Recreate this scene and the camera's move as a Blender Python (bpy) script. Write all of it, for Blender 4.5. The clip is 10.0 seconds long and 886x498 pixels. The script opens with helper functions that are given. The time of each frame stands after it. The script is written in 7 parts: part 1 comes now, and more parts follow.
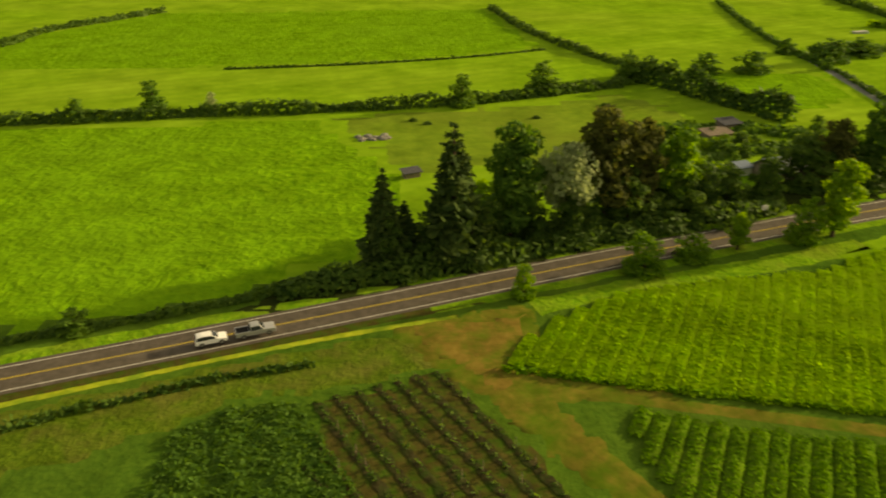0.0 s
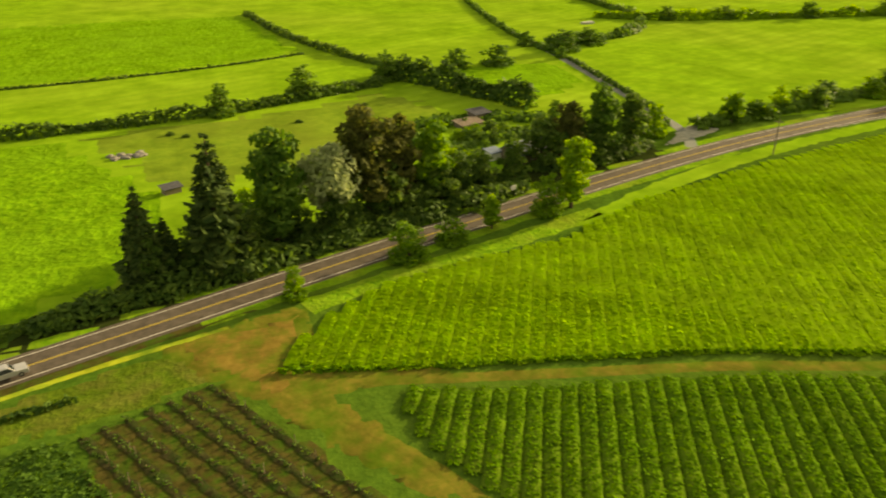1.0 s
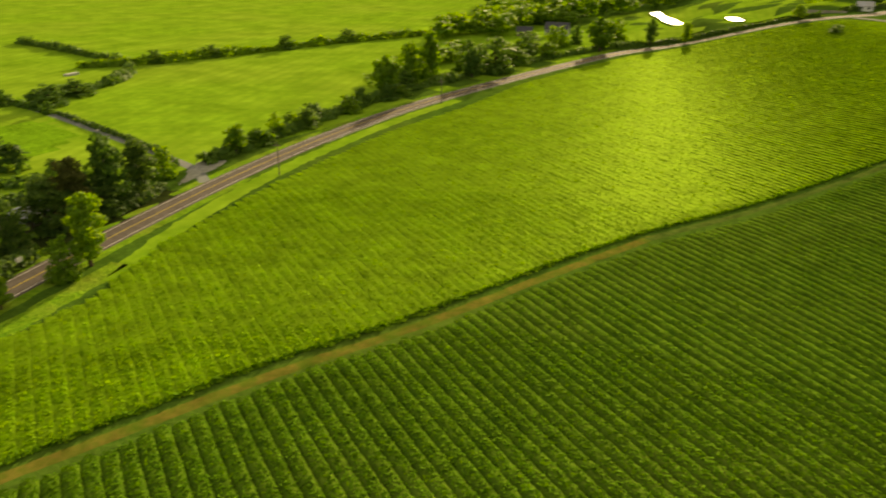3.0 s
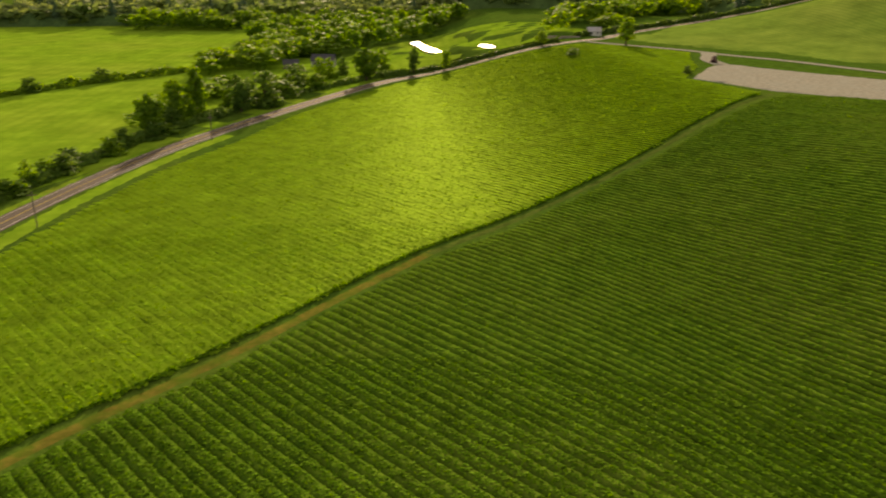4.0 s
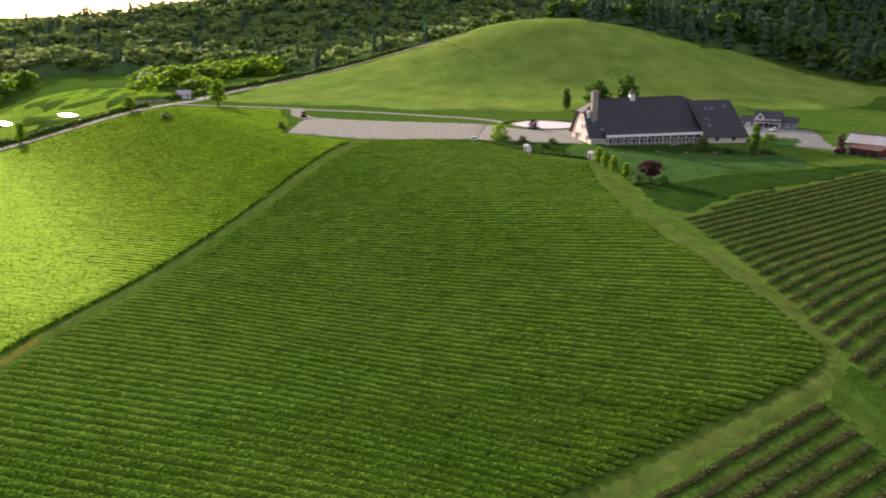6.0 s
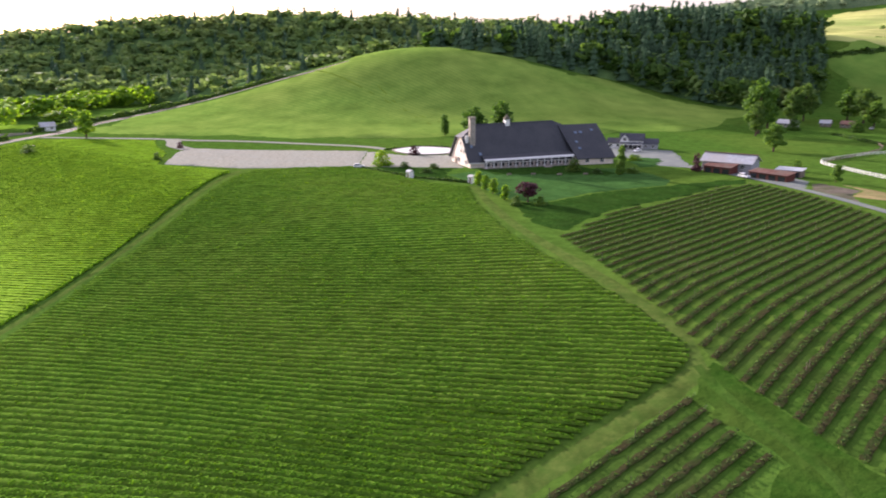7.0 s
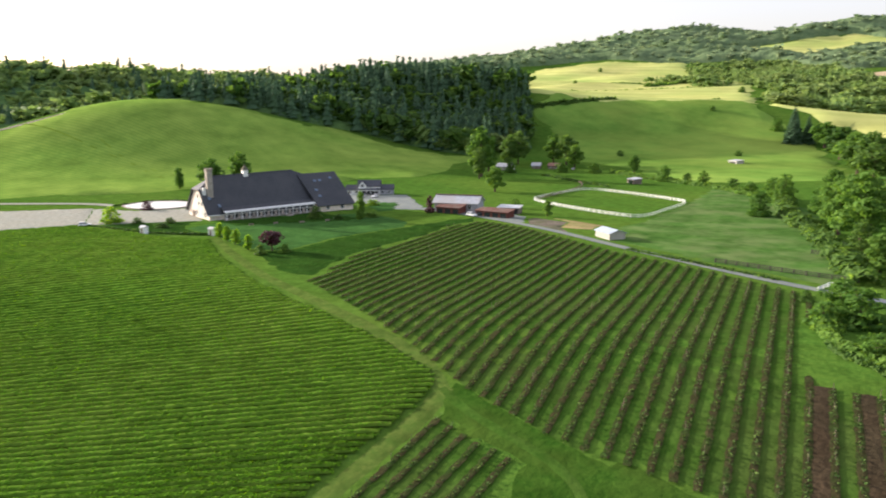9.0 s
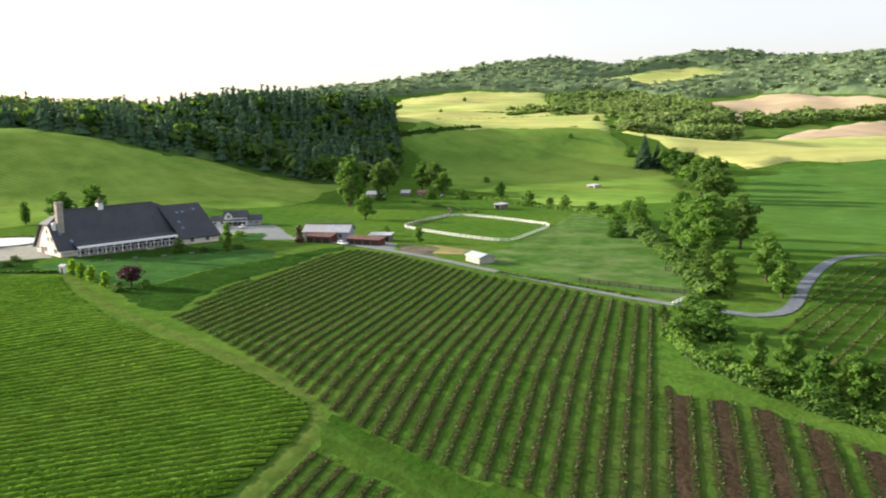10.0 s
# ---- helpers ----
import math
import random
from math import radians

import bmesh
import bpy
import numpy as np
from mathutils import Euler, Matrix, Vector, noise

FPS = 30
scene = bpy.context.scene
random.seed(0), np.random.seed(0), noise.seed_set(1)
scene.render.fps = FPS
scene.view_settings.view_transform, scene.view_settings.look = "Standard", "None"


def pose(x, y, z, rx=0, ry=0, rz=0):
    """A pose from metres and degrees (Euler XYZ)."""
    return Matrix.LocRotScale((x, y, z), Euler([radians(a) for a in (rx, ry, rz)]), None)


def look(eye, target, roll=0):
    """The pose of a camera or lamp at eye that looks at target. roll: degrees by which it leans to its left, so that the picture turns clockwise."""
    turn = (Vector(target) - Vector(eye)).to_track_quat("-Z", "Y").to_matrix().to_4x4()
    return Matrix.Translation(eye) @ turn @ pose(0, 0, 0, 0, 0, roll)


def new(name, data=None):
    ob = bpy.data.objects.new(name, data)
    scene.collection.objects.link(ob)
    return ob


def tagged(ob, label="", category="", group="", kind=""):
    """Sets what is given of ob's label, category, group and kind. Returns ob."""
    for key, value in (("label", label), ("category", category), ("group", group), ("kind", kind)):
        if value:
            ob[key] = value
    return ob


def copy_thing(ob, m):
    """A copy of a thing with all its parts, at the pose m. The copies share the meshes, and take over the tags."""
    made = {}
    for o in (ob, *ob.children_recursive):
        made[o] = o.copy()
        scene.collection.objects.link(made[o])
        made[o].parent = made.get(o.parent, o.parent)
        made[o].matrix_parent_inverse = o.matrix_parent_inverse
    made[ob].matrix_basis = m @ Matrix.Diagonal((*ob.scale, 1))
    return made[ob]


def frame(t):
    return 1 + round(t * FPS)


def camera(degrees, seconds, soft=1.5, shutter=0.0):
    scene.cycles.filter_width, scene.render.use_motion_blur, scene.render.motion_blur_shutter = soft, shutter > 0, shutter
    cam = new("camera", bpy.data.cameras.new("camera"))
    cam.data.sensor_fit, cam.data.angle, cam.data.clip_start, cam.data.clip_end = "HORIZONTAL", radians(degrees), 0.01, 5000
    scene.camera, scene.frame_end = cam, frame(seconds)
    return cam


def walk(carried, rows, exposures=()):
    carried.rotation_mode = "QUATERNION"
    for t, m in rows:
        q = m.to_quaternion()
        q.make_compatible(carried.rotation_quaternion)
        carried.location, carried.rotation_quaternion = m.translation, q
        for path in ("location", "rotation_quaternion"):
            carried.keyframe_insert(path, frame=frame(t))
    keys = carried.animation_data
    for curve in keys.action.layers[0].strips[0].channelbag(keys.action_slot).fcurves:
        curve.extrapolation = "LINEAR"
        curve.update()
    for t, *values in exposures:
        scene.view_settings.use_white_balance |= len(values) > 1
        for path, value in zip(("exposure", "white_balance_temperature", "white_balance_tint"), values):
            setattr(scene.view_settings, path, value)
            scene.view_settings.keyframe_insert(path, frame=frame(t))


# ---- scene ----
from mathutils import geometry

cam = camera(60.31, 10.0, 1.9, 0.3)
ROWS = [
    (0.0, 0.00, -0.00, 60.00, -0.000, -26.000, -0.320),
    (0.5, 2.48, -1.96, 60.32, -9.096, -25.909, -0.235),
    (1.0, 4.26, -3.81, 60.79, -16.949, -25.854, 0.024),
    (1.5, 5.34, -5.28, 61.03, -25.112, -25.691, 0.230),
    (2.0, 6.00, -6.79, 61.11, -34.209, -25.000, 0.286),
    (2.5, 5.90, -8.36, 61.30, -43.630, -24.012, 0.350),
    (3.0, 5.58, -9.55, 61.32, -52.622, -22.901, 0.320),
    (3.2, 5.31, -9.94, 61.36, -56.314, -22.463, 0.322),
    (4.3, 2.12, -11.94, 61.13, -74.112, -19.832, 0.360),
    (4.5, 1.53, -12.02, 61.06, -77.180, -19.389, 0.366),
    (5.0, -0.10, -12.30, 60.87, -84.896, -18.217, 0.384),
    (5.5, -2.01, -12.32, 60.77, -92.595, -17.058, 0.239),
    (5.7, -2.80, -12.23, 60.78, -95.415, -16.639, 0.183),
    (6.8, -7.19, -10.29, 61.39, -105.896, -14.470, -0.020),
    (7.0, -7.86, -10.03, 61.40, -107.822, -14.075, -0.034),
    (7.5, -9.63, -9.31, 61.45, -112.101, -13.096, -0.016),
    (8.0, -11.09, -8.80, 61.36, -116.031, -12.244, -0.072),
    (8.5, -11.87, -8.54, 61.22, -121.573, -11.362, -0.199),
    (9.0, -12.16, -8.21, 61.08, -127.081, -10.415, -0.267),
    (9.5, -12.18, -8.21, 61.05, -132.421, -9.427, -0.406),
    (10.0, -12.12, -8.16, 60.97, -136.831, -8.402, -0.546),
]
EXPOSURES = [(0.0, 0.02, 11500, 2), (0.5, 0.28, 11500, 2), (1.0, 0.54, 11500, 4), (1.5, 0.6, 11500, 4), (3.0, 0.3, 10300, 9), (4.5, 0.06, 8200, 27), (5.5, 0.26, 6800, 33), (7.0, 0.88, 5800, 34), (8.5, 0.95, 5950, 24), (10.0, 0.99, 6050, 18)]
walk(cam, [(t, pose(x, y, z, 90 + pitch, 0, yaw) @ pose(0, 0, 0, 0, 0, roll)) for t, x, y, z, yaw, pitch, roll in ROWS], EXPOSURES)

# ---- sky and sun ----
SUN_TURN, SUN_UP = 69.0, 14.5
world = bpy.data.worlds.new("sky")
scene.world = world
world.use_nodes = True
sky = world.node_tree.nodes.new("ShaderNodeTexSky")
sky.sky_type, sky.sun_disc = "NISHITA", False
sky.sun_elevation, sky.sun_rotation = radians(SUN_UP), radians(SUN_TURN)
sky.air_density, sky.dust_density, sky.ozone_density = 1.0, 4.0, 1.0
background = world.node_tree.nodes["Background"]
world.node_tree.links.new(sky.outputs[0], background.inputs[0])
background.inputs[1].default_value = 0.1
veil, both = world.node_tree.nodes.new("ShaderNodeBackground"), world.node_tree.nodes.new("ShaderNodeAddShader")  # thin milky high cloud all over
veil.inputs[0].default_value, veil.inputs[1].default_value = (1.0, 0.94, 0.83, 1.0), 0.29
world.node_tree.links.new(background.outputs[0], both.inputs[0])
world.node_tree.links.new(veil.outputs[0], both.inputs[1])
world.node_tree.links.new(both.outputs[0], world.node_tree.nodes["World Output"].inputs["Surface"])
sun = new("sun", bpy.data.lights.new("sun", "SUN"))
sun.data.energy, sun.data.angle, sun.data.color = 6.0, radians(1.5), (1.0, 0.9, 0.72)
sun.matrix_world = look((100 * math.sin(radians(SUN_TURN)), 100 * math.cos(radians(SUN_TURN)), 100 * math.tan(radians(SUN_UP))), (0, 0, 0))


# ---- materials ----
def surface(name, low, high, fine=1.0, broad=0.05, rough=0.9, bump=0.3, gloss=0.0, third=None, metal=0.0, stripes=None, through_light=0.0, island=0.0, own=0.0, lift=0.1, waxy=None):
    """Two noises of different size mix low, high and third; stripes: (turn, period, colour, share)."""
    m = bpy.data.materials.new(name)
    m.use_nodes = True
    tree, n, ln = m.node_tree, m.node_tree.nodes, m.node_tree.links
    b = n["Principled BSDF"]
    geo = n.new("ShaderNodeNewGeometry")

    def noise_at(scale, detail=4.0):
        t = n.new("ShaderNodeTexNoise")
        t.inputs["Scale"].default_value, t.inputs["Detail"].default_value, t.inputs["Roughness"].default_value = scale, detail, 0.62
        ln.new(geo.outputs["Position"], t.inputs["Vector"])
        return t.outputs["Fac"]

    def ramp(v, lo, hi):
        r = n.new("ShaderNodeMapRange")
        r.inputs["From Min"].default_value, r.inputs["From Max"].default_value = lo, hi
        ln.new(v, r.inputs["Value"])
        return r.outputs["Result"]

    def mixed(f, a, c):
        x = n.new("ShaderNodeMix")
        x.data_type = "RGBA"
        for s, v in ((x.inputs[0], f), (x.inputs[6], a), (x.inputs[7], c)):
            if isinstance(v, (tuple, list)):
                s.default_value = (*v, 1)
            elif isinstance(v, float):
                s.default_value = v
            else:
                ln.new(v, s)
        return x.outputs[2]

    f = noise_at(fine)
    col = mixed(ramp(f, 0.35, 0.65), low, high)
    if third:
        col = mixed(ramp(noise_at(broad, 3.0), 0.42, 0.68), col, third)
    if bump and rough >= 0.85:
        patch = n.new("ShaderNodeHueSaturation")
        ln.new(col, patch.inputs["Color"])
        span = n.new("ShaderNodeMapRange")
        span.inputs["From Min"].default_value, span.inputs["From Max"].default_value = 0.3, 0.7
        span.inputs["To Min"].default_value, span.inputs["To Max"].default_value = 0.74, 1.26
        ln.new(noise_at(fine * 0.24, 9.0), span.inputs["Value"])
        ln.new(span.outputs["Result"], patch.inputs["Value"])
        col = patch.outputs["Color"]
    if stripes:
        turn, period, colour, share = stripes
        d = n.new("ShaderNodeVectorMath")
        d.operation = "DOT_PRODUCT"
        d.inputs[1].default_value = (-math.sin(radians(turn)) * 2 * math.pi / period, math.cos(radians(turn)) * 2 * math.pi / period, 0)
        ln.new(geo.outputs["Position"], d.inputs[0])
        wob = n.new("ShaderNodeMath")
        wob.operation = "MULTIPLY_ADD"
        wob.inputs[1].default_value = 1.6
        ln.new(noise_at(0.25, 2.0), wob.inputs[0])
        ln.new(d.outputs["Value"], wob.inputs[2])
        s = n.new("ShaderNodeMath")
        s.operation = "SINE"
        ln.new(wob.outputs[0], s.inputs[0])
        k = n.new("ShaderNodeMath")
        k.operation = "MULTIPLY"
        ln.new(ramp(s.outputs[0], -0.2, 0.9), k.inputs[0])
        k.inputs[1].default_value = share
        col = mixed(k.outputs[0], col, colour)
    for amount, socket in ((island, geo.outputs["Random Per Island"]), (own, None)):
        if amount:
            if socket is None:
                socket = n.new("ShaderNodeObjectInfo").outputs["Random"]
            hsv = n.new("ShaderNodeHueSaturation")
            ln.new(col, hsv.inputs["Color"])
            r = n.new("ShaderNodeMapRange")
            r.inputs["To Min"].default_value, r.inputs["To Max"].default_value = 1 - amount, 1 + amount
            ln.new(socket, r.inputs["Value"])
            ln.new(r.outputs["Result"], hsv.inputs["Value"])
            h = n.new("ShaderNodeMapRange")
            h.inputs["To Min"].default_value, h.inputs["To Max"].default_value = 0.5 + amount * 0.05, 0.5 - amount * 0.05
            ln.new(socket, h.inputs["Value"])
            ln.new(h.outputs["Result"], hsv.inputs["Hue"])
            col = hsv.outputs["Color"]
    ln.new(col, b.inputs["Base Color"])
    b.inputs["Roughness"].default_value, b.inputs["Metallic"].default_value = rough, metal
    b.inputs["Specular IOR Level"].default_value = gloss
    if bump:
        bp = n.new("ShaderNodeBump")
        bp.inputs["Strength"].default_value, bp.inputs["Distance"].default_value = bump, lift
        ln.new(f, bp.inputs["Height"])
        ln.new(bp.outputs["Normal"], b.inputs["Normal"])
    if through_light:
        tr, mx = n.new("ShaderNodeBsdfTranslucent"), n.new("ShaderNodeMixShader")
        warm = n.new("ShaderNodeHueSaturation")
        warm.inputs["Hue"].default_value, warm.inputs["Saturation"].default_value, warm.inputs["Value"].default_value = 0.485, 1.1, 1.5
        ln.new(col, warm.inputs["Color"])
        ln.new(warm.outputs["Color"], tr.inputs["Color"])
        mx.inputs["Fac"].default_value = through_light
        ln.new(b.outputs[0], mx.inputs[1])
        ln.new(tr.outputs[0], mx.inputs[2])
        ln.new(mx.outputs[0], n["Material Output"].inputs["Surface"])
        if waxy:
            share, soft, tone = waxy
            gl, both_ways = n.new("ShaderNodeBsdfAnisotropic"), n.new("ShaderNodeMixShader")
            gl.inputs["Color"].default_value, gl.inputs["Roughness"].default_value = (*tone, 1), soft
            both_ways.inputs["Fac"].default_value = share
            ln.new(mx.outputs[0], both_ways.inputs[1])
            ln.new(gl.outputs[0], both_ways.inputs[2])
            ln.new(both_ways.outputs[0], n["Material Output"].inputs["Surface"])
    return m


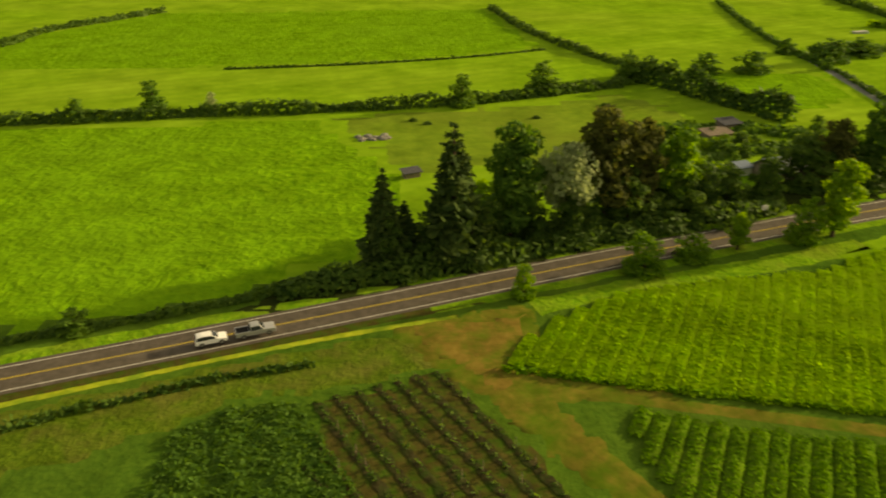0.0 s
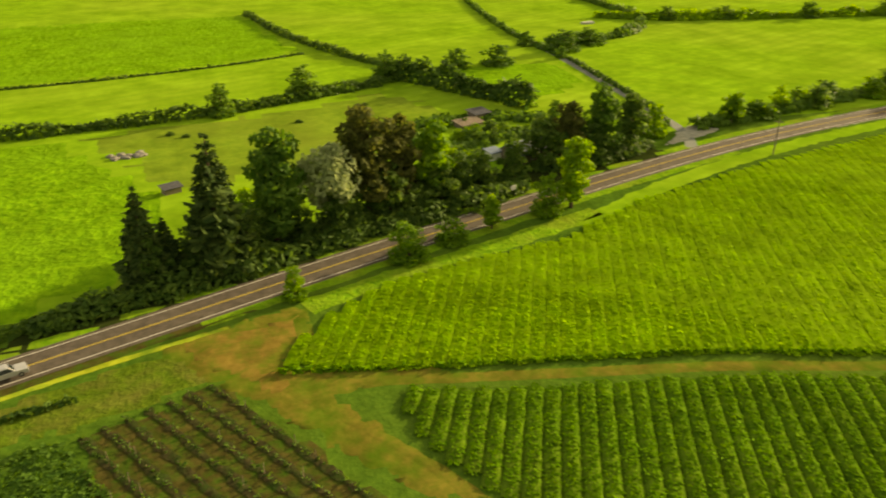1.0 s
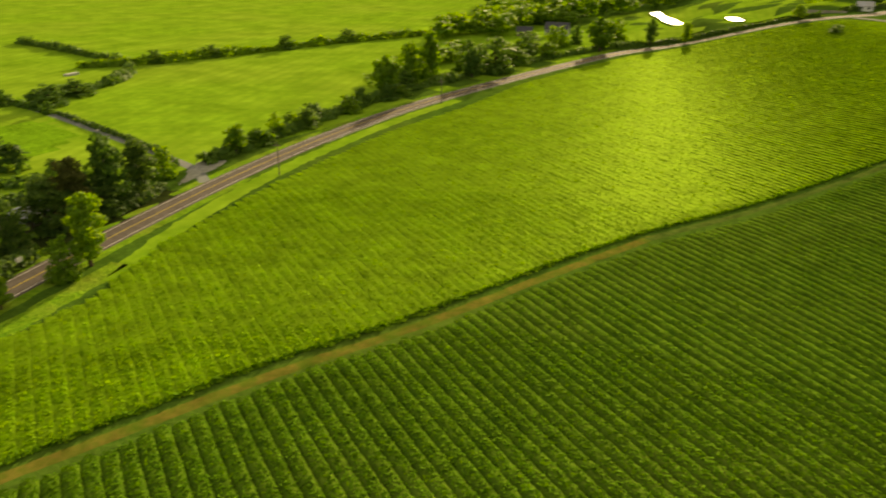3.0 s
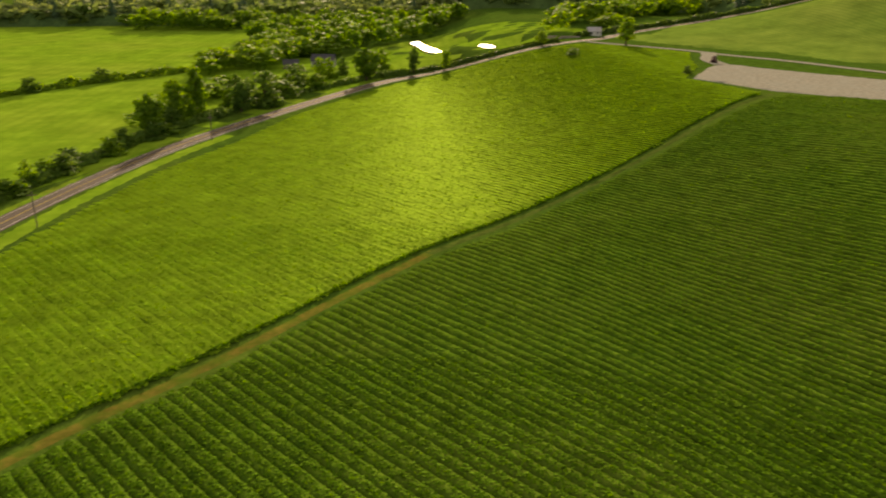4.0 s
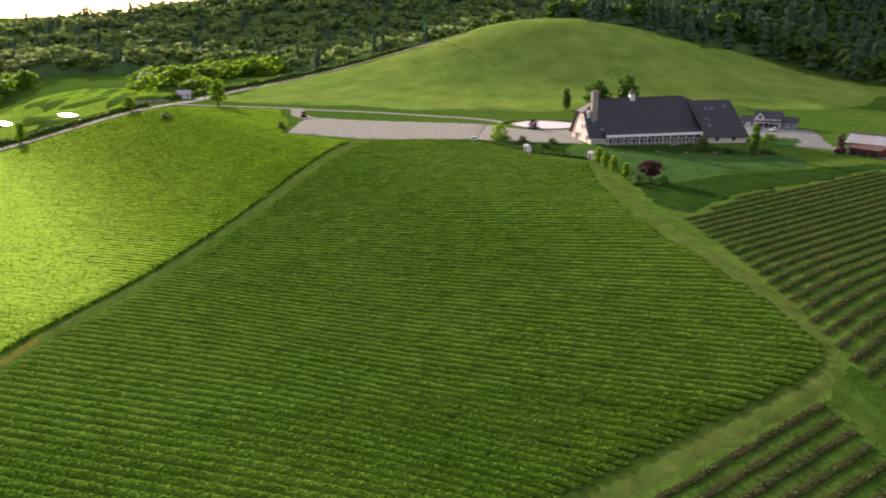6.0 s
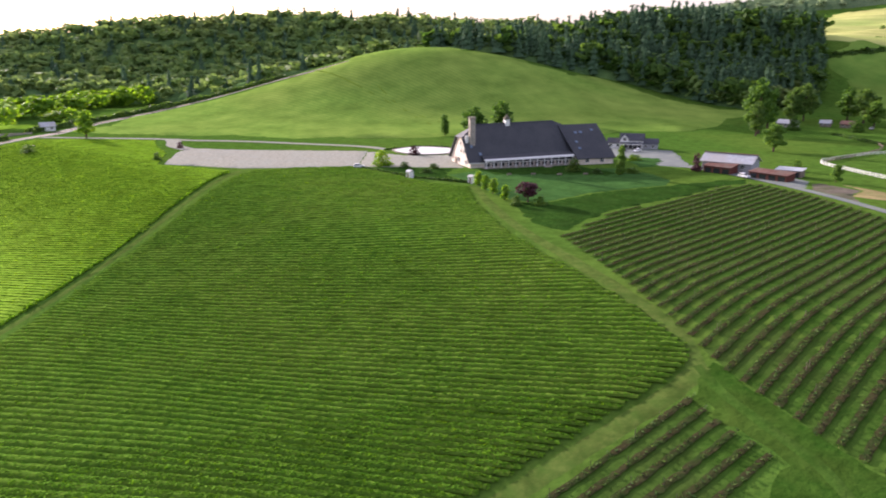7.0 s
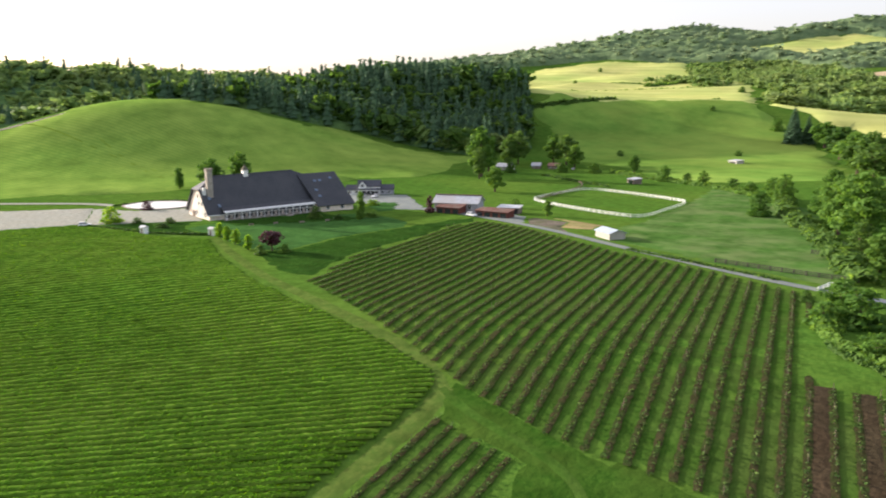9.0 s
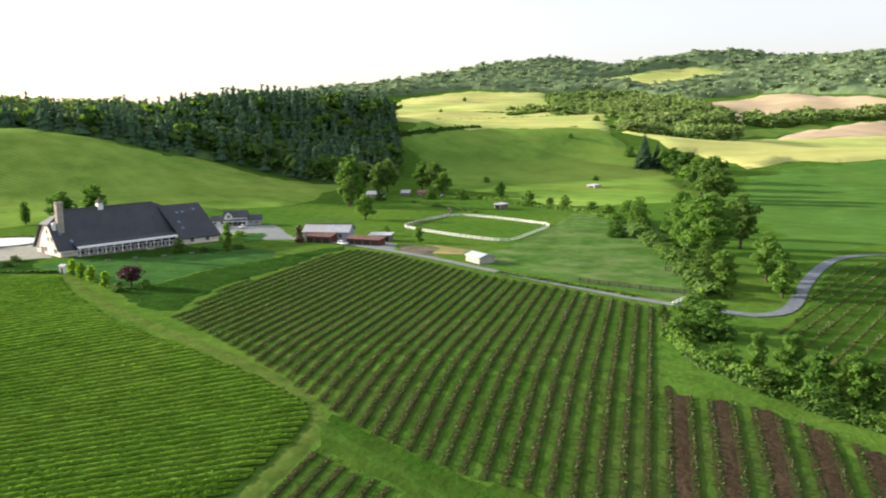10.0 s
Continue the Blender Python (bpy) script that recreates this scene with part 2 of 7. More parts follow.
M = dict(
    meadow=surface("meadow grass", (0.0401, 0.101, 0.0134), (0.0695, 0.141, 0.0187), 0.9, 0.012, third=(0.0805, 0.141, 0.0201), bump=0.7, lift=0.25),
    lush=surface("tall lush grass", (0.0842, 0.211, 0.0137), (0.158, 0.316, 0.0222), 0.45, 0.02, third=(0.129, 0.278, 0.0204), bump=1.0, lift=0.7),
    pasture=surface("grazed pasture", (0.112, 0.195, 0.0222), (0.16, 0.246, 0.029), 0.3, 0.03, third=(0.15, 0.215, 0.03), bump=0.6, lift=0.3),
    hay=surface("young hay field", (0.139, 0.281, 0.0214), (0.192, 0.349, 0.0286), 0.25, 0.015, third=(0.198, 0.319, 0.0321), bump=0.6, lift=0.3, stripes=(25, 6.0, (0.118, 0.252, 0.0179), 0.25)),
    under=surface("row grass and dark vine body", (0.0429, 0.106, 0.0101), (0.0804, 0.155, 0.0144), 0.8, 0.02, third=(0.0858, 0.146, 0.0173), bump=0.8, lift=0.3),
    mown=surface("mown alley grass", (0.0267, 0.0719, 0.00848), (0.0423, 0.0959, 0.0115), 1.1, 0.05, third=(0.0444, 0.086, 0.0131), bump=0.6, lift=0.15),
    lawn=surface("garden lawn", (0.0346, 0.0936, 0.0227), (0.0499, 0.119, 0.0265), 0.7, 0.04, third=(0.0423, 0.101, 0.0265), bump=0.3),
    # rough grass, its colour darkened for a bank that turns from the sun
    bank=surface("rough bank grass, slope shade in colour", (0.015, 0.048, 0.0075), (0.032, 0.075, 0.011), 0.8, 0.12, third=(0.024, 0.058, 0.01), bump=1.0, lift=0.5),
    verge=surface("rank verge grass", (0.0854, 0.214, 0.0168), (0.171, 0.315, 0.0252), 0.9, 0.1, third=(0.171, 0.252, 0.0315), bump=1.0, lift=0.4),
    straw=surface("flowering yellow verge", (0.24, 0.31, 0.03), (0.36, 0.40, 0.05), 0.8, 0.25, third=(0.13, 0.24, 0.03), bump=0.6),
    weedy=surface("weedy brown soil", (0.056, 0.055, 0.0145), (0.08, 0.068, 0.021), 1.1, 0.5, third=(0.045, 0.094, 0.013), bump=0.8, lift=0.15),
    rough=surface("rough olive grass", (0.0595, 0.109, 0.0126), (0.0978, 0.157, 0.018), 1.0, 0.18, third=(0.115, 0.128, 0.027), bump=1.0, lift=0.3),
    alley=surface("worn olive alley grass", (0.032, 0.08, 0.0098), (0.05, 0.105, 0.0142), 0.9, 0.05, third=(0.057, 0.095, 0.0185), bump=0.7, lift=0.2),
    headland=surface("shaggy headland grass", (0.023, 0.066, 0.0072), (0.038, 0.088, 0.0105), 0.8, 0.06, third=(0.046, 0.084, 0.0125), bump=0.8, lift=0.25),
    graze=surface("cool grazed grass", (0.042, 0.105, 0.019), (0.07, 0.14, 0.029), 0.35, 0.06, third=(0.115, 0.165, 0.055), bump=0.6, lift=0.3),
    slope=surface("hill slope grass", (0.105, 0.205, 0.032), (0.15, 0.255, 0.042), 0.06, 0.01, third=(0.19, 0.275, 0.05), bump=0.6, lift=1.0),
    rut=surface("flattened pale grass", (0.066, 0.11, 0.02), (0.098, 0.138, 0.028), 1.0, 0.4, third=(0.056, 0.104, 0.017), bump=0.6),
    # near-white base colour; on the ponds it paints the glare of the sky
    white_surface=surface("pale surface, pond glare in colour", (0.684, 0.67, 0.616), (0.76, 0.744, 0.686), 0.6, 0.1, rough=0.35, gloss=0.5, bump=0),
    track=surface("worn grass track", (0.108, 0.123, 0.0189), (0.17, 0.146, 0.0297), 0.9, 0.2, third=(0.0698, 0.131, 0.014), bump=0.6),
    dirt=surface("dry trampled earth", (0.165, 0.122, 0.028), (0.215, 0.152, 0.038), 0.8, 0.3, third=(0.088, 0.128, 0.0165), bump=0.5),
    soil=surface("tilled brown soil", (0.037, 0.027, 0.0158), (0.058, 0.042, 0.0248), 1.2, 0.1, third=(0.049, 0.039, 0.0225), bump=1.0, lift=0.2),
    mulch=surface("dark row soil", (0.032, 0.032, 0.0135), (0.052, 0.046, 0.021), 1.3, 0.5, third=(0.03, 0.054, 0.013), bump=1.0, lift=0.2),
    hillcrop=surface("hillside vineyard", (0.134, 0.238, 0.037), (0.182, 0.292, 0.045), 0.2, 0.012, third=(0.2, 0.282, 0.052), bump=0.4, lift=0.4, stripes=(28, 3.4, (0.095, 0.19, 0.03), 0.4)),
    farcrop=surface("crop field beyond the brook", (0.058, 0.138, 0.026), (0.082, 0.172, 0.031), 0.1, 0.015, third=(0.078, 0.152, 0.026), bump=0.4, lift=0.4, stripes=(62, 5.0, (0.05, 0.115, 0.022), 0.4)),
    # base colour paled so that the far fields stand out as sunlit
    sunfield=surface("hill pasture, sunlight in colour", (0.42, 0.44, 0.135), (0.55, 0.54, 0.19), 0.02, 0.005, third=(0.30, 0.40, 0.1), bump=0.6, lift=2.0, stripes=(38, 34.0, (0.29, 0.33, 0.095), 0.4)),
    tan=surface("bare tan field", (0.41, 0.32, 0.2), (0.49, 0.39, 0.25), 0.02, 0.006, third=(0.37, 0.335, 0.175), bump=0.3, lift=1.0),
    pen=surface("trampled grey-brown earth", (0.115, 0.1, 0.078), (0.16, 0.138, 0.108), 0.9, 0.15, third=(0.1, 0.11, 0.06), bump=0.5, lift=0.1),
    strewn=surface("straw-strewn earth", (0.23, 0.185, 0.085), (0.31, 0.25, 0.12), 0.8, 0.2, third=(0.15, 0.17, 0.06), bump=0.5, lift=0.1),
    asphalt=surface("worn brown-grey asphalt", (0.078, 0.066, 0.054), (0.102, 0.087, 0.071), 3.0, 0.25, third=(0.112, 0.097, 0.080), bump=0.15, lift=0.02, rough=0.9, gloss=0.1),
    lane=surface("grey lane asphalt", (0.108, 0.13, 0.122), (0.145, 0.168, 0.155), 2.0, 0.2, third=(0.165, 0.188, 0.16), bump=0.15, lift=0.02, rough=0.8, gloss=0.3),
    bluelane=surface("blue-grey lane asphalt", (0.098, 0.116, 0.136), (0.128, 0.148, 0.168), 2.0, 0.2, third=(0.14, 0.16, 0.172), bump=0.15, lift=0.02, rough=0.85, gloss=0.15),
    gravel=surface("pale car park gravel", (0.262, 0.262, 0.214), (0.318, 0.316, 0.26), 2.5, 0.12, third=(0.29, 0.3, 0.252), bump=0.4, lift=0.04),
    paint=surface("white road paint", (0.62, 0.61, 0.56), (0.75, 0.74, 0.68), 2.0, 0.2, rough=0.6, bump=0),
    yellow=surface("yellow road paint", (0.55, 0.42, 0.078), (0.65, 0.504, 0.104), 2.0, 0.2, rough=0.6, bump=0),
    vine=surface("vine leaves", (0.156, 0.322, 0.0195), (0.234, 0.417, 0.0295), 0.5, 0.02, third=(0.22, 0.396, 0.0295), rough=0.95, gloss=0.0, waxy=(0.015, 0.5, (0.54, 0.82, 0.12)), bump=0.3, lift=0.1, through_light=0.52, island=0.09),
    vinedark=surface("darker vine leaves", (0.059, 0.156, 0.0108), (0.095, 0.212, 0.0152), 0.5, 0.02, third=(0.09, 0.206, 0.0152), rough=0.95, gloss=0.0, waxy=(0.008, 0.5, (0.5, 0.85, 0.15)), bump=0.3, lift=0.1, through_light=0.4, island=0.1),
    young=surface("young vine leaves", (0.048, 0.098, 0.024), (0.085, 0.146, 0.032), 1.0, 0.05, rough=0.7, gloss=0.06, bump=0, through_light=0.25, island=0.22),
    cane=surface("vine wood and posts", (0.10, 0.08, 0.06), (0.17, 0.14, 0.11), 3.0, 0.3, bump=0.3, island=0.3),
    leaf=surface("green tree leaves", (0.063, 0.147, 0.0235), (0.107, 0.206, 0.0335), 0.6, 0.05, third=(0.089, 0.182, 0.03), rough=0.65, gloss=0.08, bump=0, through_light=0.42, island=0.16, own=0.16),
    leafdark=surface("dark tree leaves", (0.048, 0.106, 0.0205), (0.088, 0.166, 0.0295), 0.6, 0.05, rough=0.65, gloss=0.1, bump=0, through_light=0.42, island=0.22, own=0.15),
    leaflight=surface("fresh yellow-green leaves", (0.104, 0.229, 0.0216), (0.167, 0.299, 0.0306), 0.6, 0.05, rough=0.65, gloss=0.12, bump=0, through_light=0.48, island=0.18, own=0.15),
    silver=surface("silvery willow leaves", (0.235, 0.3, 0.13), (0.31, 0.375, 0.185), 0.6, 0.05, rough=0.65, gloss=0.12, bump=0, through_light=0.4, island=0.12),
    bronze=surface("bronze-brown leaves", (0.072, 0.086, 0.0215), (0.106, 0.126, 0.033), 0.5, 0.05, rough=0.7, gloss=0.06, bump=0, through_light=0.42, island=0.2),
    plum=surface("dark purple leaves", (0.045, 0.014, 0.018), (0.075, 0.025, 0.03), 0.8, 0.05, rough=0.6, gloss=0.25, bump=0, through_light=0.25, island=0.4),
    # lighter, bluer needle colour stands for the haze over the fir wood
    hazed_needle=surface("fir needles, haze in colour", (0.048, 0.098, 0.056), (0.074, 0.134, 0.07), 0.8, 0.03, third=(0.068, 0.126, 0.062), rough=0.8, gloss=0.05, bump=0, through_light=0.2, island=0.1, own=0.14),
    pine=surface("dark olive needles", (0.03, 0.062, 0.016), (0.058, 0.1, 0.022), 0.8, 0.05, rough=0.75, gloss=0.08, bump=0, through_light=0.2, island=0.3, own=0.15),
    # paled in the colour for the sunlight and haze on the woods
    woods=surface("broadleaf wood canopy, paled for haze", (0.12, 0.209, 0.0583), (0.195, 0.289, 0.0778), 0.12, 0.008, third=(0.181, 0.248, 0.0778), rough=0.75, gloss=0.08, bump=0, through_light=0.3, island=0.2),
    # cooler, paler base colour paints the haze over the far hills
    hazed_farwoods=surface("far wooded hills", (0.15, 0.236, 0.118), (0.245, 0.315, 0.15), 0.03, 0.004, third=(0.2, 0.262, 0.156), rough=0.8, gloss=0.05, bump=0, through_light=0.25, island=0.2),
    # canopy colour lightened to read as hazed
    canopy=surface("closed woodland canopy, paled for haze", (0.0562, 0.119, 0.042), (0.0938, 0.169, 0.054), 0.35, 0.02, third=(0.0875, 0.15, 0.045), bump=1.0, lift=1.5),
    # takes the hazed tint of the far trees, darker
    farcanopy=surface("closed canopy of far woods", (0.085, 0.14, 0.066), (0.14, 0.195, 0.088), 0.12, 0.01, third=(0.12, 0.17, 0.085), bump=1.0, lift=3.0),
    # woodland floor with the shade under the trees put into its colour
    shaded_litter=surface("dark woodland floor with shade in its colour", (0.0168, 0.028, 0.00784), (0.0308, 0.0448, 0.0112), 0.4, 0.03, bump=0.8, lift=0.4),
    bark=surface("tree bark", (0.06, 0.045, 0.032), (0.12, 0.09, 0.065), 4.0, 0.5, bump=0.5),
    slate=surface("dark grey roof shingles", (0.04, 0.044, 0.051), (0.058, 0.062, 0.07), 1.4, 0.15, third=(0.064, 0.067, 0.072), rough=0.7, gloss=0.3, bump=0.3, lift=0.03, stripes=(0, 0.35, (0.035, 0.038, 0.044), 0.25)),
    stucco=surface("cream stucco", (0.66, 0.58, 0.48), (0.74, 0.66, 0.56), 1.0, 0.12, third=(0.68, 0.58, 0.49), bump=0.15, lift=0.02),
    cream=surface("weathered cream boards", (0.36, 0.345, 0.29), (0.45, 0.43, 0.365), 1.5, 0.2, third=(0.33, 0.32, 0.27), rough=0.75, bump=0.2, lift=0.01),
    rubble=surface("grey field stone", (0.17, 0.165, 0.15), (0.25, 0.24, 0.215), 1.5, 0.3, bump=0.5, lift=0.05),
    darkwood=surface("dark old rails", (0.045, 0.042, 0.036), (0.08, 0.074, 0.062), 3.0, 0.4, bump=0.4, lift=0.01),
    white=surface("white painted wood", (0.72, 0.72, 0.69), (0.80, 0.80, 0.77), 2.0, 0.2, rough=0.55, gloss=0.4, bump=0.1, lift=0.01),
    stone=surface("chimney stone", (0.29, 0.255, 0.215), (0.39, 0.35, 0.3), 1.5, 0.3, bump=0.5, lift=0.05),
    glassdark=surface("dark window glass", (0.02, 0.024, 0.028), (0.035, 0.04, 0.045), 0.3, 0.1, rough=0.08, gloss=0.6, bump=0),
    tin=surface("weathered sheet metal roof", (0.36, 0.38, 0.40), (0.50, 0.52, 0.54), 0.7, 0.1, third=(0.42, 0.40, 0.37), rough=0.45, gloss=0.5, bump=0.2, lift=0.02, metal=0.25),
    paletin=surface("pale blue sheet metal", (0.33, 0.39, 0.44), (0.42, 0.48, 0.53), 0.7, 0.1, rough=0.5, gloss=0.4, bump=0.15, lift=0.02, metal=0.2),
    rust=surface("rusty red sheet roof", (0.131, 0.0709, 0.0575), (0.19, 0.113, 0.092), 0.8, 0.15, third=(0.155, 0.123, 0.103), rough=0.7, bump=0.2, lift=0.02),
    redwall=surface("red barn boards", (0.115, 0.046, 0.036), (0.165, 0.066, 0.05), 1.5, 0.2, rough=0.8, bump=0.3, lift=0.02),
    greywall=surface("grey house siding", (0.30, 0.31, 0.32), (0.38, 0.39, 0.40), 1.5, 0.2, rough=0.7, bump=0.15, lift=0.01),
    greyroof=surface("grey house shingles", (0.072, 0.075, 0.0868), (0.102, 0.105, 0.118), 1.2, 0.2, rough=0.8, bump=0.3, lift=0.02),
    blueroof=surface("blue-grey metal roof", (0.098, 0.143, 0.216), (0.14, 0.195, 0.272), 0.9, 0.2, rough=0.5, gloss=0.5, bump=0.1),
    timber=surface("weathered timber", (0.16, 0.13, 0.10), (0.25, 0.21, 0.17), 3.0, 0.4, bump=0.4, lift=0.01),
    carwhite=surface("white car paint", (0.825, 0.825, 0.825), (0.88, 0.88, 0.88), 0.5, 0.1, rough=0.25, gloss=0.6, bump=0),
    carsilver=surface("silver car paint", (0.42, 0.43, 0.44), (0.50, 0.51, 0.52), 0.5, 0.1, rough=0.3, gloss=0.6, bump=0, metal=0.5),
    tyre=surface("black rubber", (0.02, 0.02, 0.02), (0.035, 0.035, 0.035), 4.0, 0.5, rough=0.85, bump=0.1),
    rim=surface("alloy rim", (0.35, 0.35, 0.36), (0.45, 0.45, 0.46), 3.0, 0.5, rough=0.35, metal=0.8, bump=0),
    redlamp=surface("red tail lamp plastic", (0.35, 0.02, 0.02), (0.45, 0.03, 0.03), 2.0, 0.5, rough=0.2, gloss=0.6, bump=0),
    brass=surface("cupola copper", (0.105, 0.0988, 0.072), (0.147, 0.141, 0.108), 2.0, 0.5, rough=0.6, bump=0),
)
water = bpy.data.materials.new("pond water")
water.use_nodes = True
wb = water.node_tree.nodes["Principled BSDF"]
wb.inputs["Base Color"].default_value = (0.02, 0.035, 0.03, 1)
wb.inputs["Roughness"].default_value, wb.inputs["Specular IOR Level"].default_value = 0.06, 0.6
ripple, rb = water.node_tree.nodes.new("ShaderNodeTexNoise"), water.node_tree.nodes.new("ShaderNodeBump")
ripple.inputs["Scale"].default_value, rb.inputs["Strength"].default_value, rb.inputs["Distance"].default_value = 2.0, 0.08, 0.05
water.node_tree.links.new(ripple.outputs["Fac"], rb.inputs["Height"])
water.node_tree.links.new(rb.outputs["Normal"], wb.inputs["Normal"])
M["water"] = water


# ---- lie of the land ----
def smooth(v):
    v = np.clip(v, 0.0, 1.0)
    return v * v * (3 - 2 * v)


# hills: middle x, y, height, half length, half width, turn in degrees of the length
HILLS = [
    (593, -188, 50, 148, 98, 73),        # grass hill behind the winery
    (1081, -47, 66, 505, 144, 88),       # wooded ridge beyond the road
    (640, -460, 53, 290, 95, 57),        # fir wood beside the grass hill
    (240, -794, 17, 510, 100, 17),       # crop field beyond the brook
    (1506, -2166, 160, 727, 487, 35),    # far wooded hills
    (345, -2526, 156, 808, 536, 10),
    (1250, -2300, -34, 120, 420, -27),   # saddle between them
    (1500, -2110, 14, 160, 300, -27),
    (1003, -2402, 30, 110, 300, -27),
    (1807, -1353, 50, 582, 324, 50),
]


def terrain(x, y):
    x, y = np.asarray(x, float), np.asarray(y, float)
    z = 18.0 * smooth((0.45 * x - 0.9 * y - 40) / 110)
    z = z + 91.0 * smooth((0.68 * x - 0.73 * y - 480) / 1250)
    for cx, cy, h, a, b, turn in HILLS:
        c, s = math.cos(math.radians(turn)), math.sin(math.radians(turn))
        u, v = (x - cx) * c + (y - cy) * s, -(x - cx) * s + (y - cy) * c
        z = z + h * np.exp(-((u / a) ** 2 + (v / b) ** 2))
    # level beds of the two ponds
    for cx, cy, a, b, turn, level in ((543, 204, 54, 20, 33, 1.7), (504, 145, 24, 18, 40, 9.3)):
        c, s = math.cos(math.radians(turn)), math.sin(math.radians(turn))
        u, v = ((x - cx) * c + (y - cy) * s) / a, ((y - cy) * c - (x - cx) * s) / b
        w = smooth(2.2 - 1.1 * np.hypot(u, v))
        z = z * (1 - w) + level * w
    # rolling ground on the far hillside
    w = smooth((0.68 * x - 0.73 * y - 640) / 260)
    roll = np.sin(x / 43 + 1.3 * np.sin(y / 71)) * np.sin(y / 57 + 1.7 * np.sin(x / 83)) + 0.35 * np.sin(x / 37 - y / 45 + np.sin(y / 60))
    return z + 4.2 * w * roll


# ---- building helpers ----
def mesh(name, v, f, material, smooth_faces=False):
    me = bpy.data.meshes.new(name)
    v = np.asarray(v, np.float32)
    if isinstance(f, np.ndarray):
        k = f.shape[1]
        me.vertices.add(len(v))
        me.vertices.foreach_set("co", v.ravel())
        me.loops.add(f.size)
        me.loops.foreach_set("vertex_index", f.ravel().astype(np.int32))
        me.polygons.add(len(f))
        me.polygons.foreach_set("loop_start", np.arange(0, f.size, k, dtype=np.int32))
        me.update(calc_edges=True)
        me.validate()
    else:
        me.from_pydata(v.tolist(), [], f)
    if material:
        me.materials.append(material)
    if smooth_faces:
        me.polygons.foreach_set("use_smooth", np.ones(len(me.polygons), bool))
    return me


def part(name, bm, material, parent, label=""):
    """Links a bmesh, or a ready mesh, as one mesh object under a thing or a part."""
    if isinstance(bm, bmesh.types.BMesh):
        me = bpy.data.meshes.new(name)
        bm.to_mesh(me)
        bm.free()
        me.materials.append(material)
    else:
        me = bm
    ob = new(name, me)
    ob.parent = parent
    if label:
        ob["label"] = label
    return ob


def thing(name, m, label, category, group=""):
    ob = new(name)
    ob.empty_display_size = 0.5
    ob.matrix_world = m
    return tagged(ob, label, category, group)


def box(bm, x0, x1, y0, y1, z0, z1, bevel=0.0):
    r = bmesh.ops.create_cube(bm, size=1.0, matrix=Matrix.LocRotScale(((x0 + x1) / 2, (y0 + y1) / 2, (z0 + z1) / 2), None, (x1 - x0, y1 - y0, z1 - z0)))
    if bevel:
        edges = {e for v in r["verts"] for e in v.link_edges}
        bmesh.ops.bevel(bm, geom=list(edges), offset=bevel, segments=2, affect="EDGES")
    return bm


def boxes(*spans, bevel=0.0):
    bm = bmesh.new()
    for s in spans:
        box(bm, *s, bevel=bevel)
    return bm


def solid(rings):
    """A bmesh from rings of equal length, closed at both ends."""
    bm = bmesh.new()
    made = [[bm.verts.new(p) for p in r] for r in rings]
    k = len(rings[0])
    for a, b in zip(made, made[1:]):
        for i in range(k):
            bm.faces.new((a[i], a[(i + 1) % k], b[(i + 1) % k], b[i]))
    bm.faces.new(made[0][::-1])
    bm.faces.new(made[-1])
    bmesh.ops.recalc_face_normals(bm, faces=bm.faces)
    return bm


def shell(points, faces, thick=0.0):
    bm = bmesh.new()
    v = [bm.verts.new(p) for p in points]
    for f in faces:
        bm.faces.new([v[i] for i in f])
    bmesh.ops.recalc_face_normals(bm, faces=bm.faces)
    if thick:
        bmesh.ops.solidify(bm, geom=bm.faces[:], thickness=thick)
    return bm


def tube(path, radii, sides=7):
    rings = []
    for i, (p, r) in enumerate(zip(path, radii)):
        d = (Vector(path[min(i + 1, len(path) - 1)]) - Vector(path[max(i - 1, 0)])).normalized()
        q = d.to_track_quat("Z", "Y")
        rings.append([Vector(p) + q @ Vector((r * math.cos(2 * math.pi * k / sides), r * math.sin(2 * math.pi * k / sides), 0)) for k in range(sides)])
    return solid(rings)


def inside(poly, x, y):
    poly = np.asarray(poly, float)
    hit = np.zeros(np.shape(x), bool)
    for (x0, y0), (x1, y1) in zip(poly, np.roll(poly, -1, 0)):
        cross = (y0 > y) != (y1 > y)
        hit ^= cross & (x < (x1 - x0) * (y - y0) / (y1 - y0 + 1e-12) + x0)
    return hit


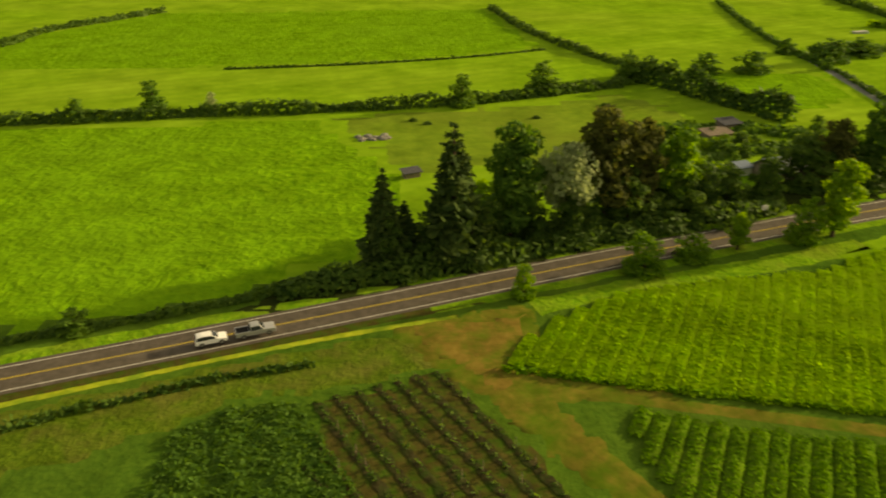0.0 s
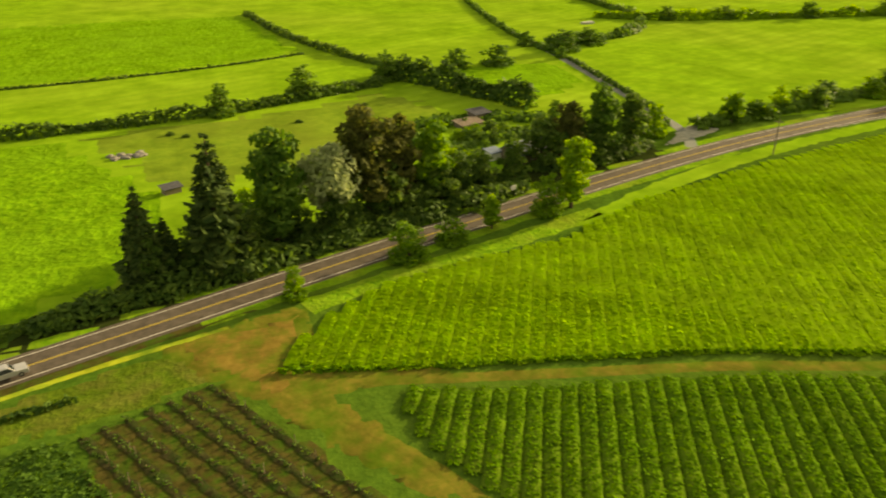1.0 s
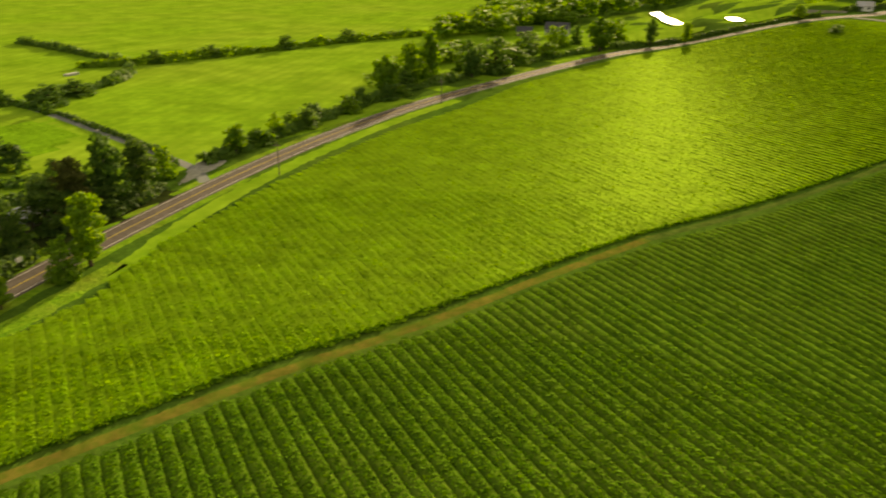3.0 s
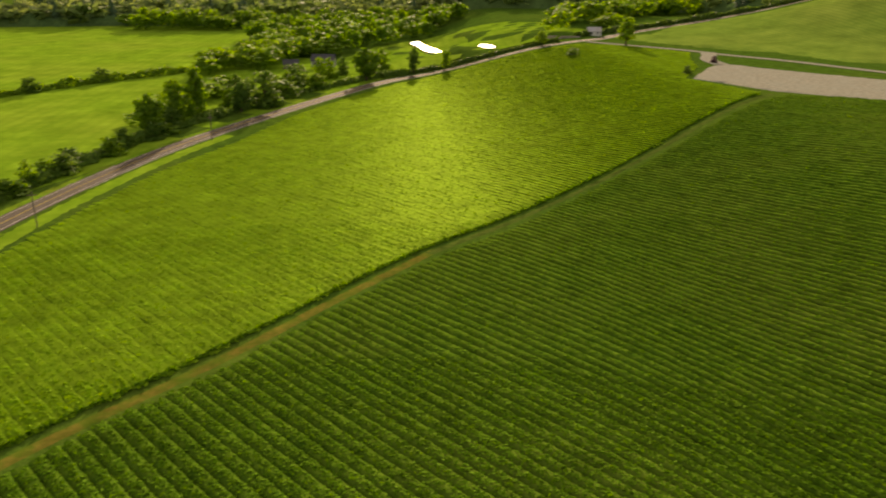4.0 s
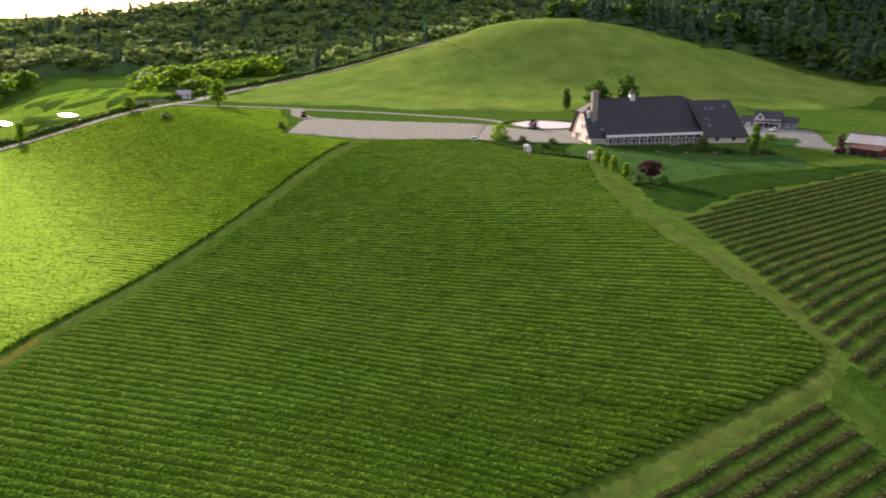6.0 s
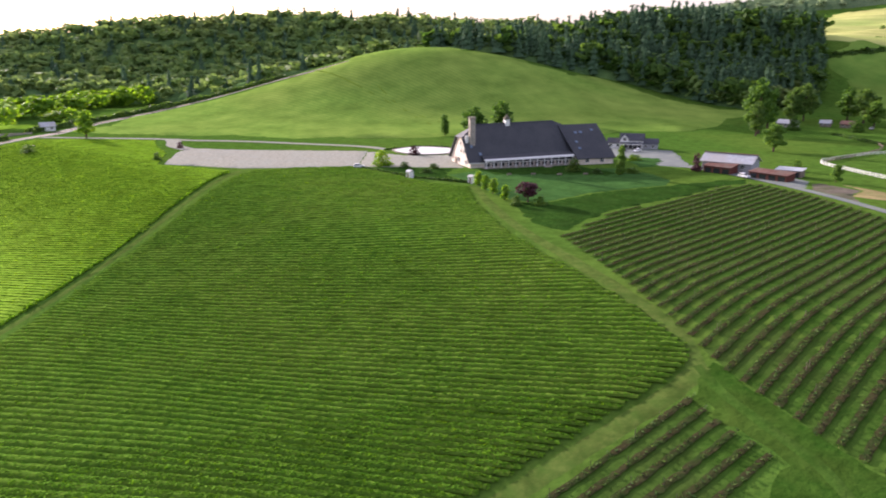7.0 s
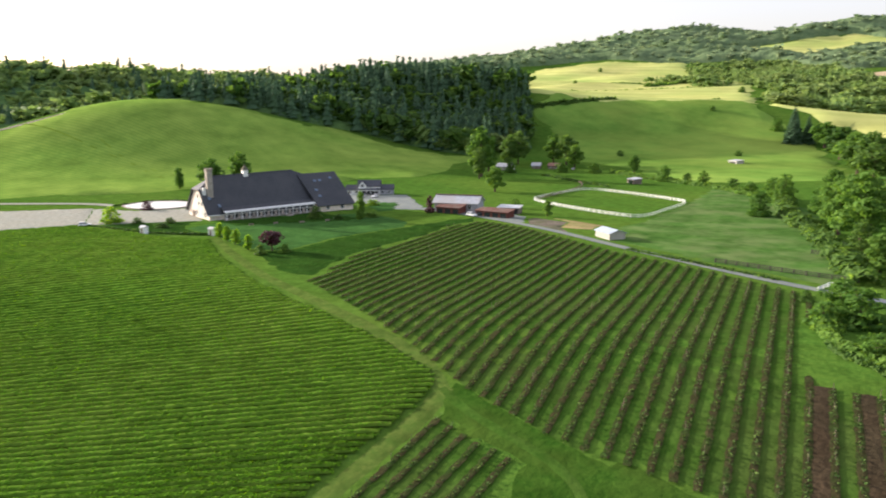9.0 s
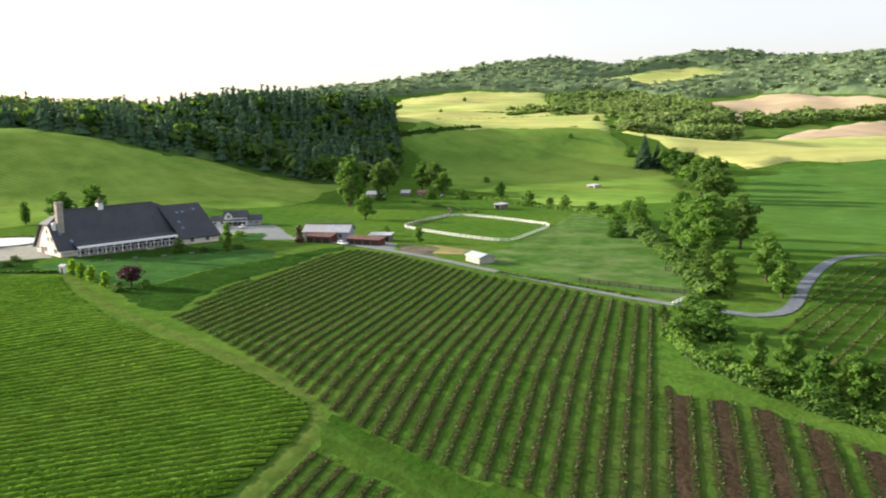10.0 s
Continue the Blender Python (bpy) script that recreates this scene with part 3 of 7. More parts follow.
def drape(name, poly, material, label, category, lift=0.1, step=5.0, wobble=0.0):
    """A sheet laid over the ground inside a polygon."""
    edge = []
    rnd = random.Random(len(poly) * 7 + int(abs(poly[0][0])))
    for (x0, y0), (x1, y1) in zip(poly, poly[1:] + poly[:1]):
        k = max(1, int(math.hypot(x1 - x0, y1 - y0) / step))
        edge += [(x0 + (x1 - x0) * i / k + rnd.uniform(-wobble, wobble), y0 + (y1 - y0) * i / k + rnd.uniform(-wobble, wobble)) for i in range(k)]
    e = np.array(edge)
    gx, gy = np.meshgrid(np.arange(e[:, 0].min() + step / 2, e[:, 0].max(), step), np.arange(e[:, 1].min() + step / 2, e[:, 1].max(), step))
    gx, gy = gx.ravel(), gy.ravel()
    keep = inside(edge, gx, gy)
    pts = [Vector(p) for p in edge] + [Vector(p) for p in zip(gx[keep], gy[keep])]
    n = len(edge)
    vs, _, fs, *_ = geometry.delaunay_2d_cdt(pts, [(i, (i + 1) % n) for i in range(n)], [list(range(n))], 1, 0.01)
    v = np.array([(p.x, p.y) for p in vs])
    rim = {(round(x, 2), round(y, 2)) for x, y in edge}
    sunk = np.array([(round(x, 2), round(y, 2)) in rim for x, y in v.tolist()])
    z = terrain(v[:, 0], v[:, 1]) + np.where(sunk, -0.25 if lift > 0.2 else -0.03, lift)
    me = mesh(name, np.column_stack([v, z]), [list(f) for f in fs], material, True)
    return tagged(new(name, me), label, category, kind="structure")


def along(line, step):
    """Points at even steps on a rounded line."""
    p = np.array(line, float)
    for _ in range(3):
        q = np.empty((2 * len(p), 2))
        q[0::2], q[1::2] = p * 0.75 + np.roll(p, -1, 0) * 0.25, p * 0.25 + np.roll(p, -1, 0) * 0.75
        p = np.vstack([p[:1], q[:-2], p[-1:]])
    d = np.concatenate([[0], np.cumsum(np.hypot(*np.diff(p, axis=0).T))])
    s = np.linspace(0, d[-1], max(2, int(d[-1] / step) + 1))
    return np.column_stack([np.interp(s, d, p[:, 0]), np.interp(s, d, p[:, 1])])


def ribbon_arrays(line, width, lift, step=2.0, offset=0.0, crown=0.0, ragged=0.0):
    p = along(line, step)
    t = np.gradient(p, axis=0)
    t /= np.hypot(t[:, 0], t[:, 1])[:, None]
    nrm = np.column_stack([-t[:, 1], t[:, 0]])
    rnd = np.random.RandomState(int(abs(p[0, 0]) * 10) % 9999)
    cols = []
    for k in np.linspace(-0.5, 0.5, 5):
        w = width * k * (1 + ragged * rnd.uniform(-1, 1, len(p)) * (abs(k) == 0.5)) + offset
        q = p + nrm * w[:, None] if np.ndim(w) else p + nrm * w
        cols.append(np.column_stack([q, terrain(q[:, 0], q[:, 1]) + (-0.02 if ragged and abs(k) == 0.5 else lift) + crown * (0.5 - abs(k))]))
    v = np.stack(cols, 1)
    n = len(p)
    i = np.arange(n * 5).reshape(n, 5)
    f = np.stack([i[:-1, :-1], i[:-1, 1:], i[1:, 1:], i[1:, :-1]], -1).reshape(-1, 4)[:, ::-1]
    return v.reshape(-1, 3), f


def ribbon(name, line, width, material, label, category, lift=0.14, parent=None, **more):
    v, f = ribbon_arrays(line, width, lift, **more)
    me = mesh(name, v, np.ascontiguousarray(f), material, True)
    if parent:
        return part(name, me, material, parent, label)
    return tagged(new(name, me), label, category, kind="structure")


def cards(p, size, aim, rnd, stretch=1.3, plain=False, disorder=0.55):
    """Folded, or plain, leaf sprays at the points p, facing aim with some disorder."""
    n = len(p)
    aim = aim + rnd.normal(0, disorder, (n, 3))
    aim /= np.linalg.norm(aim, axis=1)[:, None]
    u = np.cross(aim, rnd.normal(0, 1, (n, 3)))
    u /= np.linalg.norm(u, axis=1)[:, None]
    w = np.cross(aim, u)
    s = (size * rnd.uniform(0.65, 1.35, n))[:, None]
    l = s * stretch * rnd.uniform(0.7, 1.3, (n, 1))
    fold = aim * s * 0.35
    if plain:
        v = np.stack([p - u * s * 0.7 - w * l * 0.8, p + u * s * 0.35 - w * l * 1.1, p + u * s * 0.75 + w * l * 0.7 - fold, p - u * s * 0.4 + w * l * 1.1], 1)
        return v.reshape(-1, 3), np.arange(4 * n).reshape(n, 4)
    v = np.stack([p - u * s * 0.7 - w * l - fold, p - w * l * 1.15, p + u * s * 0.7 - w * l * 0.8 - fold,
                  p - u * s * 0.6 + w * l * 0.8 - fold, p + w * l * 1.2, p + u * s * 0.5 + w * l - fold], 1)
    i = np.arange(n)[:, None] * 6
    f = np.concatenate([i + np.array([[0, 1, 4, 3]]), i + np.array([[1, 2, 5, 4]])])
    return v.reshape(-1, 3), f


def joined(pieces):
    vs, fs, k = [], [], 0
    for v, f in pieces:
        vs.append(v)
        fs.append(f + k)
        k += len(v)
    return np.concatenate(vs), np.concatenate(fs)


# ---- ground ----
def axis(lo, hi, step, far, grow):
    v = list(np.arange(lo, hi + step, step))
    d = step
    while v[-1] < far:
        d = min(d * grow, 44 if v[-1] < 1900 else 120)
        v.append(v[-1] + d)
    d = step
    while v[0] > -far:
        d = min(d * grow, 44 if v[0] > -2500 else 120)
        v.insert(0, v[0] - d)
    return np.array(v)


gx, gy = axis(-120, 470, 5, 4700, 1.055), axis(-360, 300, 5, 4700, 1.055)
XX, YY = np.meshgrid(gx, gy)
ZZ = terrain(XX, YY)
gi = np.arange(len(gx) * len(gy)).reshape(len(gy), len(gx))
gf = np.stack([gi[:-1, :-1], gi[:-1, 1:], gi[1:, 1:], gi[1:, :-1]], -1).reshape(-1, 4)
tagged(new("ground", mesh("ground", np.stack([XX, YY, ZZ], -1).reshape(-1, 3), gf, M["meadow"], True)), "green rolling farmland of meadow grass", "ground", kind="structure")

FIELDS = [
    ("field_lush", [(-300, 176), (-118, 199), (-35, 207), (-20, 182), (-8, 158), (-4.6, 130), (-18, 116), (-34, 104.5), (-50, 99), (-64, 94.5), (-300, 2)], "lush", "bright green field of tall lush grass", 0.03),
    ("field_pasture", [(-34, 209), (19, 218), (57, 234), (66, 215), (70, 200), (40, 186), (21, 164), (-3, 160), (-9, 159), (-20, 183)], "pasture", "grazed olive-green pasture behind the trees", 0.03),
    ("field_north", [(-300, 196), (-120, 204), (-34, 214), (16, 224), (57, 241), (66, 266), (45, 300), (8, 282), (-36, 271), (-75, 266), (-300, 250)], "hay", "pale green hay field beyond the hedge", 0.03),
    ("field_north_far", [(-300, 255), (-75, 270), (-36, 275), (8, 286), (40, 302), (25, 400), (-140, 395), (-175, 338), (-300, 300)], "lush", "bright grass field between hedges", 0.03),
    ("field_middle", [(70, 270), (130, 258), (131, 330), (145, 420), (30, 420), (48, 312)], "hay", "smooth light green field between ditches", 0.03),
    ("field_small", [(72, 245), (95, 205), (126, 223), (130, 255), (72, 262)], "lush", "small green paddock between hedges", 0.03),
    ("field_east", [(132, 192), (175, 191), (232, 208), (282, 234), (346, 274), (236, 299), (166, 291), (134, 262)], "hay", "smooth yellow-green field beside the road", 0.03),
    ("field_far_east", [(150, 300), (200, 345), (240, 328), (372, 300), (460, 330), (560, 480), (300, 620), (170, 480)], "hay", "wide green field beyond the far hedge", 0.15),
    ("leafy_plot", [(-17.5, 79), (-27, 78.5), (-33, 73), (-34, 58), (-8, 56), (-8, 62)], "meadow", "plot of dark green leafy plants", 0.05),
    ("field_pond", [(362, 188), (430, 178), (462, 160), (488, 132), (510, 98), (560, 84), (610, 120), (640, 200), (590, 250), (530, 250), (470, 242), (390, 215)], "hay", "bright green rough pasture around the ponds", 0.25),
    ("field_hill", [(478, 36), (500, 60), (530, 52), (552, 41), (580, 17), (600, -12), (608, -48), (600, -75), (590, -100), (625, -170), (585, -230), (548, -320), (456, -390), (402, -330), (385, -300), (384, -215), (396, -146), (420, -60), (448, -12)], "hillcrop", "grassy vineyard hill behind the winery", 0.7),
    ("field_brook", [(60, -325), (72, -305), (76, -270), (128, -375), (190, -480), (235, -610), (240, -690), (165, -765), (-200, -760), (-260, -420)], "farcrop", "striped crop field beyond the brook", 0.25),
    ("paddock", [(78, -192), (110, -195), (150, -201), (170, -225), (176, -250), (200, -312), (232, -380), (150, -330), (132, -300), (90, -240), (76, -215)], "graze", "rough grazed paddock by the brook", 0.05),
    ("field_slope", [(250, -395), (330, -430), (440, -462), (475, -500), (530, -530), (560, -600), (640, -720), (580, -870), (430, -740), (300, -640), (200, -480)], "slope", "green hill slope pasture", 1.2),
    ("field_sunlit", [(560, -535), (720, -545), (960, -700), (1300, -1080), (1480, -1450), (1390, -1600), (1220, -1720), (800, -1340), (430, -750)], "sunfield", "yellow-green rolling hill pasture, sunlight in its colour", 1.8),
    ("field_sunlit_brook", [(260, -690), (420, -760), (380, -1090), (340, -1045), (262, -1175), (0, -1200), (0, -850), (165, -770)], "sunfield", "yellow meadow above the brook, sunlight in its colour", 1.8),
    ("field_tan", [(375, -1095), (350, -1255), (304, -1350), (0, -1380), (0, -1210), (262, -1180), (341, -1050)], "tan", "bare tan ploughed field on the hill", 1.8),
    ("field_brown", [(745, -1680), (670, -1810), (563, -1825), (411, -1755), (300, -1700), (340, -1490), (397, -1486), (452, -1368), (502, -1254)], "tan", "bare brown ploughed field far up the hill", 1.8),
]
drape("north_fields", [(-1200, -200), (-300, -14), (-120, 62), (-20, 101), (84, 141), (165, 164), (241, 174), (338, 174), (420, 168), (445, 200), (500, 290), (640, 380), (760, 700), (0, 1500), (-1200, 1200)], M["hay"], "wide green fields beyond the road", "field", 0.015, 30.0)
for name, poly, key, label, up in FIELDS:
    near = max(abs(x) + abs(y) for x, y in poly) < 700
    drape(name, poly, M[key], label, "field", up, 6.0 if near else 18.0, 0.8 if near else 7.0)

BLOCK_A = [(8.5, 86.5), (15, 97), (30, 107.5), (46, 111), (64, 114), (88, 127), (129, 139.5), (188, 152), (231, 154), (285, 162), (338, 161.5), (385, 159), (414, 151), (436, 134), (450, 108), (460, 76), (448, 45), (431, 11), (402, 9), (372, 4), (331, 6), (302, -22), (237, 6.5), (194, 33), (154, 50), (118, 58.6), (92, 64), (69, 71.8), (52, 75.3), (36, 78.6), (24, 81)]
BLOCK_B = [(24, 77), (36, 73), (52, 70), (69, 66.5), (92, 59), (118, 53.5), (154, 44), (194, 26), (237, 0), (301, -29), (303, -50), (299, -72), (266, -84), (252, -87), (238, -98.5), (209, -91), (171, -85), (148, -84), (127, -85.3), (108, -86.2), (95.5, -85.8), (90.5, -84.4), (88.2, -81.2), (86, -74), (83.5, -62.5), (80.5, -50.4), (78.8, -45), (70, -10), (28.4, 55), (25, 61.5), (22, 69)]
VINES_2 = [(160, -94.3), (129, -91.2), (115, -89.3), (106, -88.9), (85, -86), (70, -86.2), (59, -87), (50.5, -89), (45, -91), (10, -98), (-20, -112), (5, -126), (19, -128.5), (34, -130), (45, -126.5), (49, -125.5), (62, -153), (73, -180), (110, -186), (135, -187), (170, -194.5), (190, -198.5), (210, -198), (213, -194), (209, -177), (203.5, -171), (191, -142), (183.5, -123), (172, -109.5)]
VINES_3 = [(82.3, -78.1), (72.3, -78.6), (64.8, -79.7), (60, -71.3), (50, -50), (46, -34), (68, -28), (74.5, -52), (77.8, -63)]
DARK_ROWS = [(-16.5, 79.5), (0.4, 86.4), (18, 58), (0, 46), (-14, 46)]
FLOORS = {}
FLOORS["vineyard_upper"] = drape("vineyard_upper", BLOCK_A, M["under"], "grass floor under the upper vine rows", "vineyard", 0.03, 6.0)
FLOORS["vineyard_lower"] = drape("vineyard_lower", BLOCK_B, M["under"], "grass floor under the lower vine rows", "vineyard", 0.03, 6.0)
FLOORS["vineyard_young"] = drape("vineyard_young", VINES_2, M["alley"], "mown green alleys of the young vineyard", "vineyard", 0.03, 6.0)
FLOORS["vineyard_corner"] = drape("vineyard_corner", VINES_3, M["alley"], "mown alleys of a small vineyard corner", "vineyard", 0.03, 6.0)
FLOORS["vegetable_plot"] = drape("vegetable_plot", DARK_ROWS, M["weedy"], "small weedy brown plot of planted rows", "field", 0.03, 5.0)
FLOORS["vineyard_brook"] = drape("vineyard_brook", [(48, -194), (50, -206), (57, -240), (62, -270), (50, -300), (-60, -310), (-90, -190), (-20, -160), (30, -154), (44, -172)], M["mown"], "striped vineyard beyond the brook", "vineyard", 0.08, 6.0)
drape("headland", [(89, -86.3), (85.5, -80), (82.3, -77.5), (72, -78), (64.3, -79), (59, -71), (49, -50), (45, -33), (15, -45), (-25, -85), (8, -99.5), (45, -92), (59, -88), (70, -87), (85, -87)], M["headland"], "shaggy green grass between the young vine plots", "meadow", 0.042, 4.0, 0.5)
drape("garden_lawn", [(49, 150), (55, 149.5), (62, 151), (69, 153), (70, 160), (64, 167), (56, 163), (50, 156)], M["lush"], "bright green garden grass beside the house", "lawn", 0.07, 3.0, 0.5)
drape("hill_strip", [(430, -760), (405, -1090), (380, -1095), (354, -1256), (400, -1290), (450, -1100), (475, -800)], M["slope"], "green grass strip along the far trees", "field", 1.5, 18.0, 4.0)
drape("winery_lawn", [(243, -103), (222, -101.5), (208.6, -103.3), (203.2, -109.7), (206.8, -118.5), (214.3, -133.1), (218.3, -154), (219.5, -165.5), (228, -173), (244, -176), (264, -172), (276, -120), (268, -100)], M["lawn"], "green garden lawn in front of the winery", "lawn", 0.12, 5.0)
# the ground has no bank here; its shade is in the colour
drape("garden_bank", [(228, -108), (208, -103), (203, -109.7), (206.5, -118.5), (214, -133), (218, -154), (219.3, -165.5), (224, -190), (222.2, -200), (215, -195), (211, -178), (205, -171), (192.5, -142), (185, -123), (173.5, -108.5), (166, -99), (174, -95), (192, -97)], M["bank"], "rough grass bank below the lawn, shade in colour", "bank", 0.1, 3.0, 0.9)
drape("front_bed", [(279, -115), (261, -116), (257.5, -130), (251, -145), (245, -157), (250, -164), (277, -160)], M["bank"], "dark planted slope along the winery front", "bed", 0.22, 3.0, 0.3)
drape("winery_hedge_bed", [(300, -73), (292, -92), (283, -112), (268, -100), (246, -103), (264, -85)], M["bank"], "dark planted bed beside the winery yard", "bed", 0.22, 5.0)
drape("rough_grass", [(-160, 35), (-59, 76), (-20, 91.5), (0, 97.5), (8, 84), (0, 86.6), (-16.5, 80), (-27, 79.5), (-34, 72), (-60, 60), (-160, 15)], M["rough"], "rough olive grass beside the road", "meadow", 0.035, 3.0, 0.6)
drape("worn_grass", [(-9, 97), (4, 101), (15, 103), (14, 93), (9, 87), (30, 80.5), (30, 77.5), (15, 78.5), (21, 66), (26, 56), (22, 56), (14, 66), (6, 78), (0, 85), (-4, 89)], M["track"], "thin worn grass around the field entrance", "earth", 0.042, 1.5, 0.8)
drape("dirt_patch", [(-5, 97.2), (4, 99), (12.4, 99.8), (12, 94), (6.5, 87), (10.5, 82.5), (7, 80), (1.5, 86.6), (-2.6, 90.2)], M["dirt"], "dry trampled earth at the field entrance", "earth", 0.05, 1.2, 0.6)
drape("car_park", [(333, 4), (310, -26), (304, -50), (299.5, -72), (318, -78), (352, -88), (367, -51), (379, -25), (391, -6), (372, 0)], M["gravel"], "pale gravel car park of the winery", "car park", 0.16, 4.0)
drape("winery_yard", [(299.5, -72), (352, -88), (330, -100), (324, -122), (310, -132), (300, -116), (283, -113), (292, -92)], M["gravel"], "pale paved yard beside the winery", "yard", 0.15, 4.0)
drape("barn_yard", [(268, -188), (300, -190), (330, -205), (308, -228), (262, -205), (240, -222), (212, -220), (197, -205), (228, -207), (254, -200)], M["lane"], "grey gravel yard between house and barn", "yard", 0.1, 4.0, 0.5)
drape("bare_paddock", [(211, -219), (190, -222), (183, -210), (170, -202), (197, -206.5)], M["pen"], "bare grey earth pen beside the lane", "pen", 0.1, 4.0, 0.5)
drape("straw_paddock", [(206, -226), (176, -226), (172, -214), (183, -210), (190, -221)], M["strewn"], "yellow straw-covered pen by the riding ring", "pen", 0.12, 4.0, 0.5)

drape("junction_apron", [(112, 157), (116, 161), (122, 167), (128, 171), (137, 171), (134, 165), (124, 160.5)], M["gravel"], "pale gravel apron of the side road", "road", 0.09, 2.0, 0.3)
drape("turning_island", [(281, -186), (291, -200), (284, -205), (276, -202.5), (262, -189), (262, -181)], M["lawn"], "grass island in the turning circle", "lawn", 0.24, 3.0, 0.3)
# dark sheet paints the grove's shade out to the road edge
drape("grove_floor", [(-40, 95.3), (-20, 103.0), (0, 110.8), (31, 123.0), (60, 134.0), (84, 142.6), (110, 151.3), (108, 164), (80, 160), (50, 146), (20, 136), (-8, 126), (-20, 114)], M["shaded_litter"], "grove floor with tree shade in its colour", "woodland floor", 0.06, 4.0, 0.6)

# ---- road, lanes and tracks ----
ROAD = [(-420, -58), (-300, -11), (-120, 60), (-59, 84), (-20, 99.2), (31, 119.5), (84, 139), (127, 153), (165, 162), (205, 169), (241, 171.5), (281, 172), (338, 171), (385, 169), (420, 161), (445, 142), (460, 110), (475, 72), (520, 62), (554, 48), (585, 22), (606, -10), (614, -48), (606, -75), (592, -100), (588, -140)]
ribbon("road_shoulder", [(165, 162), (205, 169), (241, 171.5), (281, 172), (338, 171), (385, 169), (420, 161), (445, 142), (460, 110), (475, 72), (520, 62), (554, 48), (585, 22), (606, -10), (614, -48)], 10.6, M["gravel"], "pale gravel shoulders of the road", "road", 0.035, ragged=0.06)
ribbon("road", ROAD, 7.6, M["asphalt"], "two-lane country road of worn brown asphalt", "road", 0.06)
for off, key, w, label in ((2.95, "paint", 0.13, "white edge line"), (-2.95, "paint", 0.13, "white edge line"), (0.11, "yellow", 0.1, "yellow centre line"), (-0.11, "yellow", 0.1, "yellow centre line")):
    ribbon("road_marking", ROAD, w, M[key], label + " painted on the asphalt", "road marking", 0.085, offset=off)
ribbon("verge_north", ROAD[:14], 3.2, M["verge"], "rank green grass verge of the road", "verge", 0.045, offset=5.3, ragged=0.35)
ribbon("verge_south", ROAD[:6], 2.4, M["weedy"], "brown weedy shoulder of the road", "verge", 0.045, offset=-4.6, ragged=0.25)
ribbon("verge_grass", [(-2, 102), (12, 107), (31, 114.5), (52, 122), (84, 134.2), (127, 148.2)], 3.4, M["verge"], "rank lime-green grass verge of the road", "verge", 0.05, ragged=0.25)
ribbon("verge_field_side", [(14, 102), (31, 109), (52, 115), (76, 123.5)], 6.0, M["verge"], "bright green grass between verge and vines", "verge", 0.04, ragged=0.2)
ribbon("flower_strip", [(-300, -19), (-120, 52), (-59, 77.5), (-20, 93), (2, 99.5)], 1.3, M["straw"], "strip of yellow flowering grass along the road", "verge", 0.055, ragged=0.3, step=1.5)
ribbon("verge_east", [(70, 118), (95, 132.5), (129, 145), (165, 154), (205, 161), (241, 163.5)], 6.0, M["hay"], "yellow-green grass strip between road and vines", "verge", 0.04, ragged=0.2)
ribbon("vineyard_track", [(2, 88), (12, 81.5), (24, 79), (52, 72.6), (69, 69), (92, 61.5), (118, 56), (154, 47)], 2.7, M["track"], "worn yellow grass track between vine blocks", "track", 0.045, ragged=0.12, step=1.5)
ribbon("vineyard_track", [(152, 47.6), (172, 39.8), (194, 29.5), (237, 3.2), (303, -25.6)], 2.6, M["rut"], "grassy track between vine blocks", "track", 0.05, ragged=0.12, step=1.5)
ribbon("side_track", [(8, 82), (15.4, 72.5), (20.8, 64.9), (25.7, 56.7), (40, 30)], 2.6, M["track"], "worn dry grass track beside the rows", "track", 0.045, ragged=0.2, step=1.5)
ribbon("grass_lane_south", [(86, -82.5), (97, -87), (115, -87.8), (141, -87.6), (171, -88.5), (206, -94), (240, -101)], 3.6, M["rut"], "mown grass lane between vineyards", "track", 0.05, ragged=0.1)
ribbon("grass_lane_west", [(87.5, -84), (83.9, -77), (80.3, -63), (76.8, -49), (65, -8)], 4.2, M["rut"], "mown grass lane along the vine rows", "track", 0.055, ragged=0.12)
ribbon("grass_lane_turn", [(88, -83.5), (80, -82), (70, -82.5), (61, -83), (52, -81), (43, -72)], 2.6, M["alley"], "flattened grass lane between young vine plots", "track", 0.06, ragged=0.2)
ribbon("driveway", [(470, 72), (458, 48), (441, 11), (427, -5), (413, -34), (396, -56), (371, -90), (354, -98)], 5.2, M["gravel"], "pale gravel driveway to the winery", "driveway", 0.17)
ribbon("driveway_link", [(436, 3), (420, 1), (404, 2), (384, -6)], 7.5, M["gravel"], "pale gravel entrance of the car park", "driveway", 0.19)
ribbon("farm_lane", [(300, -196), (270, -195), (252, -202), (228, -205), (199, -204.5), (170, -201), (148, -196.2), (110.6, -190.2), (84, -186.6), (66, -187), (54, -188)], 3.6, M["lane"], "narrow grey farm lane along the vineyard", "lane", 0.15)
ribbon("brook_road", [(70, -187.5), (56, -186.8), (51, -193), (51.5, -205), (58, -230), (64, -262), (67, -290), (60, -308), (30, -318), (-60, -330)], 3.6, M["bluelane"], "curving blue-grey asphalt lane over the brook", "lane", 0.18)
ribbon("side_road", [(118, 154), (124, 166), (126, 185), (129, 222), (132, 258), (133, 290), (140, 380)], 3.0, M["lane"], "narrow grey farm track beside a hedge", "lane", 0.05)
ribbon("hill_track", [(523.9, -133.6), (470, -141), (422.9, -148.8)], 2.0, M["pasture"], "faint paler track over the hill", "track", 0.8, ragged=0.2)
ribbon("hill_track", [(590, -100), (498, -132.4), (440, -155)], 2.2, M["pasture"], "faint paler track over the hill", "track", 0.8, ragged=0.2)


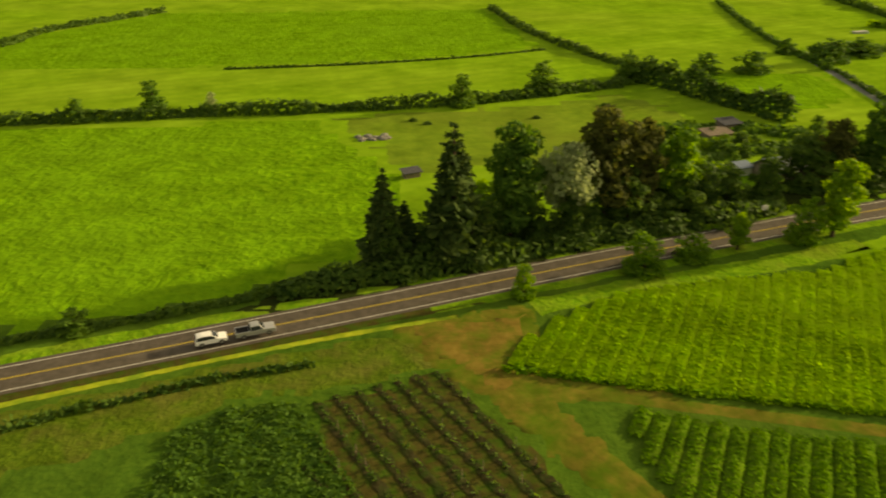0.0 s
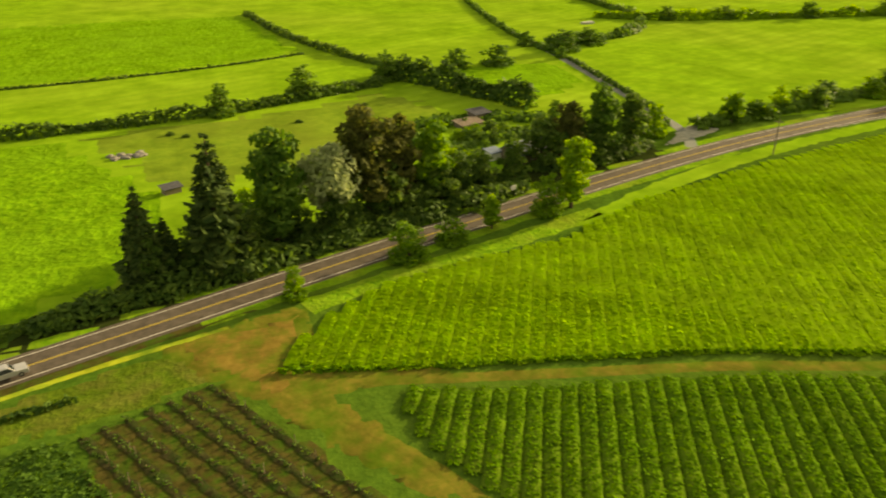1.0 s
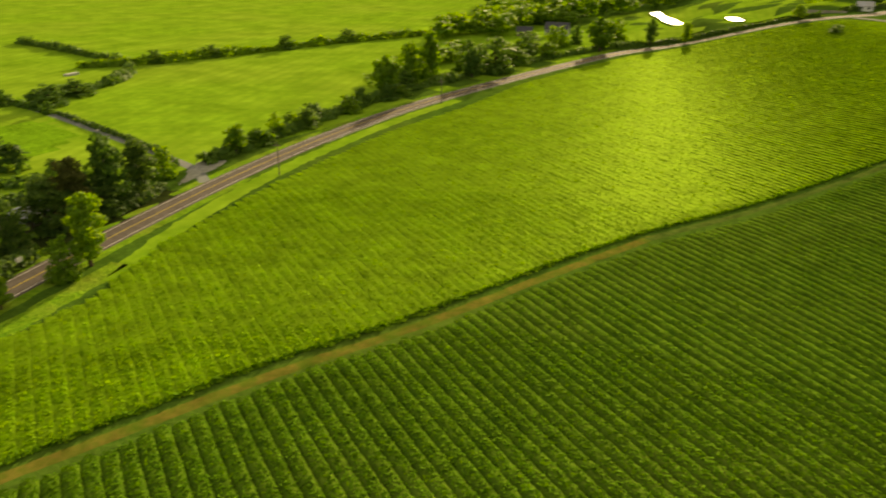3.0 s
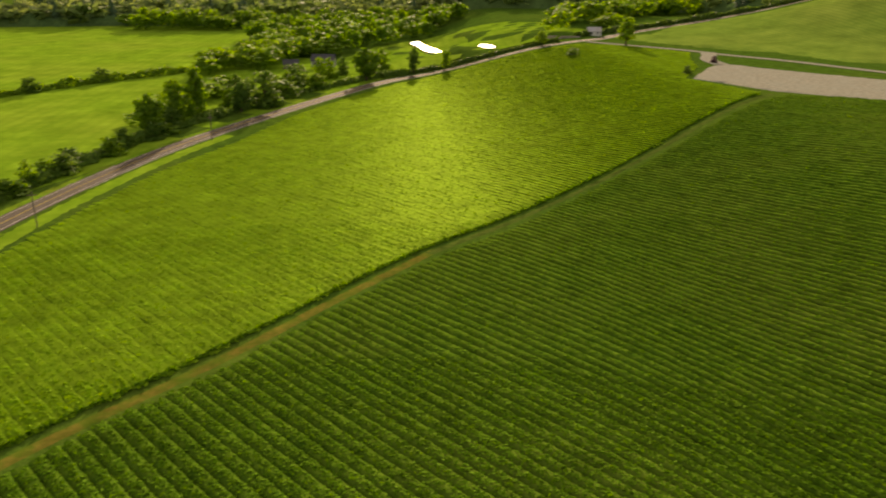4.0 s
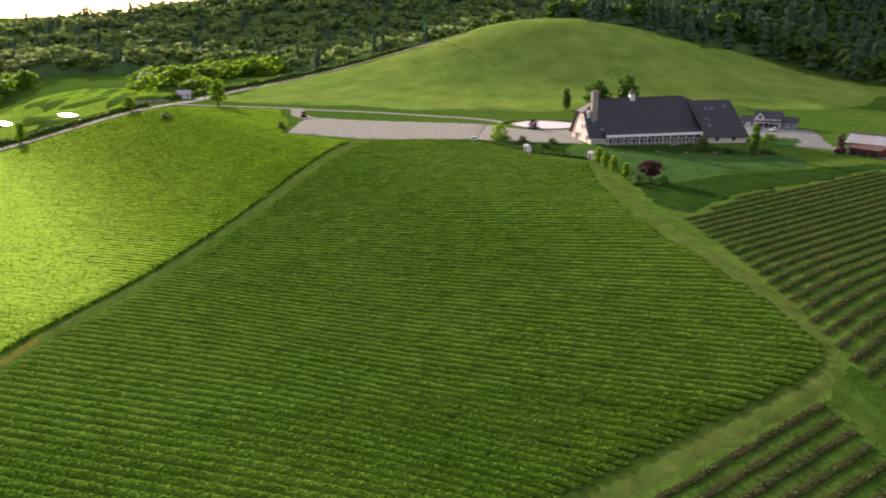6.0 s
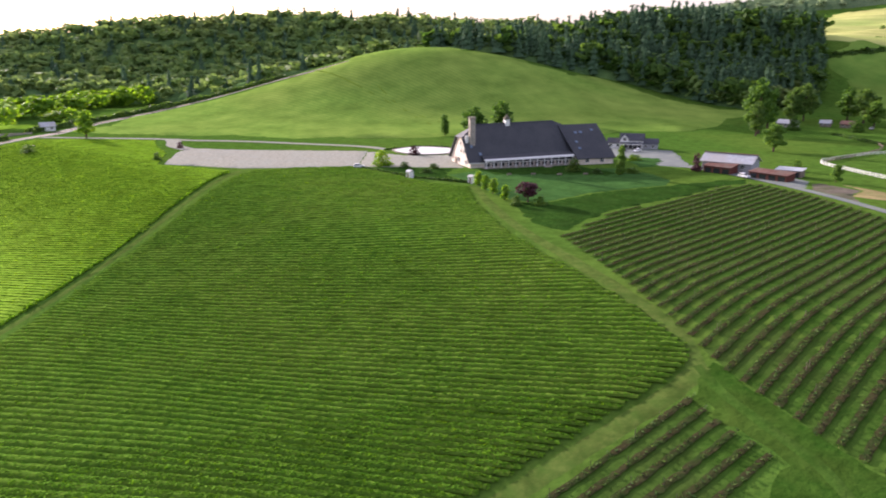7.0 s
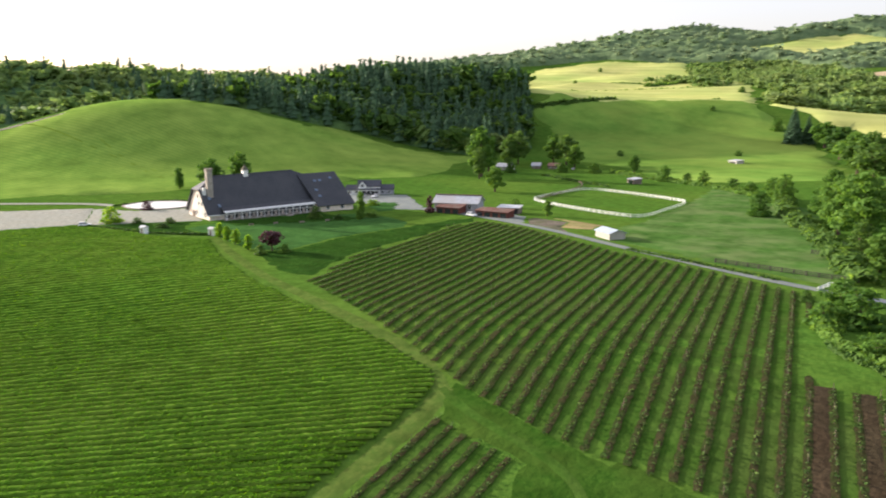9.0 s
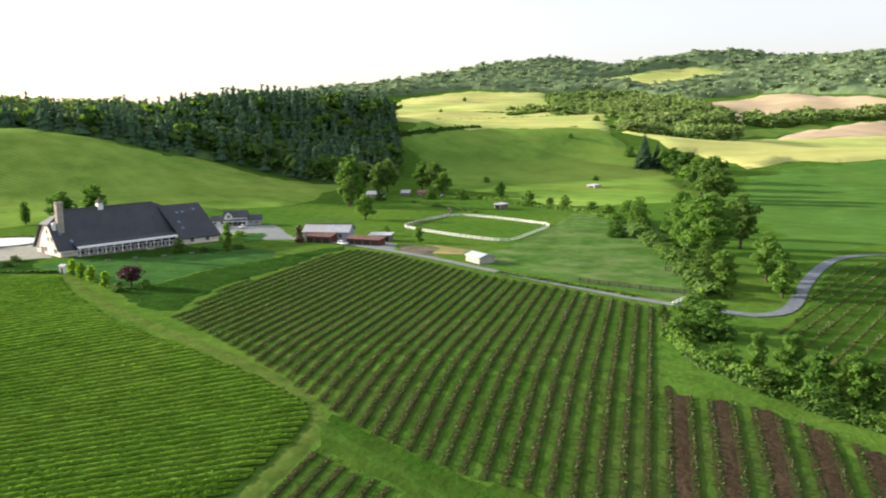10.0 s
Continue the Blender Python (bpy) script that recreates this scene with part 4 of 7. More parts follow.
# ---- vines and rows ----
def row_lines(poly, turn, gap, shift=0.0, step=1.0):
    """Rows through a polygon: for each row, points at even steps that lie inside."""
    d = np.array([math.cos(radians(turn)), math.sin(radians(turn))])
    q = np.array([-d[1], d[0]])
    p = np.array(poly)
    a, b = p @ d, p @ q
    rows = []
    for k in np.arange(math.floor(b.min() / gap) * gap + shift, b.max(), gap):
        s = np.arange(a.min(), a.max(), step)
        x, y = s * d[0] + k * q[0], s * d[1] + k * q[1]
        keep = inside(poly, x, y)
        if keep.sum() > 2:
            rows.append((k, np.column_stack([x, y])[keep]))
    return rows, d, q


def contour_rows(poly, turn, gap, bend=14.5, step=1.0):
    """Vine rows that swing a little with the foot of the slope: one curve, repeated along the contour."""
    u = np.arange(-160.0, 330.0, 0.5)
    a = np.radians(turn - bend * smooth((u - 36) / 32) * smooth((142 - u) / 34))
    w = 0.45 * np.cos(a) - 0.9 * np.sin(a)
    x, y = np.cumsum(0.5 * np.cos(a) / w), np.cumsum(0.5 * np.sin(a) / w)
    k = int(np.argmin(abs(u)))
    x, y = x - x[k], y - y[k]
    far = np.concatenate([[0], np.cumsum(np.hypot(np.diff(x), np.diff(y)))])
    s = np.arange(0, far[-1], step)
    curve, lean = np.column_stack([np.interp(s, far, x), np.interp(s, far, y)]), np.interp(s, far, a)
    along_contour = np.array([0.8944, 0.4472])
    pitch = gap / math.sin(radians(turn) - math.atan2(0.4472, 0.8944))
    rows = []
    for i in range(-120, 260):
        p = curve + along_contour * (i * pitch)
        keep = inside(poly, p[:, 0], p[:, 1])
        if keep.sum() > 3:
            rows.append((p[keep], lean[keep], gap * np.sin(lean[keep] - 0.4636) / math.sin(radians(turn) - 0.4636)))
    return rows


def vine_rows(field, poly, turn, gap, high, material, seed=1, furrow=0.5, body="under", calm=0.35, dip=0.5, uneven=0.12):
    """Low leafy rows: a lumpy body along each row under many leaf sprays, finer on the near land."""
    rnd = np.random.RandomState(seed)
    for p, lean, span in contour_rows(poly, turn, gap):
        n = len(p)
        d = np.column_stack([-np.cos(lean), -np.sin(lean)])
        q = np.column_stack([d[:, 1], -d[:, 0]])
        ticks = np.arange(0, n + 4, 4)
        slow = np.interp(np.arange(n), ticks, rnd.uniform(-1, 1, len(ticks)))
        h = high * rnd.uniform(1 - uneven, 1 + uneven * 0.8, n) * (1 + 0.12 * slow)
        ends = np.minimum(np.arange(n), np.arange(n)[::-1])
        h *= 0.55 + 0.45 * np.minimum(1.0, ends / 3.0)
        z = terrain(p[:, 0], p[:, 1])
        c = []
        for off, up in ((-0.5, furrow * dip), (-0.32, 0.84), (0.32, 0.84), (0.5, furrow * dip)):
            xy = p + q * (off * span * rnd.uniform(0.94, 1.03, n))[:, None]
            c.append(np.column_stack([xy, z + up * h * rnd.uniform(0.88, 1.08, n)]))
        v = np.stack(c, 1).reshape(-1, 3)
        i = np.arange(n * 4).reshape(n, 4)
        f = np.stack([i[:-1, :-1], i[:-1, 1:], i[1:, 1:], i[1:, :-1]], -1)
        jump = np.hypot(*np.diff(p, axis=0).T) > 1.6
        f = f[~jump].reshape(-1, 4)
        pieces = [(v, f)]
        away = np.hypot(p[:, 0], p[:, 1])
        for lo, hi, per, size in ((0, 110, 15, 0.21), (110, 180, 5, 0.22), (180, 999, 1, 0.3)):
            r = np.repeat(np.flatnonzero((away >= lo) & (away < hi)), per)
            m = len(r)
            if not m:
                continue
            side = rnd.uniform(-1, 1, m) * rnd.uniform(0.55, 1.0, m)
            base = p[r] + d[r] * rnd.uniform(-0.5, 0.5, m)[:, None] + q[r] * (side * span[r] * 0.5)[:, None]
            up = h[r] * (1.0 - (1 - furrow) * np.abs(side) ** 3) * rnd.uniform(0.82, 1.12, m)
            aim = np.column_stack([q[r] * (side * 0.35)[:, None], np.full(m, 1.0)])
            pieces.append(cards(np.column_stack([base, z[r] + up]), size, aim, rnd, 1.15, True, calm * (1.4 if hi == 110 else 1.0)))
        me = mesh("vine_row", *joined(pieces), M[body])
        me.materials.append(material)
        me.polygons.foreach_set("material_index", np.r_[np.zeros(len(f), np.int32), np.ones(len(me.polygons) - len(f), np.int32)])
        part("vine_row", me, material, field)


vine_rows(FLOORS["vineyard_upper"], BLOCK_A, 65.5, 2.25, 0.6, M["vine"], 3, 0.95, "vine", 0.15, 0.82, 0.09)
# dark row body puts the shade of the leaf gaps into its colour
vine_rows(FLOORS["vineyard_lower"], BLOCK_B, 65.5, 2.25, 0.72, M["vinedark"], 4, 0.6, "under", 0.17, 0.6, 0.09)


def strips(field, poly, turn, gap, width, material, label, lift=0.1, pick=lambda k, i: True, shift=0.0, mound=0.12, jag=0.4, name="soil_strip"):
    rnd = np.random.RandomState(5)
    rows, d, q = row_lines(poly, turn, gap, shift, step=0.8)
    for i, (k, p) in enumerate(rows):
        if not pick(k, i):
            continue
        n = len(p)
        cols = []
        for off in (-0.5, 0.0, 0.5):
            xy = p + q * (off * width * rnd.uniform(1 - jag, 1 + jag, n) + 0.25 * jag * rnd.normal(0, 1, n))[:, None]
            cols.append(np.column_stack([xy, terrain(xy[:, 0], xy[:, 1]) + lift + (mound * rnd.uniform(0.5, 1.3, n) if off == 0 else 0)]))
        v = np.stack(cols, 1).reshape(-1, 3)
        g = np.arange(n * 3).reshape(n, 3)
        f = np.stack([g[:-1, :-1], g[:-1, 1:], g[1:, 1:], g[1:, :-1]], -1).reshape(-1, 4)[:, ::-1]
        part(name, mesh(name, v, np.ascontiguousarray(f), material, True), material, field, label)


def young_vines(field, poly, turn, gap, label, leaf="young", shift=0.0, seed=7, high=0.6, keep=0.7, size=0.15, pick=lambda k, i: True, name="vine_row"):
    """Rows of single young vines: a stem, a post here and there, and a tuft of leaves."""
    rnd = np.random.RandomState(seed)
    rows, d, q = row_lines(poly, turn, gap, shift, step=1.25)
    for row, (k, pts) in enumerate(rows):
        pts = pts[rnd.rand(len(pts)) < keep] + rnd.uniform(-0.12, 0.12, (1, 2))
        n = len(pts)
        if not n or not pick(k, row):
            continue
        z = terrain(pts[:, 0], pts[:, 1])
        h = high * rnd.uniform(0.7, 1.25, n)
        post = rnd.rand(n) < 0.08
        r, h2 = np.where(post, 0.05, 0.03), np.where(post, 1.7, h)
        cols = []
        for zz in (0.0, 1.0):
            for a in (0, 2.1, 4.2):
                cols.append(np.column_stack([pts[:, 0] + r * math.cos(a), pts[:, 1] + r * math.sin(a), z + zz * h2]))
        i = np.arange(n)[:, None] * 6
        stems = np.concatenate([i + np.array([[0, 1, 4, 3]]), i + np.array([[1, 2, 5, 4]]), i + np.array([[2, 0, 3, 5]])])
        m = np.repeat(np.arange(n), 4)
        off = rnd.uniform(-0.5, 0.5, (len(m), 1)) * d + rnd.normal(0, 0.2, (len(m), 1)) * q
        c = np.column_stack([pts[m] + off, z[m] + h[m] * rnd.uniform(0.6, 1.15, len(m))])
        me = mesh(name, *joined([(np.stack(cols, 1).reshape(-1, 3), stems), cards(c, size, np.tile((0.0, 0.0, 0.7), (len(m), 1)), rnd)]), M["cane"])
        me.materials.append(M[leaf])
        me.polygons.foreach_set("material_index", np.r_[np.zeros(len(stems), np.int32), np.ones(len(me.polygons) - len(stems), np.int32)])
        part(name, me, M[leaf], field, label)


V2 = dict(turn=-62.2, gap=3.293)
young, corner, plot, brook = FLOORS["vineyard_young"], FLOORS["vineyard_corner"], FLOORS["vegetable_plot"], FLOORS["vineyard_brook"]
strips(young, VINES_2, width=1.18, mound=0.07, jag=0.2, lift=0.24, shift=1.405, material=M["mulch"], label="dark bare soil under young vines", **V2)
strips(young, VINES_2, width=2.5, jag=0.12, material=M["soil"], label="brown tilled alley between vine rows", lift=0.2, pick=lambda k, i: k < -15 and abs((k + 20.0) / 6.586 - round((k + 20.0) / 6.586)) < 0.2, shift=1.405 + 1.6465, name="tilled_alley", **V2)
young_vines(young, VINES_2, label="row of young vines with small leaf tufts", seed=8, shift=1.405, high=0.5, keep=0.92, size=0.15, **V2)
V3 = dict(turn=-73.0, gap=3.05)
strips(corner, VINES_3, width=1.15, mound=0.08, jag=0.22, lift=0.2, material=M["mulch"], label="dark bare soil under young vines", **V3)
young_vines(corner, VINES_3, label="row of young vines with small leaf tufts", seed=9, high=0.5, keep=0.92, size=0.15, **V3)
strips(plot, DARK_ROWS, -58.5, 2.72, 1.1, mound=0.08, material=M["mulch"], label="dark soil ridge of a planted row", name="soil_ridge")
young_vines(plot, DARK_ROWS, -58.5, 2.72, "row of low dark plants", leaf="leafdark", seed=11, high=0.4, size=0.16, keep=0.9, name="plant_row")
BROOK_ROWS = [(46, -176), (49, -200), (56, -238), (60, -268), (50, -296), (-60, -300), (-80, -195), (-20, -164), (28, -156)]
strips(brook, BROOK_ROWS, -86, 3.6, 0.8, M["weedy"], "brown soil strip of the brook vineyard")
young_vines(brook, BROOK_ROWS, -86, 3.6, "row of vines beyond the brook", seed=12, size=0.2)
LEAFY = [(-18.5, 78.5), (-27, 77.5), (-32.5, 72.5), (-33, 58), (-20, 56), (-10, 57), (-9, 62)]
lr = np.random.RandomState(31)
spots = np.column_stack([lr.uniform(-34, -8, 5200), lr.uniform(55, 79, 5200)])
spots = spots[inside(LEAFY, spots[:, 0], spots[:, 1])]
clump = 0.5 + 0.5 * np.sin(spots[:, 0] * 1.1 + 2 * np.sin(spots[:, 1] * 0.6)) * np.sin(spots[:, 1] * 0.9)
leafy_v, leafy_f = cards(np.column_stack([spots, terrain(spots[:, 0], spots[:, 1]) + 0.1 + 0.6 * clump * lr.uniform(0.5, 1.1, len(spots))]), 0.24, np.tile((0.0, 0.0, 1.0), (len(spots), 1)), lr, 1.2, True, 0.4)
tagged(new("leafy_plants", mesh("leafy_plants", leafy_v, leafy_f, M["leaf"])), "knee-high leafy green plants in a plot", "plants", kind="stuff")


# ---- trees ----
def blob_points(rnd, n, blobs):
    """Points near the skins of several ellipsoids, with the way outwards."""
    k = rnd.choice(len(blobs), n, p=np.array([b[3] * b[4] for b in blobs]) / sum(b[3] * b[4] for b in blobs))
    b = np.array(blobs)[k]
    d = rnd.normal(0, 1, (n, 3))
    d /= np.linalg.norm(d, axis=1)[:, None]
    r = rnd.uniform(0.55, 1.05, n) ** 0.6
    p = b[:, :3] + d * np.column_stack([b[:, 3], b[:, 3], b[:, 4]]) * r[:, None]
    return p, d


def broadleaf(seed, shape, sprays=1350, size=0.235):
    """Crown and wood of a tree 10 m high, 8 m wide."""
    rnd = np.random.RandomState(seed)
    lo, wide, blobs = {"round": (2.2, 2.7, 16), "tall": (1.6, 2.2, 15), "bush": (0.6, 3.0, 14), "ball": (2.0, 2.9, 20), "poplar": (1.0, 1.6, 14)}[shape], 0, []
    lo, wide, count = lo
    for i in range(count):
        t = (i + 0.5) / count
        z = lo + (9.3 - lo) * t
        spread = wide * math.sin(math.pi * min(0.96, 0.18 + 0.78 * t)) ** 0.7
        a, r = i * 2.4 + rnd.uniform(-0.4, 0.4), spread * rnd.uniform(0.35, 1.0)
        s = rnd.uniform(0.95, 1.55) * (1.1 - 0.4 * t)
        blobs.append((r * math.cos(a), r * math.sin(a), z, s, s * rnd.uniform(0.6, 0.85)))
    if shape == "bush":
        blobs += [(2.3 * math.cos(i * 1.05), 2.3 * math.sin(i * 1.05), 1.3, 1.4, 1.2) for i in range(6)]
    if shape == "ball":
        blobs = [(0, 0, 6.0, 3.3, 3.2)] + [(2.4 * math.cos(i * 2.4) * math.sin(i), 2.4 * math.sin(i * 2.4) * math.sin(i), 6.0 + 2.3 * math.cos(i), 1.3, 1.2) for i in range(1, 15)]
    blobs.append((0, 0, lo + (9.0 - lo) * 0.55, wide * 0.62, (9.4 - lo) * 0.36))
    p, d = blob_points(rnd, sprays, blobs)
    p[:, 2] = np.maximum(p[:, 2], 0.15)
    v, f = cards(p, np.full(len(p), size), d + np.array((0, 0, 0.4)), rnd)
    wood = [tube([(0, 0, -0.4), (0.05, 0.02, lo * 0.6), (0.1, -0.05, lo + 2), (0.15, 0.05, 7.5)], [0.32, 0.24, 0.17, 0.05], 8)]
    for bx, by, bz, s, _ in blobs[:-1:2]:
        z0 = max(0.8, bz * 0.55)
        wood.append(tube([(0.06, 0, z0), (bx * 0.5, by * 0.5, (z0 + bz) * 0.5 + 0.2), (bx * 0.95, by * 0.95, bz)], [0.11, 0.07, 0.025], 5))
    return mesh("crown", v, f, None), wood


def conifer(seed):
    rnd = np.random.RandomState(seed)
    n = 1200
    t = rnd.uniform(0, 1, n) ** 0.75
    tier = np.round(t * 13) / 13 * 0.75 + t * 0.25
    z = 9.8 - 8.9 * tier
    a = rnd.uniform(0, 2 * math.pi, n)
    lobes = 1 + 0.22 * np.sin(a * 5 + np.round(t * 13) * 1.7)
    r = (0.12 + 2.0 * tier ** 0.85) * rnd.uniform(0.35, 1.0, n) ** 0.6 * lobes
    p = np.column_stack([r * np.cos(a), r * np.sin(a), z - r * 0.22])
    d = np.column_stack([np.cos(a) * 0.4, np.sin(a) * 0.4, np.full(n, 0.9)])
    v, f = cards(p, np.full(n, 0.19) * (0.6 + tier), d, rnd, 1.7)
    wood = [tube([(0, 0, -0.4), (0, 0, 4), (0, 0, 9.6)], [0.3, 0.2, 0.03], 8)]
    return mesh("crown", v, f, None), wood


TREES = {}


def tree(kind, leaf, x, y, high, wide, label, category="tree", seed=0, group="", name="tree"):
    """One tree; those of one kind share their meshes."""
    fine = (group == G1 and x < 110 and high > 6) or (group == G2 and high >= 10 and y > -340)
    key = (kind, leaf, seed % 3, fine, high < 8)
    z = float(terrain(x, y))
    base_wide = {"round": 7.4, "tall": 6.2, "bush": 8.0, "ball": 7.4, "poplar": 5.0, "fir": 4.2}[kind]
    s = Vector((wide / base_wide, wide / base_wide, high / 10.0))
    m = Matrix.LocRotScale((x, y, z - 0.1), Euler((0, 0, (x * 7.3 + y * 3.1) % 6.28)), s)
    if key not in TREES:
        crown, wood = conifer(seed % 3 + 40) if kind == "fir" else broadleaf(seed % 3 + 10 * len(kind), kind, *((2200, 0.182) if fine else (560, 0.34) if high < 8 else (1000, 0.27)))
        ob = new(name)
        crown.materials.append(M[leaf])
        part("crown", crown, M[leaf], ob)
        part("trunk", wood[0], M["bark"], ob)
        for w in wood[1:]:
            part("limb", w, M["bark"], ob)
        ob.matrix_world = m
        TREES[key] = (ob, s.copy())
    else:
        src, s0 = TREES[key]
        ob = copy_thing(src, m @ Matrix.Diagonal((1 / s0.x, 1 / s0.y, 1 / s0.z, 1)))
        ob.name = name
        ob["group"] = ""
    return tagged(ob, label, category, group)


G1, G2, G3, G4 = "trees along the road", "trees beside the brook", "trees around the winery", "field trees"
FOREST_GREEN = "dark green fir beside the country road"
ROADSIDE = [
    ("fir", "pine", -9.9, 116.5, 18, 8.45, FOREST_GREEN), ("fir", "pine", -6.5, 118.5, 11.5, 6.5, FOREST_GREEN), ("fir", "pine", 1.932, 119.18, 25, 11.7, "tall dark fir among roadside trees"),
    ("tall", "leaf", 12.19, 126.06, 24, 13.5, "tall green broadleaf tree by the road"), ("bush", "leaflight", 8.8, 131, 11, 14, "low spreading light green tree in the grove"),
    ("bush", "leafdark", -2, 119, 9, 10.4, "dark shrubby tree under the firs"), ("bush", "leafdark", 6.594, 121.03, 11, 11.7, "dark shrubby tree under the firs"),
    ("ball", "silver", 22.65, 129.15, 19, 13, "silvery willow tree in the grove"), ("round", "bronze", 30.82, 133.93, 24, 18, "large bronze-brown tree in the grove"),
    ("tall", "bronze", 38.4, 136.2, 21, 11, "tall bronze-brown tree in the grove"), ("tall", "leaflight", 45, 138.5, 18, 12.5, "fresh light green tree in the grove"),
    ("bush", "leafdark", 24.47, 128.85, 13, 13, "dark shrubby tree at the road edge"), ("bush", "leafdark", 34.88, 132.76, 12, 13, "dark shrubby tree at the road edge"),
    ("bush", "leafdark", 45.54, 136.68, 9, 13, "dark shrubby tree at the road edge"), ("bush", "leaflight", 57, 146, 8, 11.7, "yellow-green shrub in the garden"),
    ("round", "leaflight", 51.5, 144, 10, 9.5, "light green garden tree near the house"), ("bush", "leaf", 66, 144.5, 8, 9, "green shrub beside the house"),
    ("tall", "bronze", 82.8, 152.4, 16, 11, "brownish tree by the road bend"), ("tall", "leaf", 92.48, 155.12, 19, 11.5, "tall green tree by the road bend"),
    ("tall", "leafdark", 102.1, 157.25, 15, 10.5, "dark tree by the road bend"), ("bush", "leaflight", 114, 166, 9, 9, "fresh green shrub by the side road"),
    ("round", "leafdark", 76, 152, 13, 13, "dark tree beside the house"), ("bush", "leafdark", 88.14, 152.71, 10, 14.3, "dark shrubby tree at the road edge"),
    ("bush", "leaflight", 12.64, 105.69, 6.4, 5, "small light green roadside tree on the verge"), ("bush", "leaflight", 33.91, 114.07, 7.4, 9.1, "round light green roadside shrub on the verge"),
    ("bush", "leaflight", 43.41, 118.67, 5, 7.8, "low light green roadside shrub on the verge"), ("tall", "leaflight", 52.41, 122.07, 7.4, 5.6, "slim light green tree on the verge"),
    ("tall", "leaflight", 71.81, 127.37, 16, 9.6, "tall light green tree on the road verge"), ("bush", "leaflight", 65.41, 125.47, 9.4, 8, "light green shrub on the road verge"),
    ("round", "leaflight", 140, 169, 9.2, 9.5, "green tree beside the road"), ("bush", "leaflight", 161, 176, 8.5, 7.5, "green shrub beside the country road"),
    ("bush", "leaflight", 177, 178, 6, 9.5, "green shrub beside the country road"), ("bush", "leaflight", 150, 173.5, 5, 8, "green shrub beside the country road"), ("bush", "leaflight", 200, 181, 7, 11, "green shrub beside the country road"),
    ("round", "leaflight", 230, 190, 17, 14, "tall green tree beside the road"), ("tall", "leaflight", 263, 194, 23, 12.5, "very tall green tree beside the road"), ("tall", "leaflight", 252, 196, 19, 11, "tall green tree beside the road"),
    ("bush", "leaf", 300, 186.5, 17, 22, "broad round green roadside tree"), ("round", "leaf", 283, 187, 13, 13, "dark green tree beside the road"), ("bush", "leaflight", 325, 190, 9, 16, "light green shrub beside the road"),
    ("round", "leaflight", 390, 179, 19, 22, "broad green tree shading the road"), ("round", "leaf", 427, 166, 15, 10, "dark green tree beside the road"), ("tall", "leaflight", 438, 150, 12, 7, "slim green tree beside the road"),
    ("round", "leaflight", 350, 188, 9, 13, "green shrub beside the country road"), ("round", "leaflight", 457, 48, 16, 14, "green tree at the driveway entrance"), ("round", "leaflight", 470, 100, 9, 9, "green tree by the road bend"),
    ("bush", "leaf", -54.4, 96.3, 3.8, 6.5, "yellow-green shrub on the field edge"), ("bush", "leafdark", -70, 91.5, 3, 8, "dark shrub on the field edge"),
]
HEDGE_TREES = [
    ("bush", "leaf", -83.6, 217, 9, 9, "hedgerow tree in pasture hedge"), ("bush", "silver", -65.6, 213, 6.4, 4.8, "pale blossoming hedgerow bush"), ("bush", "leaf", 6, 218, 10, 9.5, "hedgerow tree in pasture hedge"),
    ("bush", "leaf", 31, 233, 10.5, 14, "broad green tree in the hedge"), ("bush", "leaf", 89, 258, 7.5, 13, "round green bush in the hedge"), ("bush", "leaf", 105, 258, 7.6, 15, "round green bush in the hedge"),
    ("bush", "leaf", 139, 275, 8.4, 17, "round green bush in the hedge"), ("bush", "leaf", 155, 284, 7, 16, "round green bush in the hedge"), ("bush", "leaf", 128, 288, 6, 9, "green bush in the hedge"),
    ("bush", "leaf", 60, 246, 9, 12, "green tree at a hedge corner"), ("bush", "leaf", 132, 262, 5, 6, "small dark field bush"), ("bush", "leaf", -100, 204, 7, 7, "hedgerow tree in pasture hedge"),
    ("bush", "leaf", 218, 327, 7, 11, "green bush in the far hedge"), ("bush", "leaf", 246, 322, 7, 12, "green bush in the far hedge"), ("bush", "leaf", 288, 314, 8, 13, "green bush in the far hedge"), ("bush", "leaf", 330, 309, 8, 14, "green bush in the far hedge"),
]
